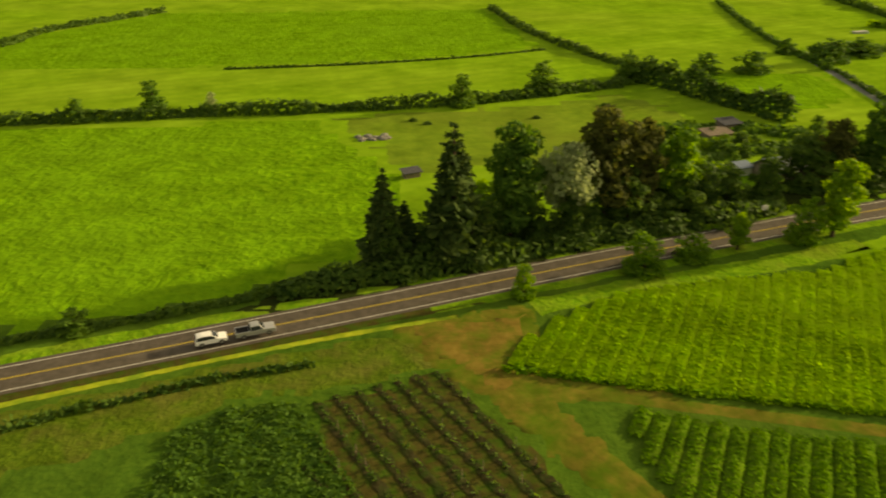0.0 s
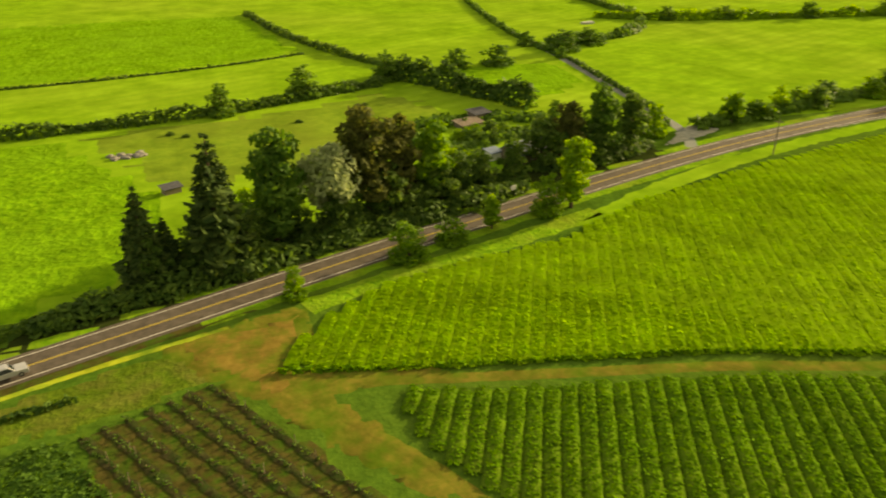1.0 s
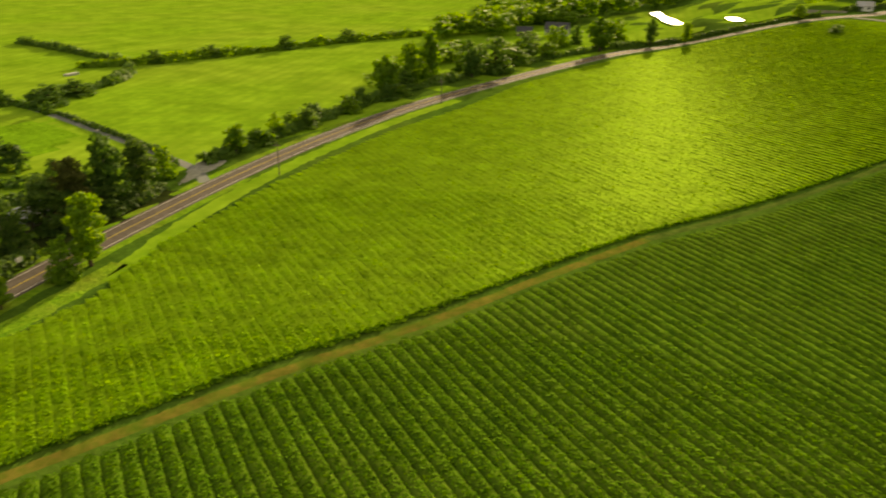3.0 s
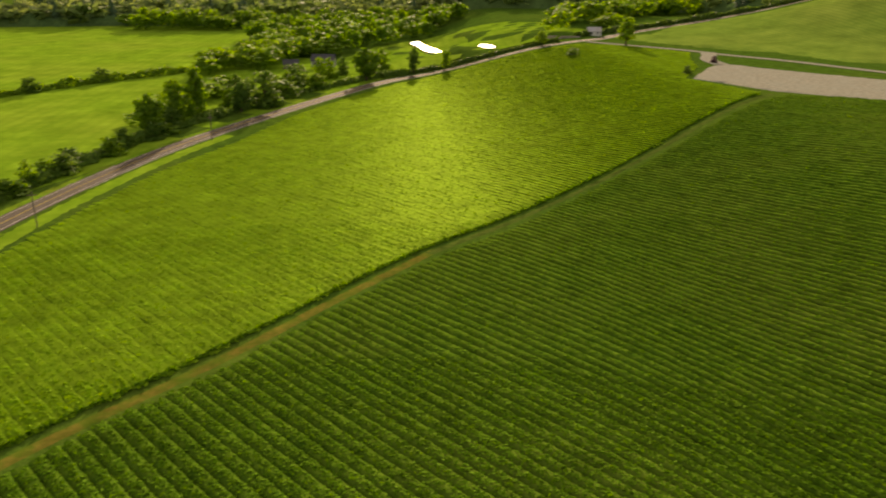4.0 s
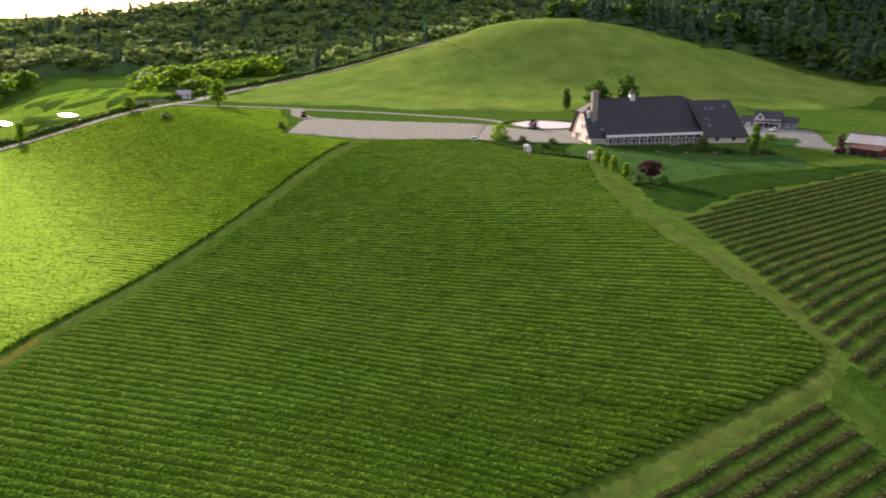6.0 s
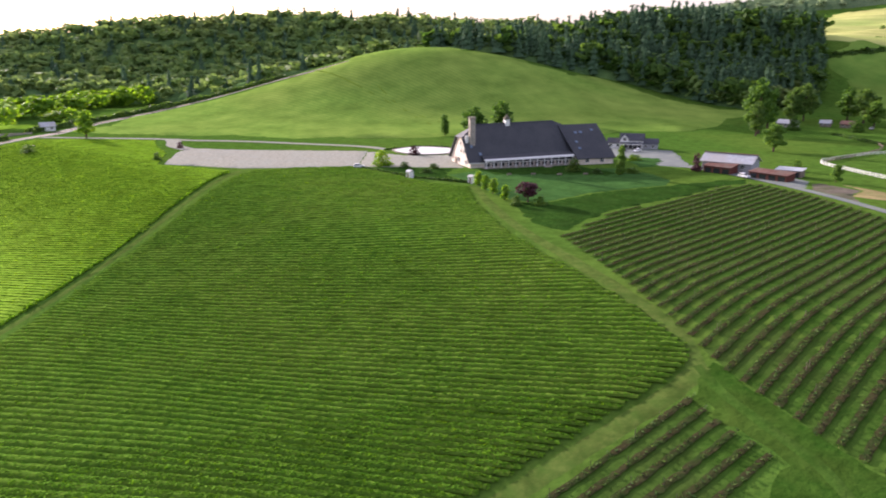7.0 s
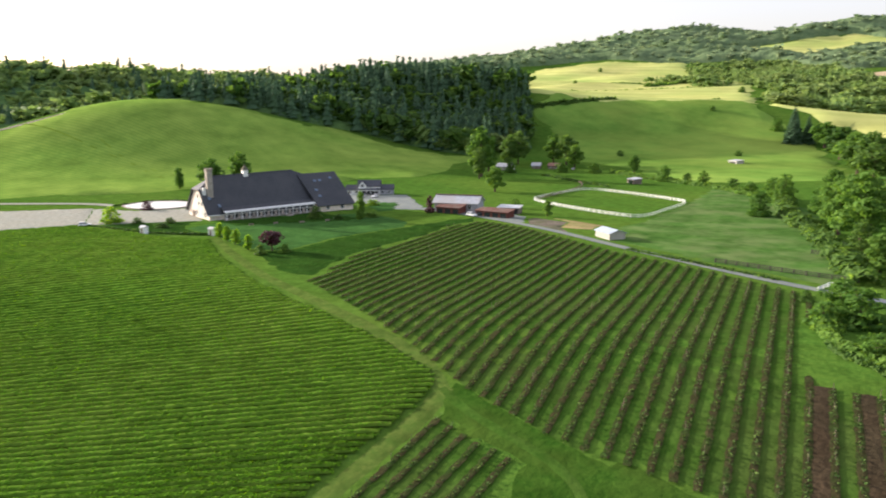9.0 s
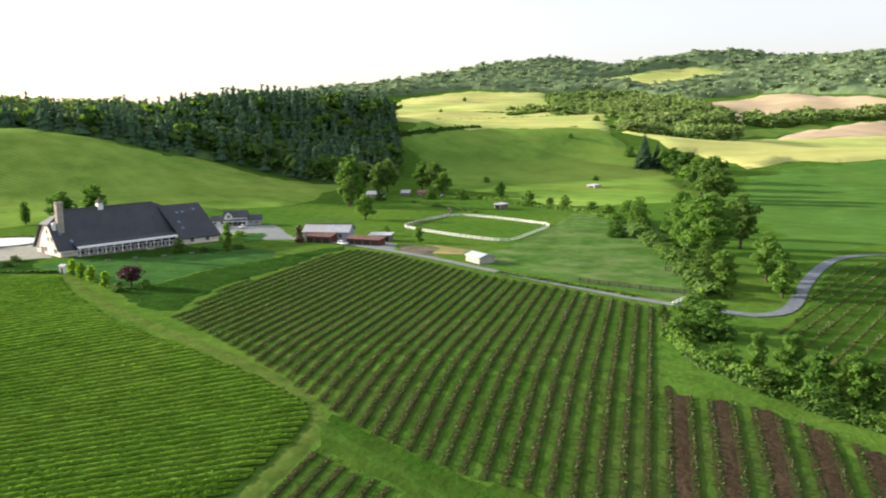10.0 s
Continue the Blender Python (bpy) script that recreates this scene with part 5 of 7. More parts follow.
WINERY_TREES = [
    ("tall", "leaf", 402, -143, 12.5, 7, "small green tree behind the winery"), ("round", "leaf", 390, -156, 18, 18, "round green tree behind the winery"), ("round", "leaf", 389, -172, 20, 18, "round green tree behind the winery"),
    ("bush", "leaflight", 299.5, -82.5, 7, 10, "light green round shrub by the car park"), ("bush", "plum", 331, -105, 4.5, 7, "dark purple shrub by the pond"), ("ball", "plum", 205.5, -106.2, 7.0, 8.4, "round purple-leaved tree on the lawn"),
    ("tall", "leaflight", 240.9, -103, 5.4, 4.6, "young yellow-green garden tree"), ("tall", "leaflight", 231, -102, 5.4, 4.2, "young yellow-green garden tree"), ("tall", "leaflight", 222.7, -101.4, 5.6, 4.2, "young yellow-green garden tree"), ("tall", "leaflight", 211.6, -101, 5.2, 4.2, "young yellow-green garden tree"),
    ("bush", "leafdark", 201.4, -100.5, 3.6, 4.6, "dark shrub at the lawn corner"), ("bush", "leaf", 200, -108, 3.0, 5, "low green shrub under the purple tree"), ("bush", "leafdark", 259.6, -149.5, 5.6, 7.5, "dark green shrub against the winery"),
    ("poplar", "leaf", 246.5, -163, 12, 5, "slim upright green tree at the winery corner"), ("bush", "plum", 246, -196.5, 7.6, 5, "dark red shrub by the barn"), ("round", "leaf", 290, -271, 14, 13.5, "round green tree behind the barn"),
    ("round", "leaf", 362, -322, 34, 22, "very tall round green tree at the wood edge"), ("round", "leafdark", 352, -312, 20, 14, "dark tree at the wood edge"), ("round", "leafdark", 382, -420, 24, 20, "dark green tree near the farmstead"),
    ("bush", "leaf", 233.6, -234, 5, 5.5, "green shrub beside the barn"), ("tall", "leaf", 207, -227, 7, 5, "small green tree by the pens"), ("bush", "leafdark", 347, 7, 3.8, 5, "dark shrub at the car park corner"), ("bush", "plum", 392, -2, 3.6, 4.2, "dark red shrub at the car park entrance"),
    ("bush", "leafdark", 274, -94, 2.2, 7, "low dark shrub beside the yard"), ("bush", "leafdark", 284, -100, 2.6, 6, "low dark shrub beside the yard"), ("bush", "leafdark", 292, -90, 2.6, 6, "low dark shrub beside the yard"),
    ("bush", "leafdark", 252, -156, 2.4, 6, "low dark shrub against the winery"), ("bush", "leaf", 250, -170, 2.4, 8, "low green shrub at the winery corner"),
    ("round", "leaf", 384, -347, 22, 17, "green tree at the wood edge"), ("round", "leafdark", 398, -378, 24, 18, "dark tree beside the farmstead"), ("round", "leaf", 366, -412, 18, 14, "green tree beside the farmstead"), ("bush", "leaf", 352, -384, 8, 11, "green shrub beside the farmstead"), ("bush", "leaf", 336, -400, 7, 11, "green shrub above the paddocks"), ("round", "leafdark", 410, -398, 26, 18, "dark tree behind the farmstead"), ("round", "leaf", 400, -425, 24, 17, "green tree behind the farmstead"), ("bush", "leaf", 372, -356, 9, 10, "green shrub beside the farmstead"),
    ("bush", "leaflight", 282, -190, 3, 9, "light green shrub bed in the turning circle"), ("bush", "leaf", 418, 70, 4.5, 9, "dark clipped shrub in the field corner"),
]
BROOK_TREES = [
    ("bush", "leaf", 166.5, -335, 15, 14, "green tree beside the brook"), ("bush", "leaf", 153.7, -293, 11, 11.5, "green tree beside the brook"), ("round", "leaf", 132, -310, 20, 16, "tall green tree beside the brook"),
    ("round", "leaf", 96, -253, 25, 21, "large broad green tree beside the brook"), ("round", "leafdark", 101, -293, 22, 17, "large dark tree beside the brook"), ("round", "leaf", 112, -272, 20, 17, "broad green tree beside the brook"),
    ("tall", "leaf", 74.5, -217, 11.2, 9.5, "green tree beside the brook"), ("round", "leaf", 69, -233, 15.5, 11.5, "green tree beside the brook"), ("tall", "leaf", 57.5, -213, 9.8, 8.5, "yellowish tree beside the lane"), ("round", "leaf", 62, -224, 12, 10, "green tree beside the lane"),
    ("bush", "leafdark", 88, -236, 12, 11, "dark shrubby tree beside the brook"), ("bush", "leaf", 122, -285, 12, 13, "green shrubby tree beside the brook"), ("bush", "leaf", 143, -322, 12, 12, "green shrubby tree beside the brook"), ("bush", "leaf", 182, -352, 11, 14, "green shrubby tree beside the brook"),
    ("round", "leafdark", 200, -492, 29, 30, "large dark tree up the brook"), ("round", "leafdark", 188, -470, 24, 26, "large dark tree up the brook"), ("round", "leafdark", 220, -520, 24, 26, "dark tree up the brook"), ("fir", "hazed_needle", 330, -641, 33, 15, "dark fir on the hill meadow"), ("fir", "hazed_needle", 338, -655, 27, 14, "dark fir on the hill meadow"), ("round", "leaf", 304, -643, 23, 30, "broad tree on the hill meadow"), ("round", "leafdark", 270, -600, 25, 34, "dark tree up the brook"), ("round", "leaf", 240, -560, 26, 32, "broad tree up the brook"),
    ("tall", "leaf", 322, -423, 12, 10, "green field tree above the ring"), ("bush", "leaf", 270, -387, 10, 12, "green bush above the riding ring"), ("bush", "leaf", 242, -385, 9, 10, "green bush above the riding ring"), ("bush", "leaf", 258, -392, 6, 9, "green bush above the riding ring"), ("bush", "leaf", 216, -372, 7, 11, "green bush above the riding ring"), ("bush", "leaf", 200, -362, 7, 12, "green bush above the riding ring"),
    ("bush", "leaf", 55, -163, 8.6, 13, "broad olive-green willow over the brook"), ("bush", "leaf", 62, -170, 8, 11, "broad olive-green willow over the brook"), ("fir", "hazed_needle", 322, -650, 24, 12, "dark fir on the hill meadow"), ("bush", "leaf", 60, -158, 5, 8, "green shrub over the brook"),
    ("tall", "leaf", 30.3, -140, 10.5, 6.5, "green tree beside the stream"), ("tall", "leaf", 37.5, -143, 8.6, 4.6, "slim green streamside tree"), ("tall", "leaf", 25.4, -138.5, 8.8, 6.4, "green tree beside the stream"), ("tall", "leaf", 17.4, -140, 8.7, 7.2, "green tree beside the stream"), ("tall", "leaf", 20.4, -139, 10, 6.4, "green tree beside the stream"), ("bush", "leaf", 44, -145, 5, 7, "green shrub beside the stream"), ("bush", "leafdark", 34, -138, 4, 7, "dark shrub beside the stream"), ("bush", "leafdark", 23, -136.5, 4, 7, "dark shrub beside the stream"), ("bush", "leafdark", 8, -139, 5, 8, "dark shrub beside the stream"), ("bush", "leafdark", 71.5, -174, 3, 4, "dark round shrub at the lane end"),
]
for x, y, h, w in ((1303, -1496, 12, 14), (973, -1326, 12, 14), (693, -1142, 11, 16), (392, -492, 6, 9), (364, -675, 13, 15), (1008, -1093, 8, 12), (434, -677, 6, 9), (560, -760, 6, 10), (620, -700, 5, 9), (330, -560, 6, 8)):
    HEDGE_TREES.append(("bush", "leaf", x, y, h, w, "single green bush on the hill pasture"))
belt = random.Random(21)
for i in range(26):
    x = 150 + 290 * (i + belt.random()) / 26
    y = float(np.interp(x, [128, 165, 205, 241, 281, 338, 385, 430], [162, 172, 180, 183, 184, 183, 181, 174]))
    ROADSIDE.append(("bush", belt.choice(("leaf", "leaflight", "leaflight")), x, y + (belt.uniform(3, 8) if x < 235 else belt.uniform(8, 26)), belt.uniform(4, 7) if x < 235 else belt.uniform(7, 14), belt.uniform(9, 15), "broad green tree in the belt beside the road"))
grove = random.Random(7)
for x in range(-8, 66, 6):
    y = 108.2 + 0.383 * x
    ROADSIDE.append(("bush", "leafdark", x + grove.uniform(-2, 2), y + grove.uniform(9.5, 13), grove.uniform(7, 12), grove.uniform(8, 11), "dark shrubby tree in the roadside grove"))
garden = random.Random(12)
for i in range(22):
    HEDGE_TREES.append(("bush", garden.choice(("leaf", "leaflight", "leafdark")), 50 + 50 * garden.random(), 158 + 36 * garden.random(), garden.uniform(2.2, 5), garden.uniform(4, 8), "green bush in the overgrown garden"))
for group, rows in ((G1, ROADSIDE), (G4, HEDGE_TREES), (G3, WINERY_TREES), (G2, BROOK_TREES)):
    for i, (kind, leaf, x, y, high, wide, label) in enumerate(rows):
        shrub = high < 7 and kind == "bush"
        tree(kind, leaf, x, y, high, wide, label, "shrub" if shrub else "tree", i, group, "shrub" if shrub else {"fir": "fir_tree"}.get(kind, "tree"))


# ---- hedges ----
def hedge(line, high, wide, leaf, label, seed, size=0.42, per=5.0):
    rnd = np.random.RandomState(seed)
    p = along(line, 0.8)
    t = np.gradient(p, axis=0)
    t /= np.hypot(t[:, 0], t[:, 1])[:, None]
    q = np.column_stack([-t[:, 1], t[:, 0]])
    lump = np.interp(np.arange(len(p)), np.arange(0, len(p) + 6, 6), rnd.uniform(0.5, 1.15, len(np.arange(0, len(p) + 6, 6))))
    m = np.repeat(np.arange(len(p)), int(per))
    a = rnd.uniform(0, math.pi, len(m))
    out, up = np.cos(a), np.sin(a)
    r = rnd.uniform(0.6, 1.05, len(m)) * lump[m]
    xy = p[m] + q[m] * (out * r * wide / 2)[:, None] + t[m] * rnd.uniform(-0.5, 0.5, (len(m), 1))
    pts = np.column_stack([xy, terrain(xy[:, 0], xy[:, 1]) + up * r * high])
    aim = np.column_stack([q[m] * out[:, None], up + 0.3])
    return tagged(new("hedge", mesh("hedge", *cards(pts, size, aim, rnd), M[leaf])), label, "hedge", kind="stuff")


HEDGES = [
    ([(-300, 186), (-120, 202), (-91, 205.5), (-64, 210.5), (-34, 212.7), (-10, 217), (16, 222.5), (38, 233), (57, 240)], 3.6, 5.0, "leafdark", "dark overgrown hedge between pastures", 0.6, 9),
    ([(62, 255), (66, 246), (73.5, 235), (84, 215), (94, 200)], 8.0, 7.0, "leafdark", "tall dark hedge beside the paddock", 0.7, 20),
    ([(25, 402), (36, 338), (45, 312.5), (57, 281), (66, 266)], 2.8, 4.5, "leafdark", "dark hedge along a ditch", 0.7, 7),
    ([(-300, 255), (-172, 300), (-177, 338), (-158, 366), (-139, 395)], 3.0, 5, "leafdark", "dark hedge around the far field", 0.8, 6),
    ([(-75, 267), (-36, 272), (8, 283), (39, 297)], 0.9, 1.6, "leafdark", "low dark ditch growth", 0.5, 4),
    ([(146, 420), (133, 330), (132, 288), (133, 266)], 2.4, 4, "leaf", "green hedge along a field track", 0.7, 6),
    ([(134, 260), (131, 224), (128, 190), (122, 172)], 1.8, 2.6, "leafdark", "dark hedge along the side road", 0.5, 6),
    ([(210, 445), (211, 387), (206, 331)], 4, 8, "leaf", "green hedge in the far fields", 0.9, 9),
    ([(188, 343), (216, 326), (238, 323), (276, 314.5), (321, 310), (372, 294), (400, 290)], 4.6, 6, "leaflight", "light green hedge across the far fields", 0.7, 12),
    ([(138, 289), (156, 285), (190, 304), (206, 331)], 4, 7, "leaf", "green hedge in the far fields", 0.8, 9),
    ([(-120, 66), (-64, 93), (-49, 97.8), (-33, 104), (-18, 112)], 1.6, 2.8, "leafdark", "rank dark growth on the field edge", 0.3, 14),
    # added growth: dark leaves take the place of the grove's ground shade
    ([(-26, 106.5), (-5, 114.5), (10, 119), (30, 127), (50, 133), (66, 140)], 3.6, 7.5, "leafdark", "added dark undergrowth in place of grove shade", 0.38, 30),
    ([(72, 150), (90, 150), (108, 158)], 3.2, 6, "leafdark", "dark undergrowth at the road bend", 0.42, 26),
    ([(128, 168), (165, 176), (200, 184), (235, 190), (290, 190), (345, 189), (400, 180), (432, 166)], 3.4, 6.5, "leaf", "green hedge along the country road", 0.8, 10),
    ([(432, 166), (455, 146), (468, 120), (480, 92)], 2.6, 5, "leafdark", "dark hedge along the road bend", 0.8, 8),
    ([(500, 84), (528, 72), (562, 56), (594, 30), (616, -6), (625, -48), (616, -80)], 3.5, 7, "leafdark", "dark hedge along the uphill road", 0.9, 9),
    ([(-75, 64), (-53.6, 73.2), (-48.3, 76.4), (-42, 78.5), (-35.7, 81.3), (-29.1, 84), (-18.2, 86.8)], 1.1, 1.5, "leafdark", "low dark growth along a field ditch", 0.36, 7),
    ([(8, 85.6), (20, 82.6), (36, 79.2), (52, 76), (69, 72.6), (92, 64.8), (118, 59.4), (154, 50.6), (194, 33.6), (237, 7.2), (300, -21)], 0.8, 0.9, "vinedark", "dark leafy ends of the vine rows", 0.36, 4),
    ([(298, -72), (266, -84.5), (246, -102)], 0.9, 1.4, "leafdark", "low dark hedge below the winery yard", 0.4, 8),
    ([(354, -97), (364, -116), (351, -132), (338, -134)], 0.7, 1.6, "leafdark", "dark planting around the basin", 0.45, 9),
    ([(138, -193.5), (120, -191.8), (87, -189)], 1.0, 1.6, "leafdark", "dark low hedge beside the lane", 0.4, 5),
    ([(66, -172), (60, -160), (52, -146), (42, -143), (29, -138.5), (20, -137), (0, -139), (-20, -138)], 2.2, 6, "leaf", "overgrown green bank of the brook", 0.38, 22),
    ([(55, -152), (50.5, -142.5), (42, -139.5), (29, -135), (20, -133.5), (0, -135.5)], 1.0, 2.0, "leafdark", "dark bank of the brook channel", 0.35, 9),
    ([(178, -355), (150, -305), (120, -270), (90, -228), (70, -200)], 4.5, 10, "leafdark", "dark undergrowth along the brook", 0.6, 15),
    ([(192, -355), (230, -378), (290, -392), (330, -410)], 2.5, 6, "leaf", "green growth along the paddock edge", 0.8, 7),
    ([(268, -335), (300, -345), (345, -360)], 1.0, 2.5, "leafdark", "dark low hedge above the ring", 0.7, 6),
    ([(58, 168), (70, 175), (85, 178), (96, 172)], 2.2, 8, "leaf", "green garden growth behind the house", 0.6, 14),
    ([(55, 190), (75, 196), (92, 188)], 1.8, 9, "leaf", "green weedy growth in the old garden", 0.6, 14),
    ([(14, 150), (28, 160), (45, 176), (58, 186)], 2.0, 8, "leaf", "green bushy pasture edge behind the grove", 0.6, 12),
]
HEDGES += [
    ([(533, -516), (522, -560), (520, -635)], 4, 9, "leafdark", "dark hedge across the hill pasture", 1.3, 6),
    ([(894, -1158), (881, -1248)], 5, 26, "leafdark", "dark scrub on the sunlit hill", 2.4, 9),
    ([(602, -1035), (520, -1057)], 4, 12, "leafdark", "dark hedge on the sunlit hill", 2.0, 7),
    ([(940, -1010), (830, -1080), (780, -1170)], 2.5, 7, "leaf", "low hedge along the hill contour", 1.8, 4),
    ([(700, -820), (660, -900), (640, -1000)], 2.5, 7, "leaf", "low hedge along the hill contour", 1.8, 4),
    ([(1060, -1200), (1000, -1300), (930, -1370)], 3, 8, "leaf", "low hedge along the hill contour", 2.0, 4),
]
for i, (line, high, wide, leaf, label, size, per) in enumerate(HEDGES):
    hedge(line, high, wide, leaf, label, 60 + i, size, per)


# ---- woods ----
def wood_fir(seed):
    rnd = np.random.RandomState(seed)
    vs, fs, k = [], [], 0
    for t in range(5):
        z0, z1, r = 1.2 + t * 1.65, 4.0 + t * 1.5, 1.75 * (1 - t / 5.6)
        a = np.linspace(0, 2 * math.pi, 9)[:-1] + rnd.uniform(0, 1)
        rr = r * rnd.uniform(0.55, 1.15, 8)
        vs.append(np.vstack([np.column_stack([rr * np.cos(a), rr * np.sin(a), z0 - rr * 0.3]), [[rnd.uniform(-0.1, 0.1), rnd.uniform(-0.1, 0.1), z1]]]))
        fs.append(np.array([[k + i, k + (i + 1) % 8, k + 8, k + 8] for i in range(8)]))
        k += 9
    n = 26
    t = rnd.uniform(0, 1, n)
    a = rnd.uniform(0, 6.28, n)
    r = (0.15 + 1.7 * t) * rnd.uniform(0.8, 1.15, n)
    cv, cf = cards(np.column_stack([r * np.cos(a), r * np.sin(a), 9.8 - 8.6 * t]), np.full(n, 0.36), np.column_stack([np.cos(a), np.sin(a), np.full(n, 0.7)]), rnd)
    return joined([(np.concatenate(vs), np.concatenate(fs)), (cv, cf)])


def wood_round(seed, n=38):
    rnd = np.random.RandomState(seed)
    blobs = [(rnd.uniform(-1.6, 1.6), rnd.uniform(-1.6, 1.6), rnd.uniform(4.5, 8.2), rnd.uniform(1.4, 2.3), rnd.uniform(1.2, 1.8)) for _ in range(7)] + [(0, 0, 5, 2.6, 3.6)]
    p, d = blob_points(rnd, n, blobs)
    return cards(p, np.full(n, 0.85 * (60 / n) ** 0.5), d + np.array((0, 0, 0.3)), rnd, 1.15)


def woods(name, spots, makers, high, wide, material, label, seed, category="woodland"):
    """Many trees of a few shapes joined into one body of woodland."""
    rnd = np.random.RandomState(seed)
    protos = [m(s) for s, m in enumerate(makers)]
    out = []
    x, y = spots[:, 0], spots[:, 1]
    z = terrain(x, y)
    pick = rnd.randint(0, len(protos), len(spots))
    for k, (pv, pf) in enumerate(protos):
        s = pick == k
        n = int(s.sum())
        if not n:
            continue
        a = rnd.uniform(0, 6.28, n)
        sh, sw = rnd.uniform(*high, n) / 10.0, rnd.uniform(*wide, n) / 4.0
        c, si = np.cos(a), np.sin(a)
        vx = (pv[:, 0] * c[:, None] - pv[:, 1] * si[:, None]) * sw[:, None] + x[s][:, None]
        vy = (pv[:, 0] * si[:, None] + pv[:, 1] * c[:, None]) * sw[:, None] + y[s][:, None]
        vz = pv[:, 2] * sh[:, None] + z[s][:, None] - 0.5
        v = np.stack([vx, vy, vz], -1).reshape(-1, 3)
        f = (pf[None] + (np.arange(n) * len(pv))[:, None, None]).reshape(-1, 4)
        out.append((v, f))
    v, f = joined(out)
    tri = f[:, 2] == f[:, 3]
    faces = f[~tri].tolist() + f[tri][:, :3].tolist()
    me = bpy.data.meshes.new(name)
    me.from_pydata(v.tolist(), [], faces)
    me.materials.append(material)
    return tagged(new(name, me), label, category, kind="stuff")


def fill(poly, gap, seed, density=1.0):
    rnd = np.random.RandomState(seed)
    p = np.array(poly)
    gx, gy = np.meshgrid(np.arange(p[:, 0].min(), p[:, 0].max(), gap), np.arange(p[:, 1].min(), p[:, 1].max(), gap))
    s = np.column_stack([gx.ravel(), gy.ravel()]) + rnd.uniform(-0.45, 0.45, (gx.size, 2)) * gap
    s = s[inside(poly, s[:, 0], s[:, 1])]
    return s[rnd.rand(len(s)) < density]


def canopy(name, poly, gaps, step, cell, high, material, label, seed):
    """A far wood seen as one rolling roof of tree crowns."""
    rnd = np.random.RandomState(seed)
    p = np.array(poly)
    gx, gy = np.arange(p[:, 0].min(), p[:, 0].max(), step), np.arange(p[:, 1].min(), p[:, 1].max(), step)
    X, Y = np.meshgrid(gx, gy)
    n0, n1 = int((gx[-1] - gx[0]) / cell) + 3, int((gy[-1] - gy[0]) / cell) + 3
    jx, jy, jh = rnd.uniform(0.1, 0.9, (n1, n0)), rnd.uniform(0.1, 0.9, (n1, n0)), rnd.uniform(0.55, 1.15, (n1, n0))
    U, V = (X - gx[0]) / cell + 1, (Y - gy[0]) / cell + 1
    top = np.zeros_like(X)
    for a in (-1, 0, 1):
        for c in (-1, 0, 1):
            ui, vi = np.clip(U.astype(int) + a, 0, n0 - 1), np.clip(V.astype(int) + c, 0, n1 - 1)
            d = (U - ui - jx[vi, ui]) ** 2 + (V - vi - jy[vi, ui]) ** 2
            top = np.maximum(top, jh[vi, ui] * (0.35 + 0.65 * np.sqrt(np.clip(1 - d / 0.8, 0, 1))))
    land = inside(poly, X, Y)
    for g in gaps:
        land &= ~inside(g, X, Y)
    soft = land.astype(float)
    for _ in range(3):
        soft = (soft + np.roll(soft, 1, 0) + np.roll(soft, -1, 0) + np.roll(soft, 1, 1) + np.roll(soft, -1, 1)) / 5
    top = top * np.clip(soft * 1.6 - 0.6, 0, 1)
    Z = terrain(X, Y) + np.where(land, high * top + rnd.normal(0, 0.6, X.shape), -2.0)
    k = np.arange(X.size).reshape(X.shape)
    f = np.stack([k[:-1, :-1], k[:-1, 1:], k[1:, 1:], k[1:, :-1]], -1).reshape(-1, 4)
    f = f[land.ravel()[f].any(1)]
    keep = np.unique(f)
    back = np.zeros(X.size, int)
    back[keep] = np.arange(len(keep))
    v = np.column_stack([X.ravel(), Y.ravel(), Z.ravel()])[keep]
    return tagged(new(name, mesh(name, v, back[f], material)), label, "woodland", kind="stuff")


FIRS, ROUNDS = [wood_fir] * 4, [wood_round] * 4
FIR_WOOD = [(590, -240), (640, -200), (700, -230), (760, -420), (700, -560), (560, -545), (500, -498), (462, -456), (462, -398), (550, -340), (588, -245)]
RIDGE_WOOD = [(640, -200), (655, -120), (650, -60), (680, -20), (780, 40), (800, 150), (780, 290), (700, 440), (640, 575), (560, 700), (900, 900), (1150, 600), (1230, 200), (1220, -200), (1080, -520), (760, -440), (700, -230), (640, -170)]
drape("fir_wood_floor", FIR_WOOD, M["shaded_litter"], "dark floor of the fir wood", "woodland floor", 0.4, 12.0)
drape("ridge_wood_floor", RIDGE_WOOD, M["shaded_litter"], "dark floor of the ridge wood", "woodland floor", 0.6, 25.0)
firs = fill(FIR_WOOD, 8.0, 1)
leafy = np.random.RandomState(3).rand(len(firs)) < 0.3
woods("fir_wood", firs[~leafy], FIRS, (16, 31), (12, 18), M["hazed_needle"], "dense dark green fir wood on the hillside", 21)
woods("fir_wood_broadleaf", firs[leafy], ROUNDS, (15, 27), (10, 15), M["leafdark"], "scattered broadleaf trees in the fir wood", 25)
woods("fir_wood_edge", fill([(462, -398), (550, -340), (560, -352), (480, -410), (478, -456), (462, -456)], 8, 2), ROUNDS, (9, 19), (9, 14), M["woods"], "broadleaf trees along the fir wood edge", 22)
ridge = fill(RIDGE_WOOD, 17, 3)
ridge = ridge[ridge[:, 0] < 1120]
half = np.random.RandomState(9).rand(len(ridge)) < 0.25
woods("ridge_wood", ridge[half], FIRS, (20, 32), (11, 16), M["hazed_needle"], "dark conifers on the ridge, haze in their colour", 23)
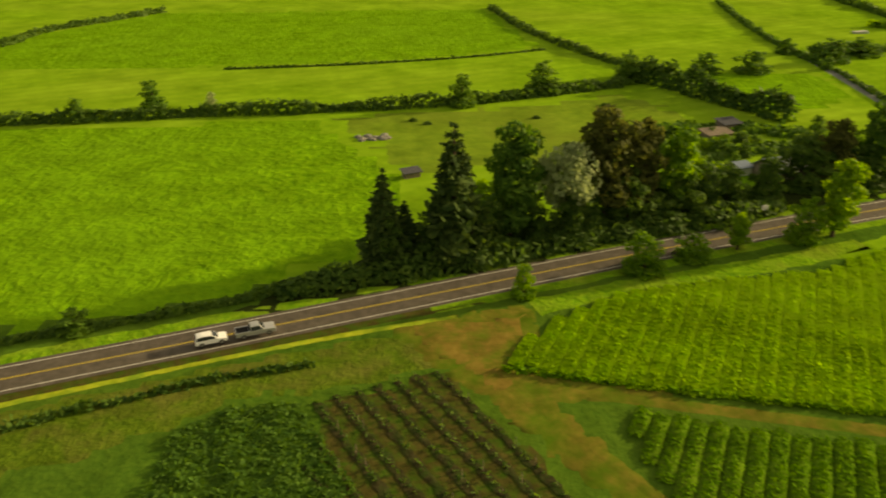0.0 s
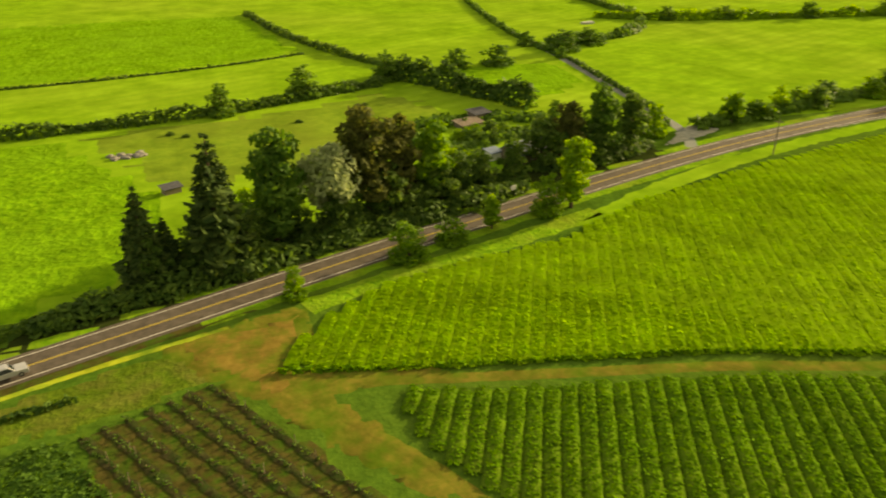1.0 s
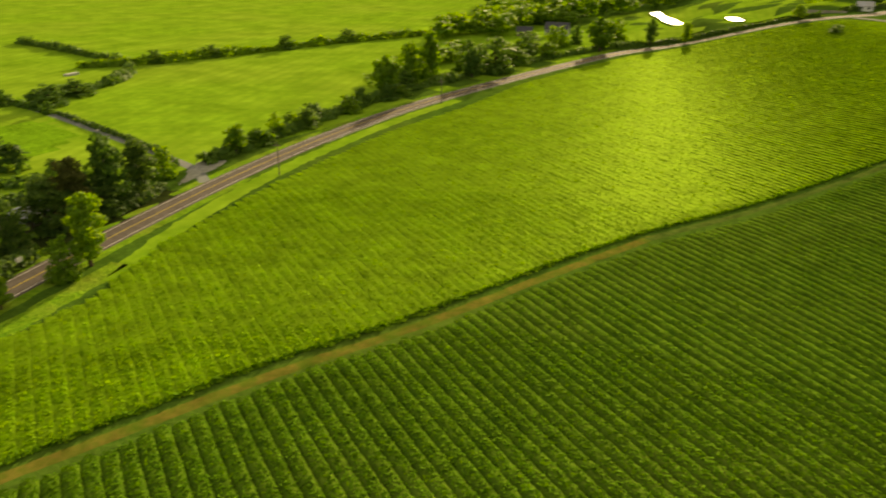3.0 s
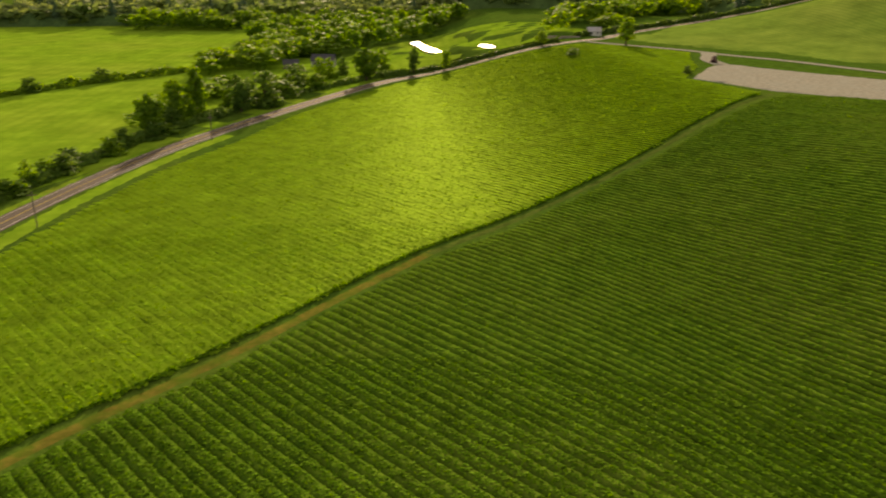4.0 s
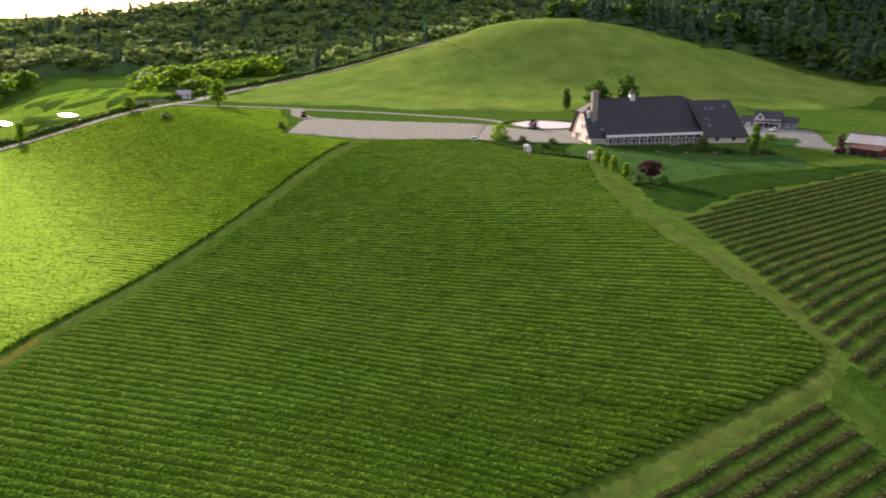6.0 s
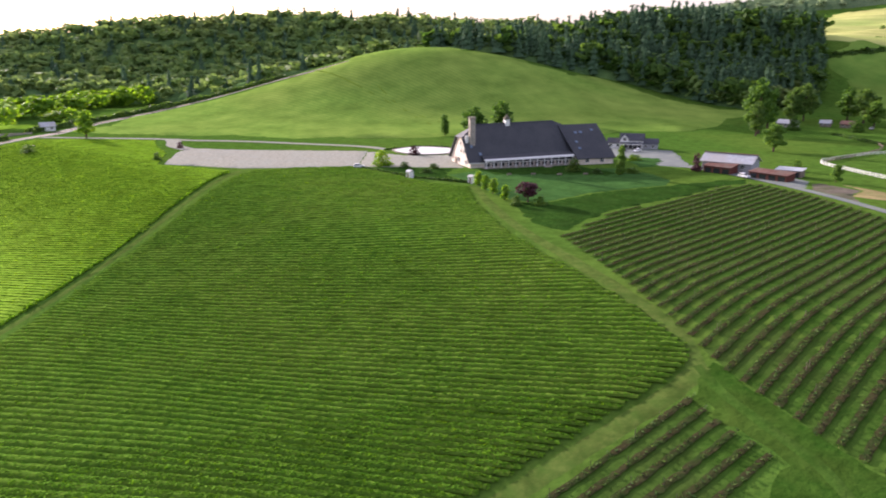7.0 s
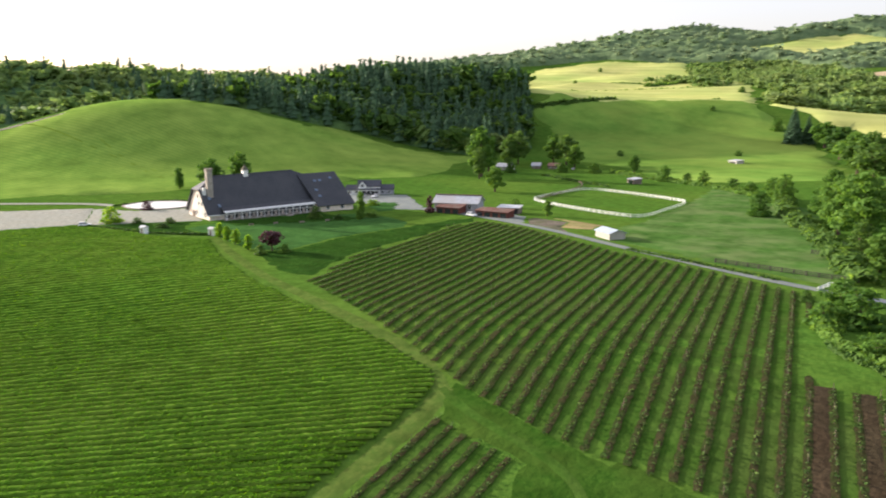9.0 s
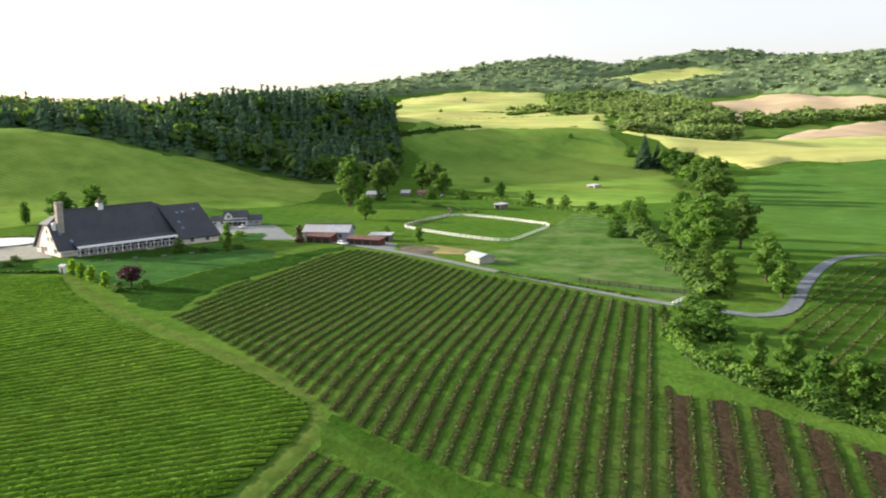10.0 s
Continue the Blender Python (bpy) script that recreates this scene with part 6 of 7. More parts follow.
woods("ridge_wood", ridge[~half], ROUNDS, (17, 27), (11, 16), M["woods"], "broadleaf trees on the ridge, haze in their colour", 24)
canopy("fir_wood_canopy", FIR_WOOD, [], 5.0, 10.0, 9.5, M["canopy"], "dark closed canopy of the fir wood", 26)
canopy("ridge_wood_canopy", RIDGE_WOOD, [], 6.0, 13.0, 12.5, M["canopy"], "closed canopy of the ridge wood", 27)
COPSES = [
    ([(447, 286), (490, 253), (560, 240), (616, 218), (640, 235), (756, 239), (790, 345), (732, 413), (600, 400), (541, 352)], 15, (12, 20), 0.75),
    ([(358, 278), (426, 300), (470, 300), (515, 297), (520, 275), (484, 250), (400, 255)], 12, (9, 17), 0.8),
    ([(235, 206), (294, 217), (335, 219), (350, 232), (300, 232), (235, 212)], 9, (6, 11), 0.6),
    ([(585, 104), (640, 80), (708, 52), (760, 34), (760, 60), (700, 100), (610, 140)], 13, (10, 18), 0.6),
    ([(690, 30), (760, 20), (785, 60), (770, 110), (720, 80)], 13, (12, 20), 0.7),
    ([(640, 575), (700, 440), (780, 290), (720, 300), (660, 400), (600, 520)], 15, (13, 22), 0.7),
    ([(520, 110), (560, 120), (600, 90), (560, 60)], 12, (8, 15), 0.4),
]
for i, (poly, gap, high, density) in enumerate(COPSES):
    woods("copse", fill(poly, gap, 30 + i, density), [lambda s: wood_round(s, 130)] * 4, high, (9, 14), M["leaflight"], "sunlit copse of green broadleaf trees", 40 + i)
BANDS = [
    ([(980, -1385), (760, -1236), (800, -1190), (920, -1260), (1040, -1330)], 17, (10, 18)),
    ([(1170, -1650), (1022, -1790), (828, -1713), (745, -1600), (505, -1250), (455, -1130), (420, -1000), (480, -960), (600, -1090), (760, -1260), (900, -1400), (1010, -1480)], 20, (13, 24)),
    ([(518, -1185), (433, -1192), (330, -1400), (300, -1560), (360, -1550), (400, -1480), (450, -1360)], 18, (13, 24)),
    ([(420, -760), (455, -800), (440, -940), (400, -1020), (372, -980), (390, -860)], 15, (14, 26)),
    ([(300, -1400), (0, -1440), (0, -1520), (280, -1520)], 20, (13, 22)),
]
for i, (poly, gap, high) in enumerate(BANDS):
    woods("tree_belt", fill(poly, gap, 50 + i, 0.9), [lambda s: wood_round(s, 60)] * 4 + [wood_fir], high, (11, 17), M["woods"], "belt of trees between hill fields", 70 + i)
FAR = [(2600, -1000), (1900, -1100), (1560, -1420), (1420, -1640), (1190, -1720), (1040, -1830), (830, -1760), (700, -1870), (400, -1800), (100, -1750), (-300, -1900), (-300, -2700), (1000, -2900), (2200, -2300)]
far = fill(FAR, 37, 80)
open_land = [(1230, -1900), (1000, -2150), (820, -2120), (1000, -1900)], [(560, -2250), (200, -2200), (200, -2320), (540, -2360)]
for poly in open_land:
    far = far[~inside(poly, far[:, 0], far[:, 1])]


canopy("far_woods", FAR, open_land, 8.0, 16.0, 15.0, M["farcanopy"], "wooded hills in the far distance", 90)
edge_trees = far[np.random.RandomState(5).rand(len(far)) < 0.8]
woods("far_trees", edge_trees, [lambda s: wood_round(s, 26)] * 4, (17, 27), (10, 17), M["hazed_farwoods"], "taller trees over the far woods", 91)
for poly in open_land:
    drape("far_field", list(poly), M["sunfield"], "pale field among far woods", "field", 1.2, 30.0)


# ---- the winery ----
def frame_at(x, y, dx, dy, z=None):
    """A pose at (x, y) on the ground whose x axis runs along (dx, dy)."""
    return Matrix.LocRotScale((x, y, float(terrain(x, y)) if z is None else z), Euler((0, 0, math.atan2(dy, dx))), None)


def window(parent, x, y, z, w, h, out=(0, -1), bars=1, name="window"):
    """A framed window with panes on a wall that faces out."""
    ox, oy = out
    tx, ty = -oy, ox
    m = Matrix(((tx, -ox, 0, x), (ty, -oy, 0, y), (0, 0, 1, z), (0, 0, 0, 1)))
    bm = bmesh.new()
    box(bm, -w / 2, w / 2, -0.02, 0.03, 0, h)
    bm.transform(m)
    ob = part(name, bm, M["glassdark"], parent, "dark glazed window")
    bm = bmesh.new()
    for a in ((-w / 2 - 0.1, -w / 2, -0.1, h + 0.1), (w / 2, w / 2 + 0.1, -0.1, h + 0.1), (-w / 2, w / 2, -0.1, 0), (-w / 2, w / 2, h, h + 0.1)):
        box(bm, a[0], a[1], -0.09, 0.0, a[2], a[3])
    for k in range(bars):
        c = -w / 2 + w * (k + 1) / (bars + 1)
        box(bm, c - 0.04, c + 0.04, -0.07, -0.02, 0, h)
    bm.transform(m)
    part("window_frame", bm, M["white"], ob, "white window frame")
    return ob


def winery():
    """Local x runs along the front, y into the house."""
    w = thing("winery", frame_at(281, -114, 0, -1), "long cream winery with a steep slate-grey roof", "building")
    D, R, E = 24.0, 16.4, 2.6
    # drawn with y towards the lawn, and mirrored at the end
    fl = lambda pts: [(x, -y, z) for x, y, z in pts]
    wall = [(0.6, 0.4), (46.5, 0.4), (46.5, D - 0.4), (0.6, D - 0.4)]
    bm = solid([fl([(x, y, -2.5) for x, y in wall]), fl([(x, y, E + 0.3) for x, y in wall])])
    part("wall", bm, M["stucco"], w, "cream stucco walls")
    g = [(0.45, 0.4, E), (0.45, 8.0, 11.0), (0.45, 16.0, 11.0), (0.45, D - 0.4, E)]
    bm = solid([fl(g), fl([(1.1, y, z) for _, y, z in g])])
    part("gable_wall", bm, M["stucco"], w, "cream stucco gable end")
    # main roof: two slopes and a half hip
    e0 = [(-0.6, -0.8, 2.2), (-0.6, 7.9, 11.6), (6.5, 12.0, R), (42.4, 12.0, R + 0.8), (47.0, 12.0, R - 0.9), (47.0, -0.8, 2.2), (-0.6, 16.1, 11.6), (-0.6, 24.8, 2.2), (47.0, 24.8, 2.2)]
    bm = shell(fl(e0), [(0, 1, 2, 3, 4, 5), (1, 6, 2), (6, 7, 8, 4, 3, 2)], 0.35)
    part("roof", bm, M["slate"], w, "steep dark grey shingle roof")
    bm = shell(fl([(6.5, 11.8, R - 0.05), (42.4, 11.8, R + 0.72), (42.4, 12.2, R + 0.72), (6.5, 12.2, R - 0.05)]), [(0, 1, 2, 3)], 0.3)
    part("ridge_cap", bm, M["greyroof"], w)
    bm = boxes((-0.7, 47.0, 0.75, 0.95, 1.9, 2.2))
    part("gutter", bm, M["white"], w, "white eaves gutter")
    # annex with hipped end
    an = [(46.5, -4.0), (63.3, -4.0), (63.3, 22.0), (46.5, 22.0)]
    bm = solid([fl([(x, y, -3.0) for x, y in an]), fl([(x, y, 3.0) for x, y in an])])
    part("annex_wall", bm, M["stucco"], w, "cream stucco annex walls")
    e1 = [(46.0, -4.9, 2.6), (64.2, -4.9, 2.6), (62.6, 10.5, 15.7), (44.0, 10.5, 15.5), (64.2, 22.8, 2.6), (46.0, 22.8, 2.6)]
    bm = shell(fl(e1), [(0, 1, 2, 3), (1, 4, 2), (4, 5, 3, 2)], 0.35)
    part("annex_roof", bm, M["slate"], w, "dark grey hipped annex roof")
    for sx, sy in ((50.5, 6.6), (53.0, 6.7), (58.6, 7.6), (49.0, 2.4), (49.2, -0.4)):
        z = 2.65 + (sy + 4.9) / 15.4 * 13.0
        bm = bmesh.new()
        box(bm, -0.6, 0.6, -0.6, 0.6, -0.1, 0.2)
        bm.transform(Matrix.Translation((sx, -sy, z)) @ Matrix.Rotation(-math.atan2(13.0, 15.4), 4, "X"))
        part("skylight", bm, M["blueroof"], w, "blue-grey roof skylight")
    for sx, sy in ((5.5, 2.0), (2.5, 4.6)):
        z = 2.25 + (sy + 0.8) / 12.8 * 14.2
        bm = bmesh.new()
        box(bm, -0.5, 0.5, -0.7, 0.7, -0.1, 0.24)
        bm.transform(Matrix.Translation((sx, -sy, z)) @ Matrix.Rotation(-math.atan2(14.2, 12.8), 4, "X"))
        part("skylight", bm, M["blueroof"], w, "small roof skylight")
    # veranda
    bm = shell(fl([(5.6, -2.3, 3.47), (45.3, -2.3, 4.17), (45.3, 1.2, 5.2), (5.6, 1.2, 4.5)]), [(0, 1, 2, 3)], 0.22)
    part("veranda_slope", bm, M["slate"], w, "dark shingle slope above the veranda")
    bm = shell(fl([(5.6, -3.2, 3.2), (45.3, -3.2, 3.9), (45.3, -2.3, 4.17), (5.6, -2.3, 3.47)]), [(0, 1, 2, 3)], 0.24)
    ver = part("veranda_roof", bm, M["white"], w, "white veranda edge along the front")
    bm = shell([(5.6, 3.3, 2.85), (45.3, 3.3, 3.55), (45.3, 3.3, 3.95), (5.6, 3.3, 3.25)], [(0, 1, 2, 3)], 0.2)
    part("fascia", bm, M["white"], ver, "white fascia board")
    bm = boxes((5.4, 45.8, -0.2, 3.8, -2.2, 0.2))
    part("terrace", bm, M["stone"], w, "stone terrace under the veranda")
    for i in range(13):
        x = 6.4 + i * 3.2
        bm = solid([[(x + a * 0.16, 2.9 + b * 0.16, z) for a, b in ((-1, -1), (1, -1), (1, 1), (-1, 1))] for z in (0.1, 3.05 + i * 0.055)])
        part("column", bm, M["white"], w, "white veranda post")
        if i < 12:
            window(w, x + 1.6, -0.34, 0.35, 2.2, 2.2, (0, 1), 1, "glazed_door")
    for x, z, k in ((0, 5.2, 7.5), (0, 5.2, 11.0), (0, 1.2, 5.0), (0, 1.2, 14.0), (0, 8.0, 12.0)):
        window(w, 0.42, -k, z, 1.3, 1.7, (-1, 0), 1)
    bm = boxes((0.3, 0.48, -18.6, -16.4, 0.0, 2.6))
    part("door", bm, M["timber"], w, "dark timber gable door")
    for x in (51, 58):
        window(w, x, 4.05, 0.9, 1.5, 1.4, (0, 1), 1)
    # stone chimney and cupola
    bm = solid([[(x, -y, z) for x, y in ((2.2, 5.0), (4.4, 5.0), (4.4, 7.2), (2.2, 7.2))] for z in (5.0, 19.2)])
    ch = part("chimney", bm, M["stone"], w, "broad stone chimney")
    bm = boxes((2.0, 4.6, -7.4, -4.8, 19.1, 19.5), (2.05, 4.55, -7.35, -4.85, 19.9, 20.1), (2.2, 2.5, -7.2, -6.9, 19.5, 19.9), (4.1, 4.4, -5.3, -5.0, 19.5, 19.9), (4.1, 4.4, -7.2, -6.9, 19.5, 19.9), (2.2, 2.5, -5.3, -5.0, 19.5, 19.9))
    part("chimney_cap", bm, M["stone"], ch, "capped stone chimney top")
    bm = boxes((0.6, 1.8, -7.0, -6.0, 9.5, 12.5))
    part("vent_stack", bm, M["white"], w, "white vent beside the chimney")
    bm = solid([[(21.0 + a, -12 + b, z) for a, b in ((-1.0, -1.0), (1.0, -1.0), (1.0, 1.0), (-1.0, 1.0))] for z in (R - 1.0, R + 2.0)])
    cu = part("cupola", bm, M["white"], w, "white louvred roof cupola")
    bm = solid([[(21.0 + a * s, -12 + b * s, z) for a, b in ((-1, -1), (1, -1), (1, 1), (-1, 1))] for s, z in ((1.35, R + 1.95), (1.15, R + 2.35), (0.5, R + 3.1), (0.05, R + 4.3))])
    part("cupola_roof", bm, M["brass"], cu, "small pointed copper cupola roof")
    for me in {o.data for o in w.children_recursive}:
        me.transform(Matrix.Diagonal((1, -1, 1, 1)))
        me.flip_normals()
    return w


winery()
steps = thing("garden_steps", frame_at(277.0, -146, -1, 0), "stone garden steps down to the lawn", "steps")
for i in range(9):
    part("step", boxes((i * 1.1, i * 1.1 + 1.15, -1.6, 1.6, -1.2, 0.45 - i * 0.08), bevel=0.03), M["stone"], steps)
for x, y in ((258, -122), (256, -131), (252, -140), (250, -150)):
    bench = thing("garden_bench", frame_at(x, y, -0.234, -0.972), "weathered garden bench on the lawn", "bench", "benches on the lawn")
    part("seat", boxes((-0.9, 0.9, -0.25, 0.25, 0.42, 0.48)), M["timber"], bench)
    part("backrest", boxes((-0.9, 0.9, 0.22, 0.28, 0.48, 0.95)), M["timber"], bench)
    for s in (-0.75, 0.75):
        part("leg", boxes((s - 0.06, s + 0.06, -0.22, 0.25, -0.2, 0.42)), M["timber"], bench)


def basin(name, poly, label, lift, rim=0.5, dry="stone", bed="water"):
    c = np.mean(poly, 0)
    p = along(list(poly) + [poly[0]], 2.0)[:-1]
    top = float(np.max(terrain(p[:, 0], p[:, 1]))) + lift
    ob = thing(name, pose(c[0], c[1], top), label, "pond")
    q = p - c
    n = len(q)
    me = mesh("water", np.column_stack([q, np.zeros(n)]), [list(range(n))], M[bed])
    part("surface", me, M[bed], ob, "pale bright surface")
    out = q * (1 + rim / np.hypot(q[:, 0], q[:, 1]))[:, None]
    v = np.vstack([np.column_stack([q, np.full(n, -0.3)]), np.column_stack([q, np.full(n, 0.18)]), np.column_stack([out, np.full(n, 0.18)]), np.column_stack([out, np.full(n, -5.0)])])
    f = [[k * n + i, k * n + (i + 1) % n, (k + 1) * n + (i + 1) % n, (k + 1) * n + i] for k in range(3) for i in range(n)]
    part("rim", mesh("rim", v, f, M[dry]), M[dry], ob, "low edge around the water")
    return ob


basin("garden_basin", [(351, -100), (358, -108), (360, -117), (350, -129), (338, -128), (328, -121), (328, -108), (338, -100)], "curved pale garden basin beside the winery", 0.25, 0.5, "stone", "white_surface")
# both ponds carry the sky's glare as a white surface colour
basin("pond", [(572.5, 230.0), (582.1, 226.0), (556.5, 212.4), (530.9, 191.6), (514.9, 180.4), (506.1, 183.6), (519.7, 198.0), (544.5, 210.8), (556.5, 222.0)], "long farm pond with white glare in its colour", 0.3, 1.0, "bank", "white_surface")
basin("pond", [(513.7, 153.8), (518.5, 149.0), (508.9, 141.0), (496.1, 136.2), (490.5, 141.0), (499.3, 149.0)], "small round pond with white glare in its colour", 0.3, 1.0, "bank", "white_surface")


# ---- houses, barns and sheds ----
def gable_house(name, x, y, dx, dy, L, D, wall_h, roof_h, wall, roof, label, category="house", group="", windows=0, door=True, over=0.5):
    """Gabled building; local x along the ridge, centre of the ground plan at (x, y)."""
    h = thing(name, frame_at(x, y, dx, dy), label, category, group)
    a, b = L / 2, D / 2
    pent = [(-b, -1.0), (b, -1.0), (b, wall_h), (0, wall_h + roof_h), (-b, wall_h)]
    part("wall", solid([[(-a, py, pz) for py, pz in pent], [(a, py, pz) for py, pz in pent]]), M[wall], h)
    k = roof_h / b
    e = [(-a - over, -b - over, wall_h - k * over + 0.06), (a + over, -b - over, wall_h - k * over + 0.06), (a + over, 0, wall_h + roof_h + 0.06), (-a - over, 0, wall_h + roof_h + 0.06), (a + over, b + over, wall_h - k * over + 0.06), (-a - over, b + over, wall_h - k * over + 0.06)]
    part("roof", shell(e, [(0, 1, 2, 3), (3, 2, 4, 5)], 0.18), M[roof], h)
    for s in (-1, 1):
        for i in range(windows):
            wx = -a + L * (i + 0.5) / windows
            window(h, wx, s * (b + 0.02), wall_h * 0.38, min(1.3, L / windows * 0.5), wall_h * 0.4, (0, s))
    if door:
        part("door", boxes((-a - 0.06, -a + 0.02, -min(1.2, b * 0.5), min(1.2, b * 0.5), -0.1, min(2.4, wall_h * 0.85))), M["timber"], h, "dark timber door")
    return h


def shed_roofed(name, x, y, dx, dy, L, D, front, back, wall, roof, label, group="", openings=0):
    """Lean-to building: local y rises from front to back."""
    h = thing(name, frame_at(x, y, dx, dy), label, "shed", group)
    a, b = L / 2, D / 2
    side = [(-b, -1.0), (b, -1.0), (b, back), (-b, front)]
    part("wall", solid([[(-a, py, pz) for py, pz in side], [(a, py, pz) for py, pz in side]]), M[wall], h)
    o = 0.45
    e = [(-a - o, -b - o, front + 0.05), (a + o, -b - o, front + 0.05), (a + o, b + o, back + 0.12), (-a - o, b + o, back + 0.12)]
    part("roof", shell(e, [(0, 1, 2, 3)], 0.14), M[roof], h)
    for i in range(openings):
        c = -a + L * (i + 0.5) / openings
        w = L / openings * 0.36
        # the wall is solid: a dark panel shows the bay's inner shade
        part("opening", boxes((c - w, c + w, -b - 0.04, -b + 0.05, 0.0, front * 0.78)), M["glassdark"], h, "dark panel for the shade of an open bay")
    return h


house = gable_house("farm_house", 324, -215, -0.6, -0.8, 11, 8, 4.4, 2.8, "white", "greyroof", "white two-storey house with dark grey roofs", windows=4)
for side, y0, width, high in ((-1, -8.2, 7.0, 2.7), (1, 8.6, 7.5, 2.9)):  # low wings at both ends
    wing = [(-3.2, -1.0), (3.2, -1.0), (3.2, high), (0, high + 2.0), (-3.2, high)]
    part("wing_wall", solid([[(y0 - width / 2, py, pz) for py, pz in wing], [(y0 + width / 2, py, pz) for py, pz in wing]]), M["white" if side < 0 else "greywall"], house)
    e = [(y0 - width / 2 - 0.4, -3.7, high - 0.28), (y0 + width / 2 + 0.4, -3.7, high - 0.28), (y0 + width / 2 + 0.4, 0, high + 2.08), (y0 - width / 2 - 0.4, 0, high + 2.08), (y0 + width / 2 + 0.4, 3.7, high - 0.28), (y0 - width / 2 - 0.4, 3.7, high - 0.28)]
    part("wing_roof", shell(e, [(0, 1, 2, 3), (3, 2, 4, 5)], 0.18), M["greyroof"], house)
    for k in (-1.7, 1.7):
        window(house, y0 + k, -3.22, 0.8, 1.2, 1.2, (0, -1))
gable = [(-1.9, 3.2), (1.9, 3.2), (1.9, 5.0), (0, 6.9), (-1.9, 5.0)]
part("dormer_wall", solid([[(-3.2 + gx0, -4.5, gz) for gx0, gz in gable], [(-3.2 + gx0, -0.6, gz) for gx0, gz in gable]]), M["white"], house, "white gabled dormer")
part("dormer_roof", shell([(-5.5, -4.9, 4.75), (-5.5, -0.4, 4.75), (-3.2, -0.4, 7.1), (-3.2, -4.9, 7.1), (-0.9, -0.4, 4.75), (-0.9, -4.9, 4.75)], [(0, 1, 2, 3), (3, 2, 4, 5)], 0.16), M["greyroof"], house)
window(house, -3.2, -4.52, 4.0, 1.3, 1.3, (0, -1))
part("porch_roof", shell([(-5.6, -6.8, 2.5), (5.6, -6.8, 2.5), (5.6, -4.0, 3.2), (-5.6, -4.0, 3.2)], [(0, 1, 2, 3)], 0.16), M["greyroof"], house, "grey porch roof")
part("porch_fascia", boxes((-5.6, 5.6, -6.9, -6.82, 2.3, 2.55)), M["white"], house, "white porch fascia")
part("porch_floor", boxes((-5.6, 5.6, -6.8, -4.0, -1.0, 0.15)), M["timber"], house)
for k in range(6):
    part("porch_post", boxes((-5.4 + k * 2.16 - 0.09, -5.4 + k * 2.16 + 0.09, -6.75, -6.57, 0.15, 2.4)), M["white"], house, "white porch post")
# flat dark panel in place of the porch's inner shade
part("porch_shade", boxes((-4.8, 4.8, -4.06, -4.02, 0.2, 2.2)), M["glassdark"], house, "dark panel for the shade in the porch")

barn = gable_house("barn", 244.5, -211, -0.82, -0.57, 19, 11, 4.0, 2.6, "greywall", "tin", "long white barn with a grey metal roof", "barn", windows=3, over=0.8)
ridge_cap = part("ridge_cap", boxes((-10.4, 10.4, -0.5, 0.5, 6.6, 6.82)), M["rust"], barn, "rusty orange ridge strip")
shed_roofed("lean_to", 240.5, -203.5, -0.8, -0.35, 11, 6, 2.4, 3.4, "redwall", "rust", "low shed with a rusty red roof", openings=3)
shed_roofed("stable", 220, -210, -0.88, -0.28, 15, 5.5, 2.4, 3.1, "redwall", "rust", "long low stable block with a rusty roof", openings=4)
shed_roofed("carport", 224, -222, -0.82, -0.57, 9, 6, 2.6, 3.0, "timber", "tin", "open carport with a metal roof", openings=2)
gable_house("field_shed", 156.5, -206.5, -0.95, 0.3, 9.0, 6.0, 2.3, 1.0, "cream", "paletin", "cream field shed with a pale blue metal roof", "shed", over=0.5)
shed_roofed("field_shelter", 273, -363, -0.7, 0.3, 8, 5, 2.6, 3.2, "timber", "tin", "small grey field shelter with dark opening", "field shelters", 1)
shed_roofed("field_shelter", 305, -517, -0.7, 0.3, 10, 6, 2.8, 3.4, "cream", "tin", "small pale field shelter on the slope", "field shelters", 1)
gable_house("farm_cottage", 388, -366, -0.8, -0.4, 11, 7, 2.6, 2.0, "cream", "tin", "pale farm cottage at the wood edge", windows=3)
gable_house("farm_cottage", 372, -398, -0.8, -0.4, 8, 6, 2.4, 1.8, "timber", "rust", "brown farm building at the wood edge", windows=2)
gable_house("farm_cottage", 382, -390, -0.7, -0.5, 6, 5, 2.4, 1.8, "timber", "tin", "small weathered farm building at the wood edge", windows=2)
gable_house("roadside_house", 74, 158, 0.95, 0.3, 9, 6.5, 2.8, 2.2, "timber", "blueroof", "house with a blue-grey roof among trees", windows=3)
shed_roofed("garden_shed", 67, 160.5, 0.95, 0.3, 3, 2.6, 2.0, 2.4, "white", "blueroof", "small white shed beside the house")
shed_roofed("old_shed", 70, 188, 0.9, 0.3, 7, 4, 1.0, 1.5, "timber", "timber", "collapsed weathered timber shed")
shed_roofed("old_shed", 75, 194, 0.9, 0.3, 5, 4, 2.0, 2.5, "timber", "greyroof", "small shed with a dark grey roof")
shed_roofed("low_shelter", -7, 160, 0.9, 0.4, 3.6, 2.2, 1.2, 1.5, "timber", "greyroof", "low grey field shelter beside the grove")
gable_house("country_house", 436, 231, 0.3, -0.95, 14, 9, 4, 3.5, "greywall", "greyroof", "grey country house among trees", windows=3)
gable_house("country_house", 420, 245, 0.5, -0.85, 9, 7, 3, 2.4, "timber", "greyroof", "brown outbuilding among trees", windows=2)
gable_house("gate_lodge", 512, 76, 0.3, -0.95, 8, 6, 3, 2.2, "white", "tin", "small white lodge by the junction", windows=2)
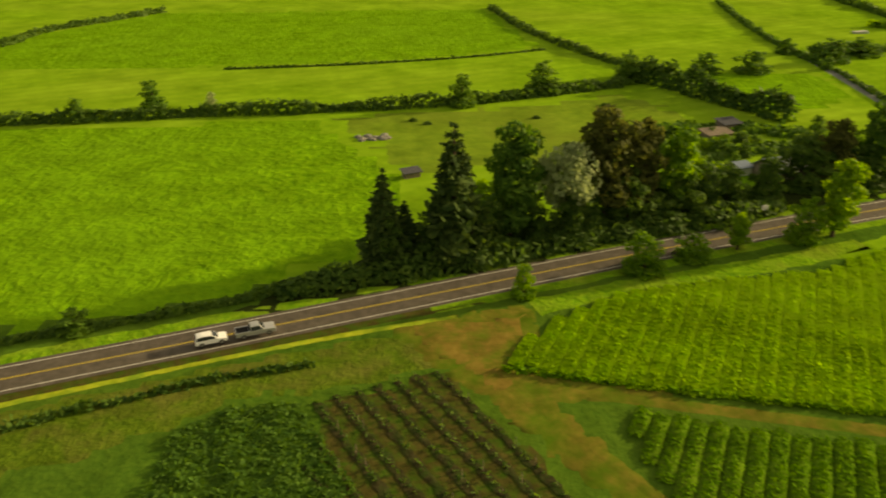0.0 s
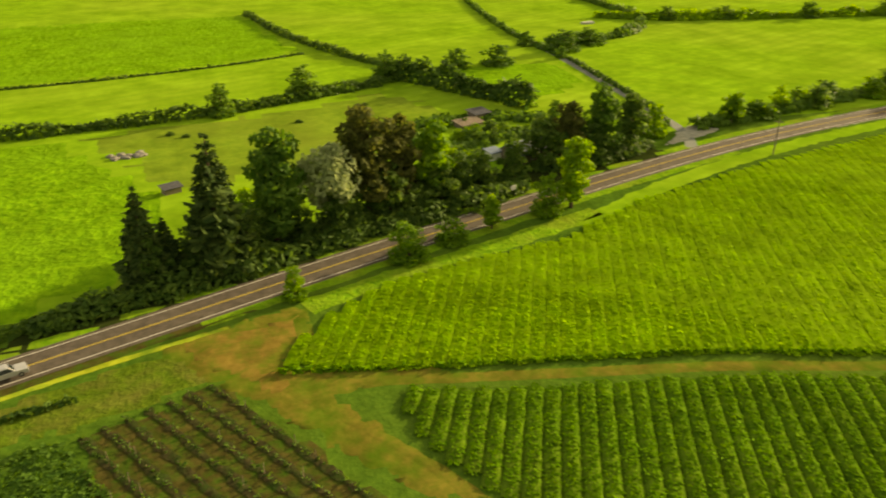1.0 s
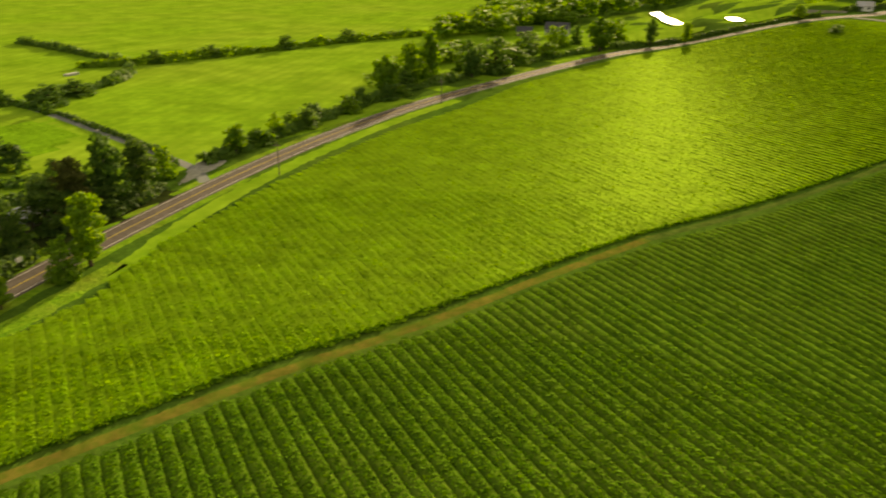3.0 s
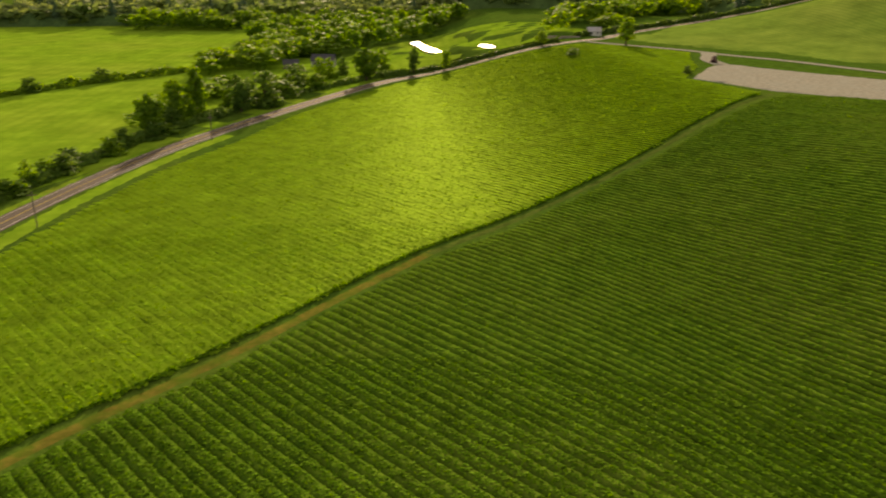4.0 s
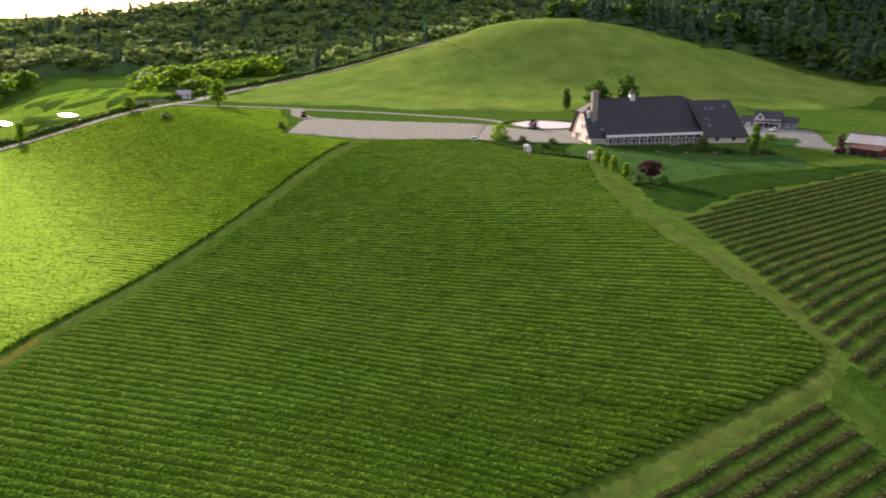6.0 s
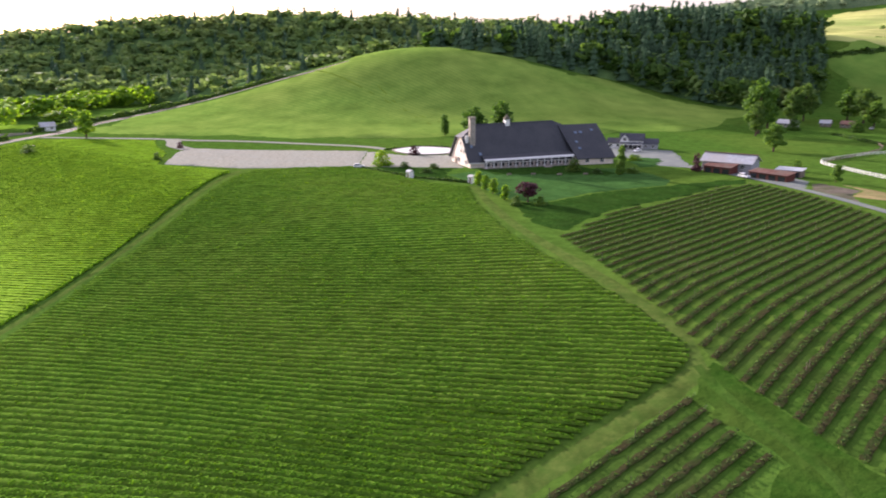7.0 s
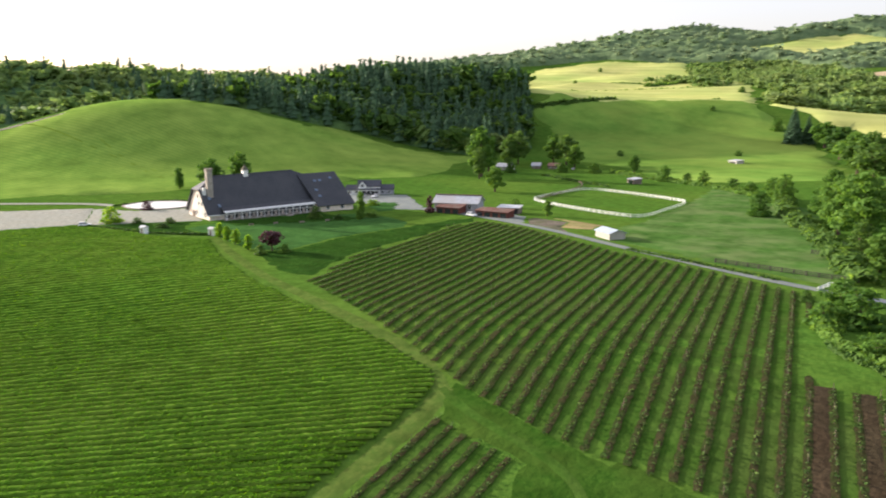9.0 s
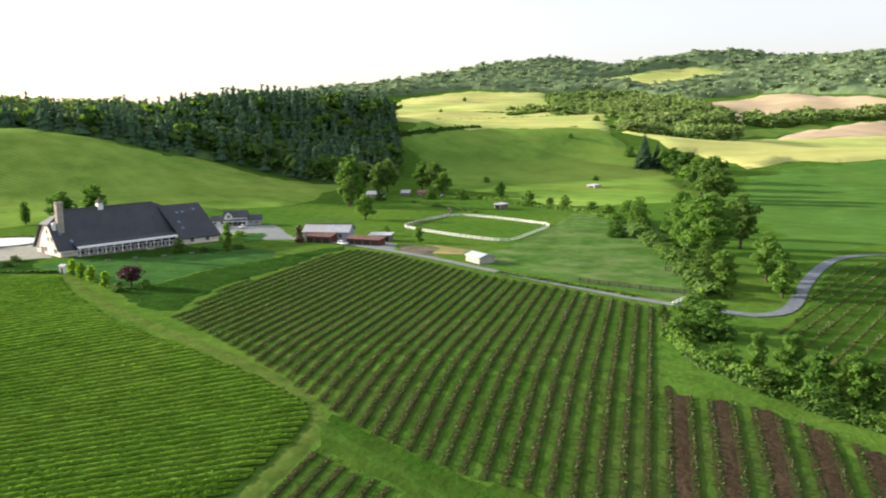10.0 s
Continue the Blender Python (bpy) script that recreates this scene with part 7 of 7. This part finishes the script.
gable_house("hill_house", 905, -1470, 0.7, 0.5, 22, 12, 6, 5, "white", "rust", "far white house with a red roof", windows=3)
entry = thing("entrance_wall", frame_at(492, 92, 0.25, -0.97), "low stone entrance wall by the junction", "wall")
part("coping", boxes((-11, 11, -0.35, 0.35, 1.3, 1.5), bevel=0.04), M["stone"], entry)
part("wall_body", boxes((-10.8, 10.8, -0.25, 0.25, -1.0, 1.3)), M["stone"], entry)
for x, y in ((265, -84.8), (246, -102.5)):
    hut = thing("pump_house", frame_at(x, y, -0.9, -0.4), "small white utility hut at the hedge", "hut", "utility huts")
    part("body", boxes((-1.1, 1.1, -0.9, 0.9, -0.8, 2.4)), M["white"], hut)
    part("roof", shell([(-1.35, -1.15, 2.35), (1.35, -1.15, 2.35), (1.35, 0, 3.0), (-1.35, 0, 3.0), (1.35, 1.15, 2.35), (-1.35, 1.15, 2.35)], [(0, 1, 2, 3), (3, 2, 4, 5)], 0.12), M["tin"], hut)
    part("door", boxes((-0.45, 0.45, -0.94, -0.88, -0.3, 1.9)), M["timber"], hut)


# ---- fences ----
def fence(name, line, label, key, gap=3.2, high=1.4, rails=3, closed=False, thick=0.12, board=0.2):
    p = along(line, gap)
    if closed:
        p = p[:-1]
    z = terrain(p[:, 0], p[:, 1])
    ob = thing(name, pose(p[0, 0], p[0, 1], z[0]), label, "fence")
    pm = None
    o = Vector((p[0, 0], p[0, 1], z[0]))
    rail_cache = {}
    n = len(p)
    for i in range(n):
        if pm is None:
            bm = boxes((-thick, thick, -thick, thick, -0.4, high))
            first = part("post", bm, M[key], ob)
            pm = first.data
            first.location = Vector((p[i, 0], p[i, 1], z[i])) - o
        else:
            q = part("post", pm, M[key], ob)
            q.location = Vector((p[i, 0], p[i, 1], z[i])) - o
        if i + 1 < n or closed:
            j = (i + 1) % n
            a, b = Vector((p[i, 0], p[i, 1], z[i])), Vector((p[j, 0], p[j, 1], z[j]))
            d = b - a
            for r in range(rails):
                if "m" not in rail_cache:
                    bm = boxes((0, 1.0, -0.03, 0.03, -board / 2, board / 2))
                    q = part("rail", bm, M[key], ob)
                    rail_cache["m"] = q.data
                else:
                    q = part("rail", rail_cache["m"], M[key], ob)
                m = Matrix.Translation(a - o + Vector((0, 0, high * (r + 0.75) / (rails + 0.1)))) @ d.to_track_quat("X", "Z").to_matrix().to_4x4() @ Matrix.Diagonal((d.length, 1, 1, 1))
                q.matrix_basis = m
    return ob


fence("riding_ring", [(254, -266), (262, -290), (268, -312), (262, -318), (238, -317), (205, -311), (196, -306), (188, -280), (179, -254), (184, -249), (215, -251), (248, -258), (254, -266)], "white board fence around the riding ring", "white", 3.2, 1.45, 3, True, 0.06, 0.14)
fence("paddock_fence", [(110, -197), (88, -199.5), (73, -202)], "dark timber rail fence beside the lane", "darkwood", 3.0, 1.3, 3)
fence("paddock_fence", [(250, -262), (276, -325), (300, -345)], "grey timber rail fence above the ring", "timber", 4.0, 1.3, 3)
fence("paddock_fence", [(100, -231), (88, -232), (80, -226)], "dark timber rail fence by the brook", "darkwood", 3.0, 1.3, 3)
fence("bridge_rail", [(75, -186), (76, -195)], "pale rail at the lane bridge", "white", 3.0, 1.0, 2, False, 0.15, 0.3)


# ---- poles and signs ----
def pole(x, y, high, label, arm=True):
    ob = thing("utility_pole", frame_at(x, y, 0.93, 0.36), label, "pole", "poles along the road")
    part("shaft", tube([(0, 0, -0.8), (0, 0, high / 2), (0, 0, high)], [0.17, 0.15, 0.11], 8), M["timber"], ob)
    if arm:
        part("crossarm", boxes((-0.06, 0.06, -1.2, 1.2, high - 0.9, high - 0.75)), M["timber"], ob)
        for y0 in (-1.05, -0.4, 0.4, 1.05):
            part("insulator", tube([(0, y0, high - 0.75), (0, y0, high - 0.6)], [0.06, 0.04], 6), M["glassdark"], ob)
    return ob


pole(134, 143.6, 9.0, "grey timber utility pole on the road verge")
pole(5, 118.5, 10.0, "grey timber utility pole among roadside trees")
pole(232, 164.6, 9.0, "grey timber utility pole on the road verge")
sign = thing("road_sign", frame_at(62.5, 136.2, 0.93, 0.36), "pale rectangular sign on posts by the road", "sign")
part("panel", boxes((-0.75, 0.75, -0.05, 0.05, 1.6, 2.6), bevel=0.02), M["white"], sign)
for s in (-0.55, 0.55):
    part("post", boxes((s - 0.05, s + 0.05, 0.0, 0.1, -0.6, 2.4)), M["timber"], sign)
trough = thing("water_trough", frame_at(176, 328, 1.0, 0.2), "pale metal trough in the far field", "trough")
part("tank", boxes((-3.2, 3.2, -1.2, 1.2, -0.3, 0.9), bevel=0.1), M["tin"], trough)
part("base", boxes((-3.4, 3.4, -1.4, 1.4, -0.5, 0.0)), M["stone"], trough)
rocks = thing("stone_pile", frame_at(-18, 188.5, 1.0, 0.1), "grey pile of stones in the pasture", "stones")
rs = random.Random(4)
for i in range(11):
    bm = bmesh.new()
    bmesh.ops.create_icosphere(bm, subdivisions=2, radius=1.0)
    for v in bm.verts:
        v.co *= 1 + 0.3 * noise.noise(v.co * 1.3 + Vector((i * 5.0, 0, 0)))
    bm.transform(Matrix.LocRotScale((rs.uniform(-4, 4), rs.uniform(-2.2, 2.2), 0.15), Euler((0, 0, rs.uniform(0, 6))), (rs.uniform(0.7, 1.5), rs.uniform(0.6, 1.2), rs.uniform(0.4, 0.7))))
    part("stone", bm, M["rubble"], rocks)
for x, y, h in ((-8, 203, 1.2), (-4, 200, 1.0), (26, 205, 1.0), (47, 217, 1.2), (22, 186, 1.1), (31, 181, 1.3)):
    tree("bush", "leafdark", x, y, h, 3.0, "low dark tuft in the pasture", "shrub", 1, G4, "shrub")


# ---- vehicles ----
def body_shape(profile, width, tuck=0.12):
    """A car body from a side outline: (x, z) points round the car."""
    rings = []
    for y, k in ((-width / 2, 1), (-width / 2 + 0.08, 0), (width / 2 - 0.08, 0), (width / 2, 1)):
        cz = 0.62
        rings.append([(x * (1 - 0.012 * k), y * (1 - tuck * max(0, z - 0.95)), z if not k else cz + (z - cz) * 0.96) for x, z in profile])
    return solid(rings)


def vehicle(kind, x, y, dx, dy, paint, label, lift=0.28):
    c = thing(kind, frame_at(x, y, dx, dy), label, "car")
    c.location.z += lift
    if kind == "pickup_truck":
        L, W, front, rear = 5.7, 1.95, 1.85, -1.75
        prof = [(-2.85, 0.42), (-2.85, 1.0), (-0.75, 1.02), (-0.7, 1.08), (0.95, 1.1), (2.75, 0.98), (2.85, 0.8), (2.85, 0.4)]
        cab = [(-0.85, 1.06), (-0.62, 1.74), (0.25, 1.78), (0.6, 1.74), (1.25, 1.1)]
    else:
        L, W, front, rear = 4.5, 1.82, 1.38, -1.35
        prof = [(-2.2, 0.4), (-2.25, 0.7), (-2.2, 1.02), (0.9, 1.02), (2.05, 0.92), (2.25, 0.72), (2.25, 0.38)]
        cab = [(-2.15, 1.0), (-1.95, 1.56), (-1.2, 1.66), (0.1, 1.62), (0.95, 1.02)]
    part("body", body_shape(prof, W), M[paint], c)
    k = part("cabin", body_shape(cab, W - 0.12, 0.28), M[paint], c)
    inset = [(px * 0.97 + (0.02 if px < 0 else -0.02), 1.06 + (pz - 1.06) * 0.86) for px, pz in cab]
    part("side_glass", body_shape(inset, W - 0.06, 0.28), M["glassdark"], k, "dark side windows")
    fx, rx, top = cab[-1][0], cab[-2][0], cab[-2][1]
    part("windscreen", shell([(fx + 0.02, -0.74, 1.1), (fx + 0.02, 0.74, 1.1), (rx + 0.07, 0.62, top - 0.06), (rx + 0.07, -0.62, top - 0.06)], [(0, 1, 2, 3)], 0.03), M["glassdark"], k, "dark windscreen")
    bx, tx = cab[0][0], cab[1][0]
    part("rear_window", shell([(bx - 0.03, -0.7, 1.12), (bx - 0.03, 0.7, 1.12), (tx - 0.03, 0.6, cab[1][1] - 0.06), (tx - 0.03, -0.6, cab[1][1] - 0.06)], [(0, 1, 2, 3)], 0.03), M["glassdark"], k, "dark rear window")
    if kind == "pickup_truck":
        part("load_bed", boxes((-2.72, -0.92, -0.82, 0.82, 0.6, 1.025)), M["tyre"], c, "dark load bed")
        for s in (-1, 1):
            part("bed_rail", boxes((-2.8, -0.86, s * 0.9 - 0.07, s * 0.9 + 0.07, 0.98, 1.12)), M[paint], c)
    for wx in (front, rear):
        for s in (-1, 1):
            bm = bmesh.new()
            bmesh.ops.create_cone(bm, cap_ends=True, segments=20, radius1=0.36, radius2=0.36, depth=0.24, matrix=Matrix.Translation((wx, s * (W / 2 - 0.08), 0.36)) @ Matrix.Rotation(radians(90), 4, "X"))
            wh = part("wheel", bm, M["tyre"], c, "black tyre")
            bm = bmesh.new()
            bmesh.ops.create_cone(bm, cap_ends=True, segments=14, radius1=0.22, radius2=0.2, depth=0.26, matrix=Matrix.Translation((wx, s * (W / 2 - 0.07), 0.36)) @ Matrix.Rotation(radians(90), 4, "X"))
            part("rim", bm, M["rim"], wh, "grey alloy rim")
    for s in (-1, 1):
        part("headlight", boxes((L / 2 - 0.12, L / 2 + 0.02, s * 0.66 - 0.16, s * 0.66 + 0.16, 0.68, 0.84), bevel=0.02), M["tin"], c, "clear headlight")
        part("tail_lamp", boxes((-L / 2 - 0.01, -L / 2 + 0.08, s * 0.78 - 0.1, s * 0.78 + 0.1, 0.72, 0.98), bevel=0.02), M["redlamp"], c, "red tail lamp")
        part("mirror", boxes((cab[-1][0] - 0.35, cab[-1][0] - 0.2, s * (W / 2 + 0.1) - 0.1, s * (W / 2 + 0.1) + 0.1, 1.05, 1.2), bevel=0.02), M[paint], c)
    part("bumper", boxes((-L / 2 - 0.05, -L / 2 + 0.1, -W / 2 + 0.08, W / 2 - 0.08, 0.38, 0.58), bevel=0.03), M["tyre"], c, "dark rear bumper")
    return c


vehicle("suv", -33.2, 92.3, 0.93, 0.368, "carwhite", "white estate car driving on the road")
vehicle("pickup_truck", -27.4, 94.6, 0.93, 0.368, "carsilver", "silver pickup truck driving on the road")
vehicle("suv", 308, -208, -0.5, 0.85, "carwhite", "white car parked in front of the house", 0.12)
vehicle("suv", 312, -203, -0.5, 0.85, "carsilver", "silver car parked in front of the house", 0.12)
vehicle("suv", 296, -72, -0.2, -0.98, "carwhite", "white car parked at the car park edge", 0.2)
vehicle("suv", 225.5, -202.5, -0.9, -0.1, "carwhite", "white van parked beside the barn", 0.2)
vehicle("suv", 358, -402, -0.5, 0.85, "carsilver", "silver car parked at the farmstead", 0.1)
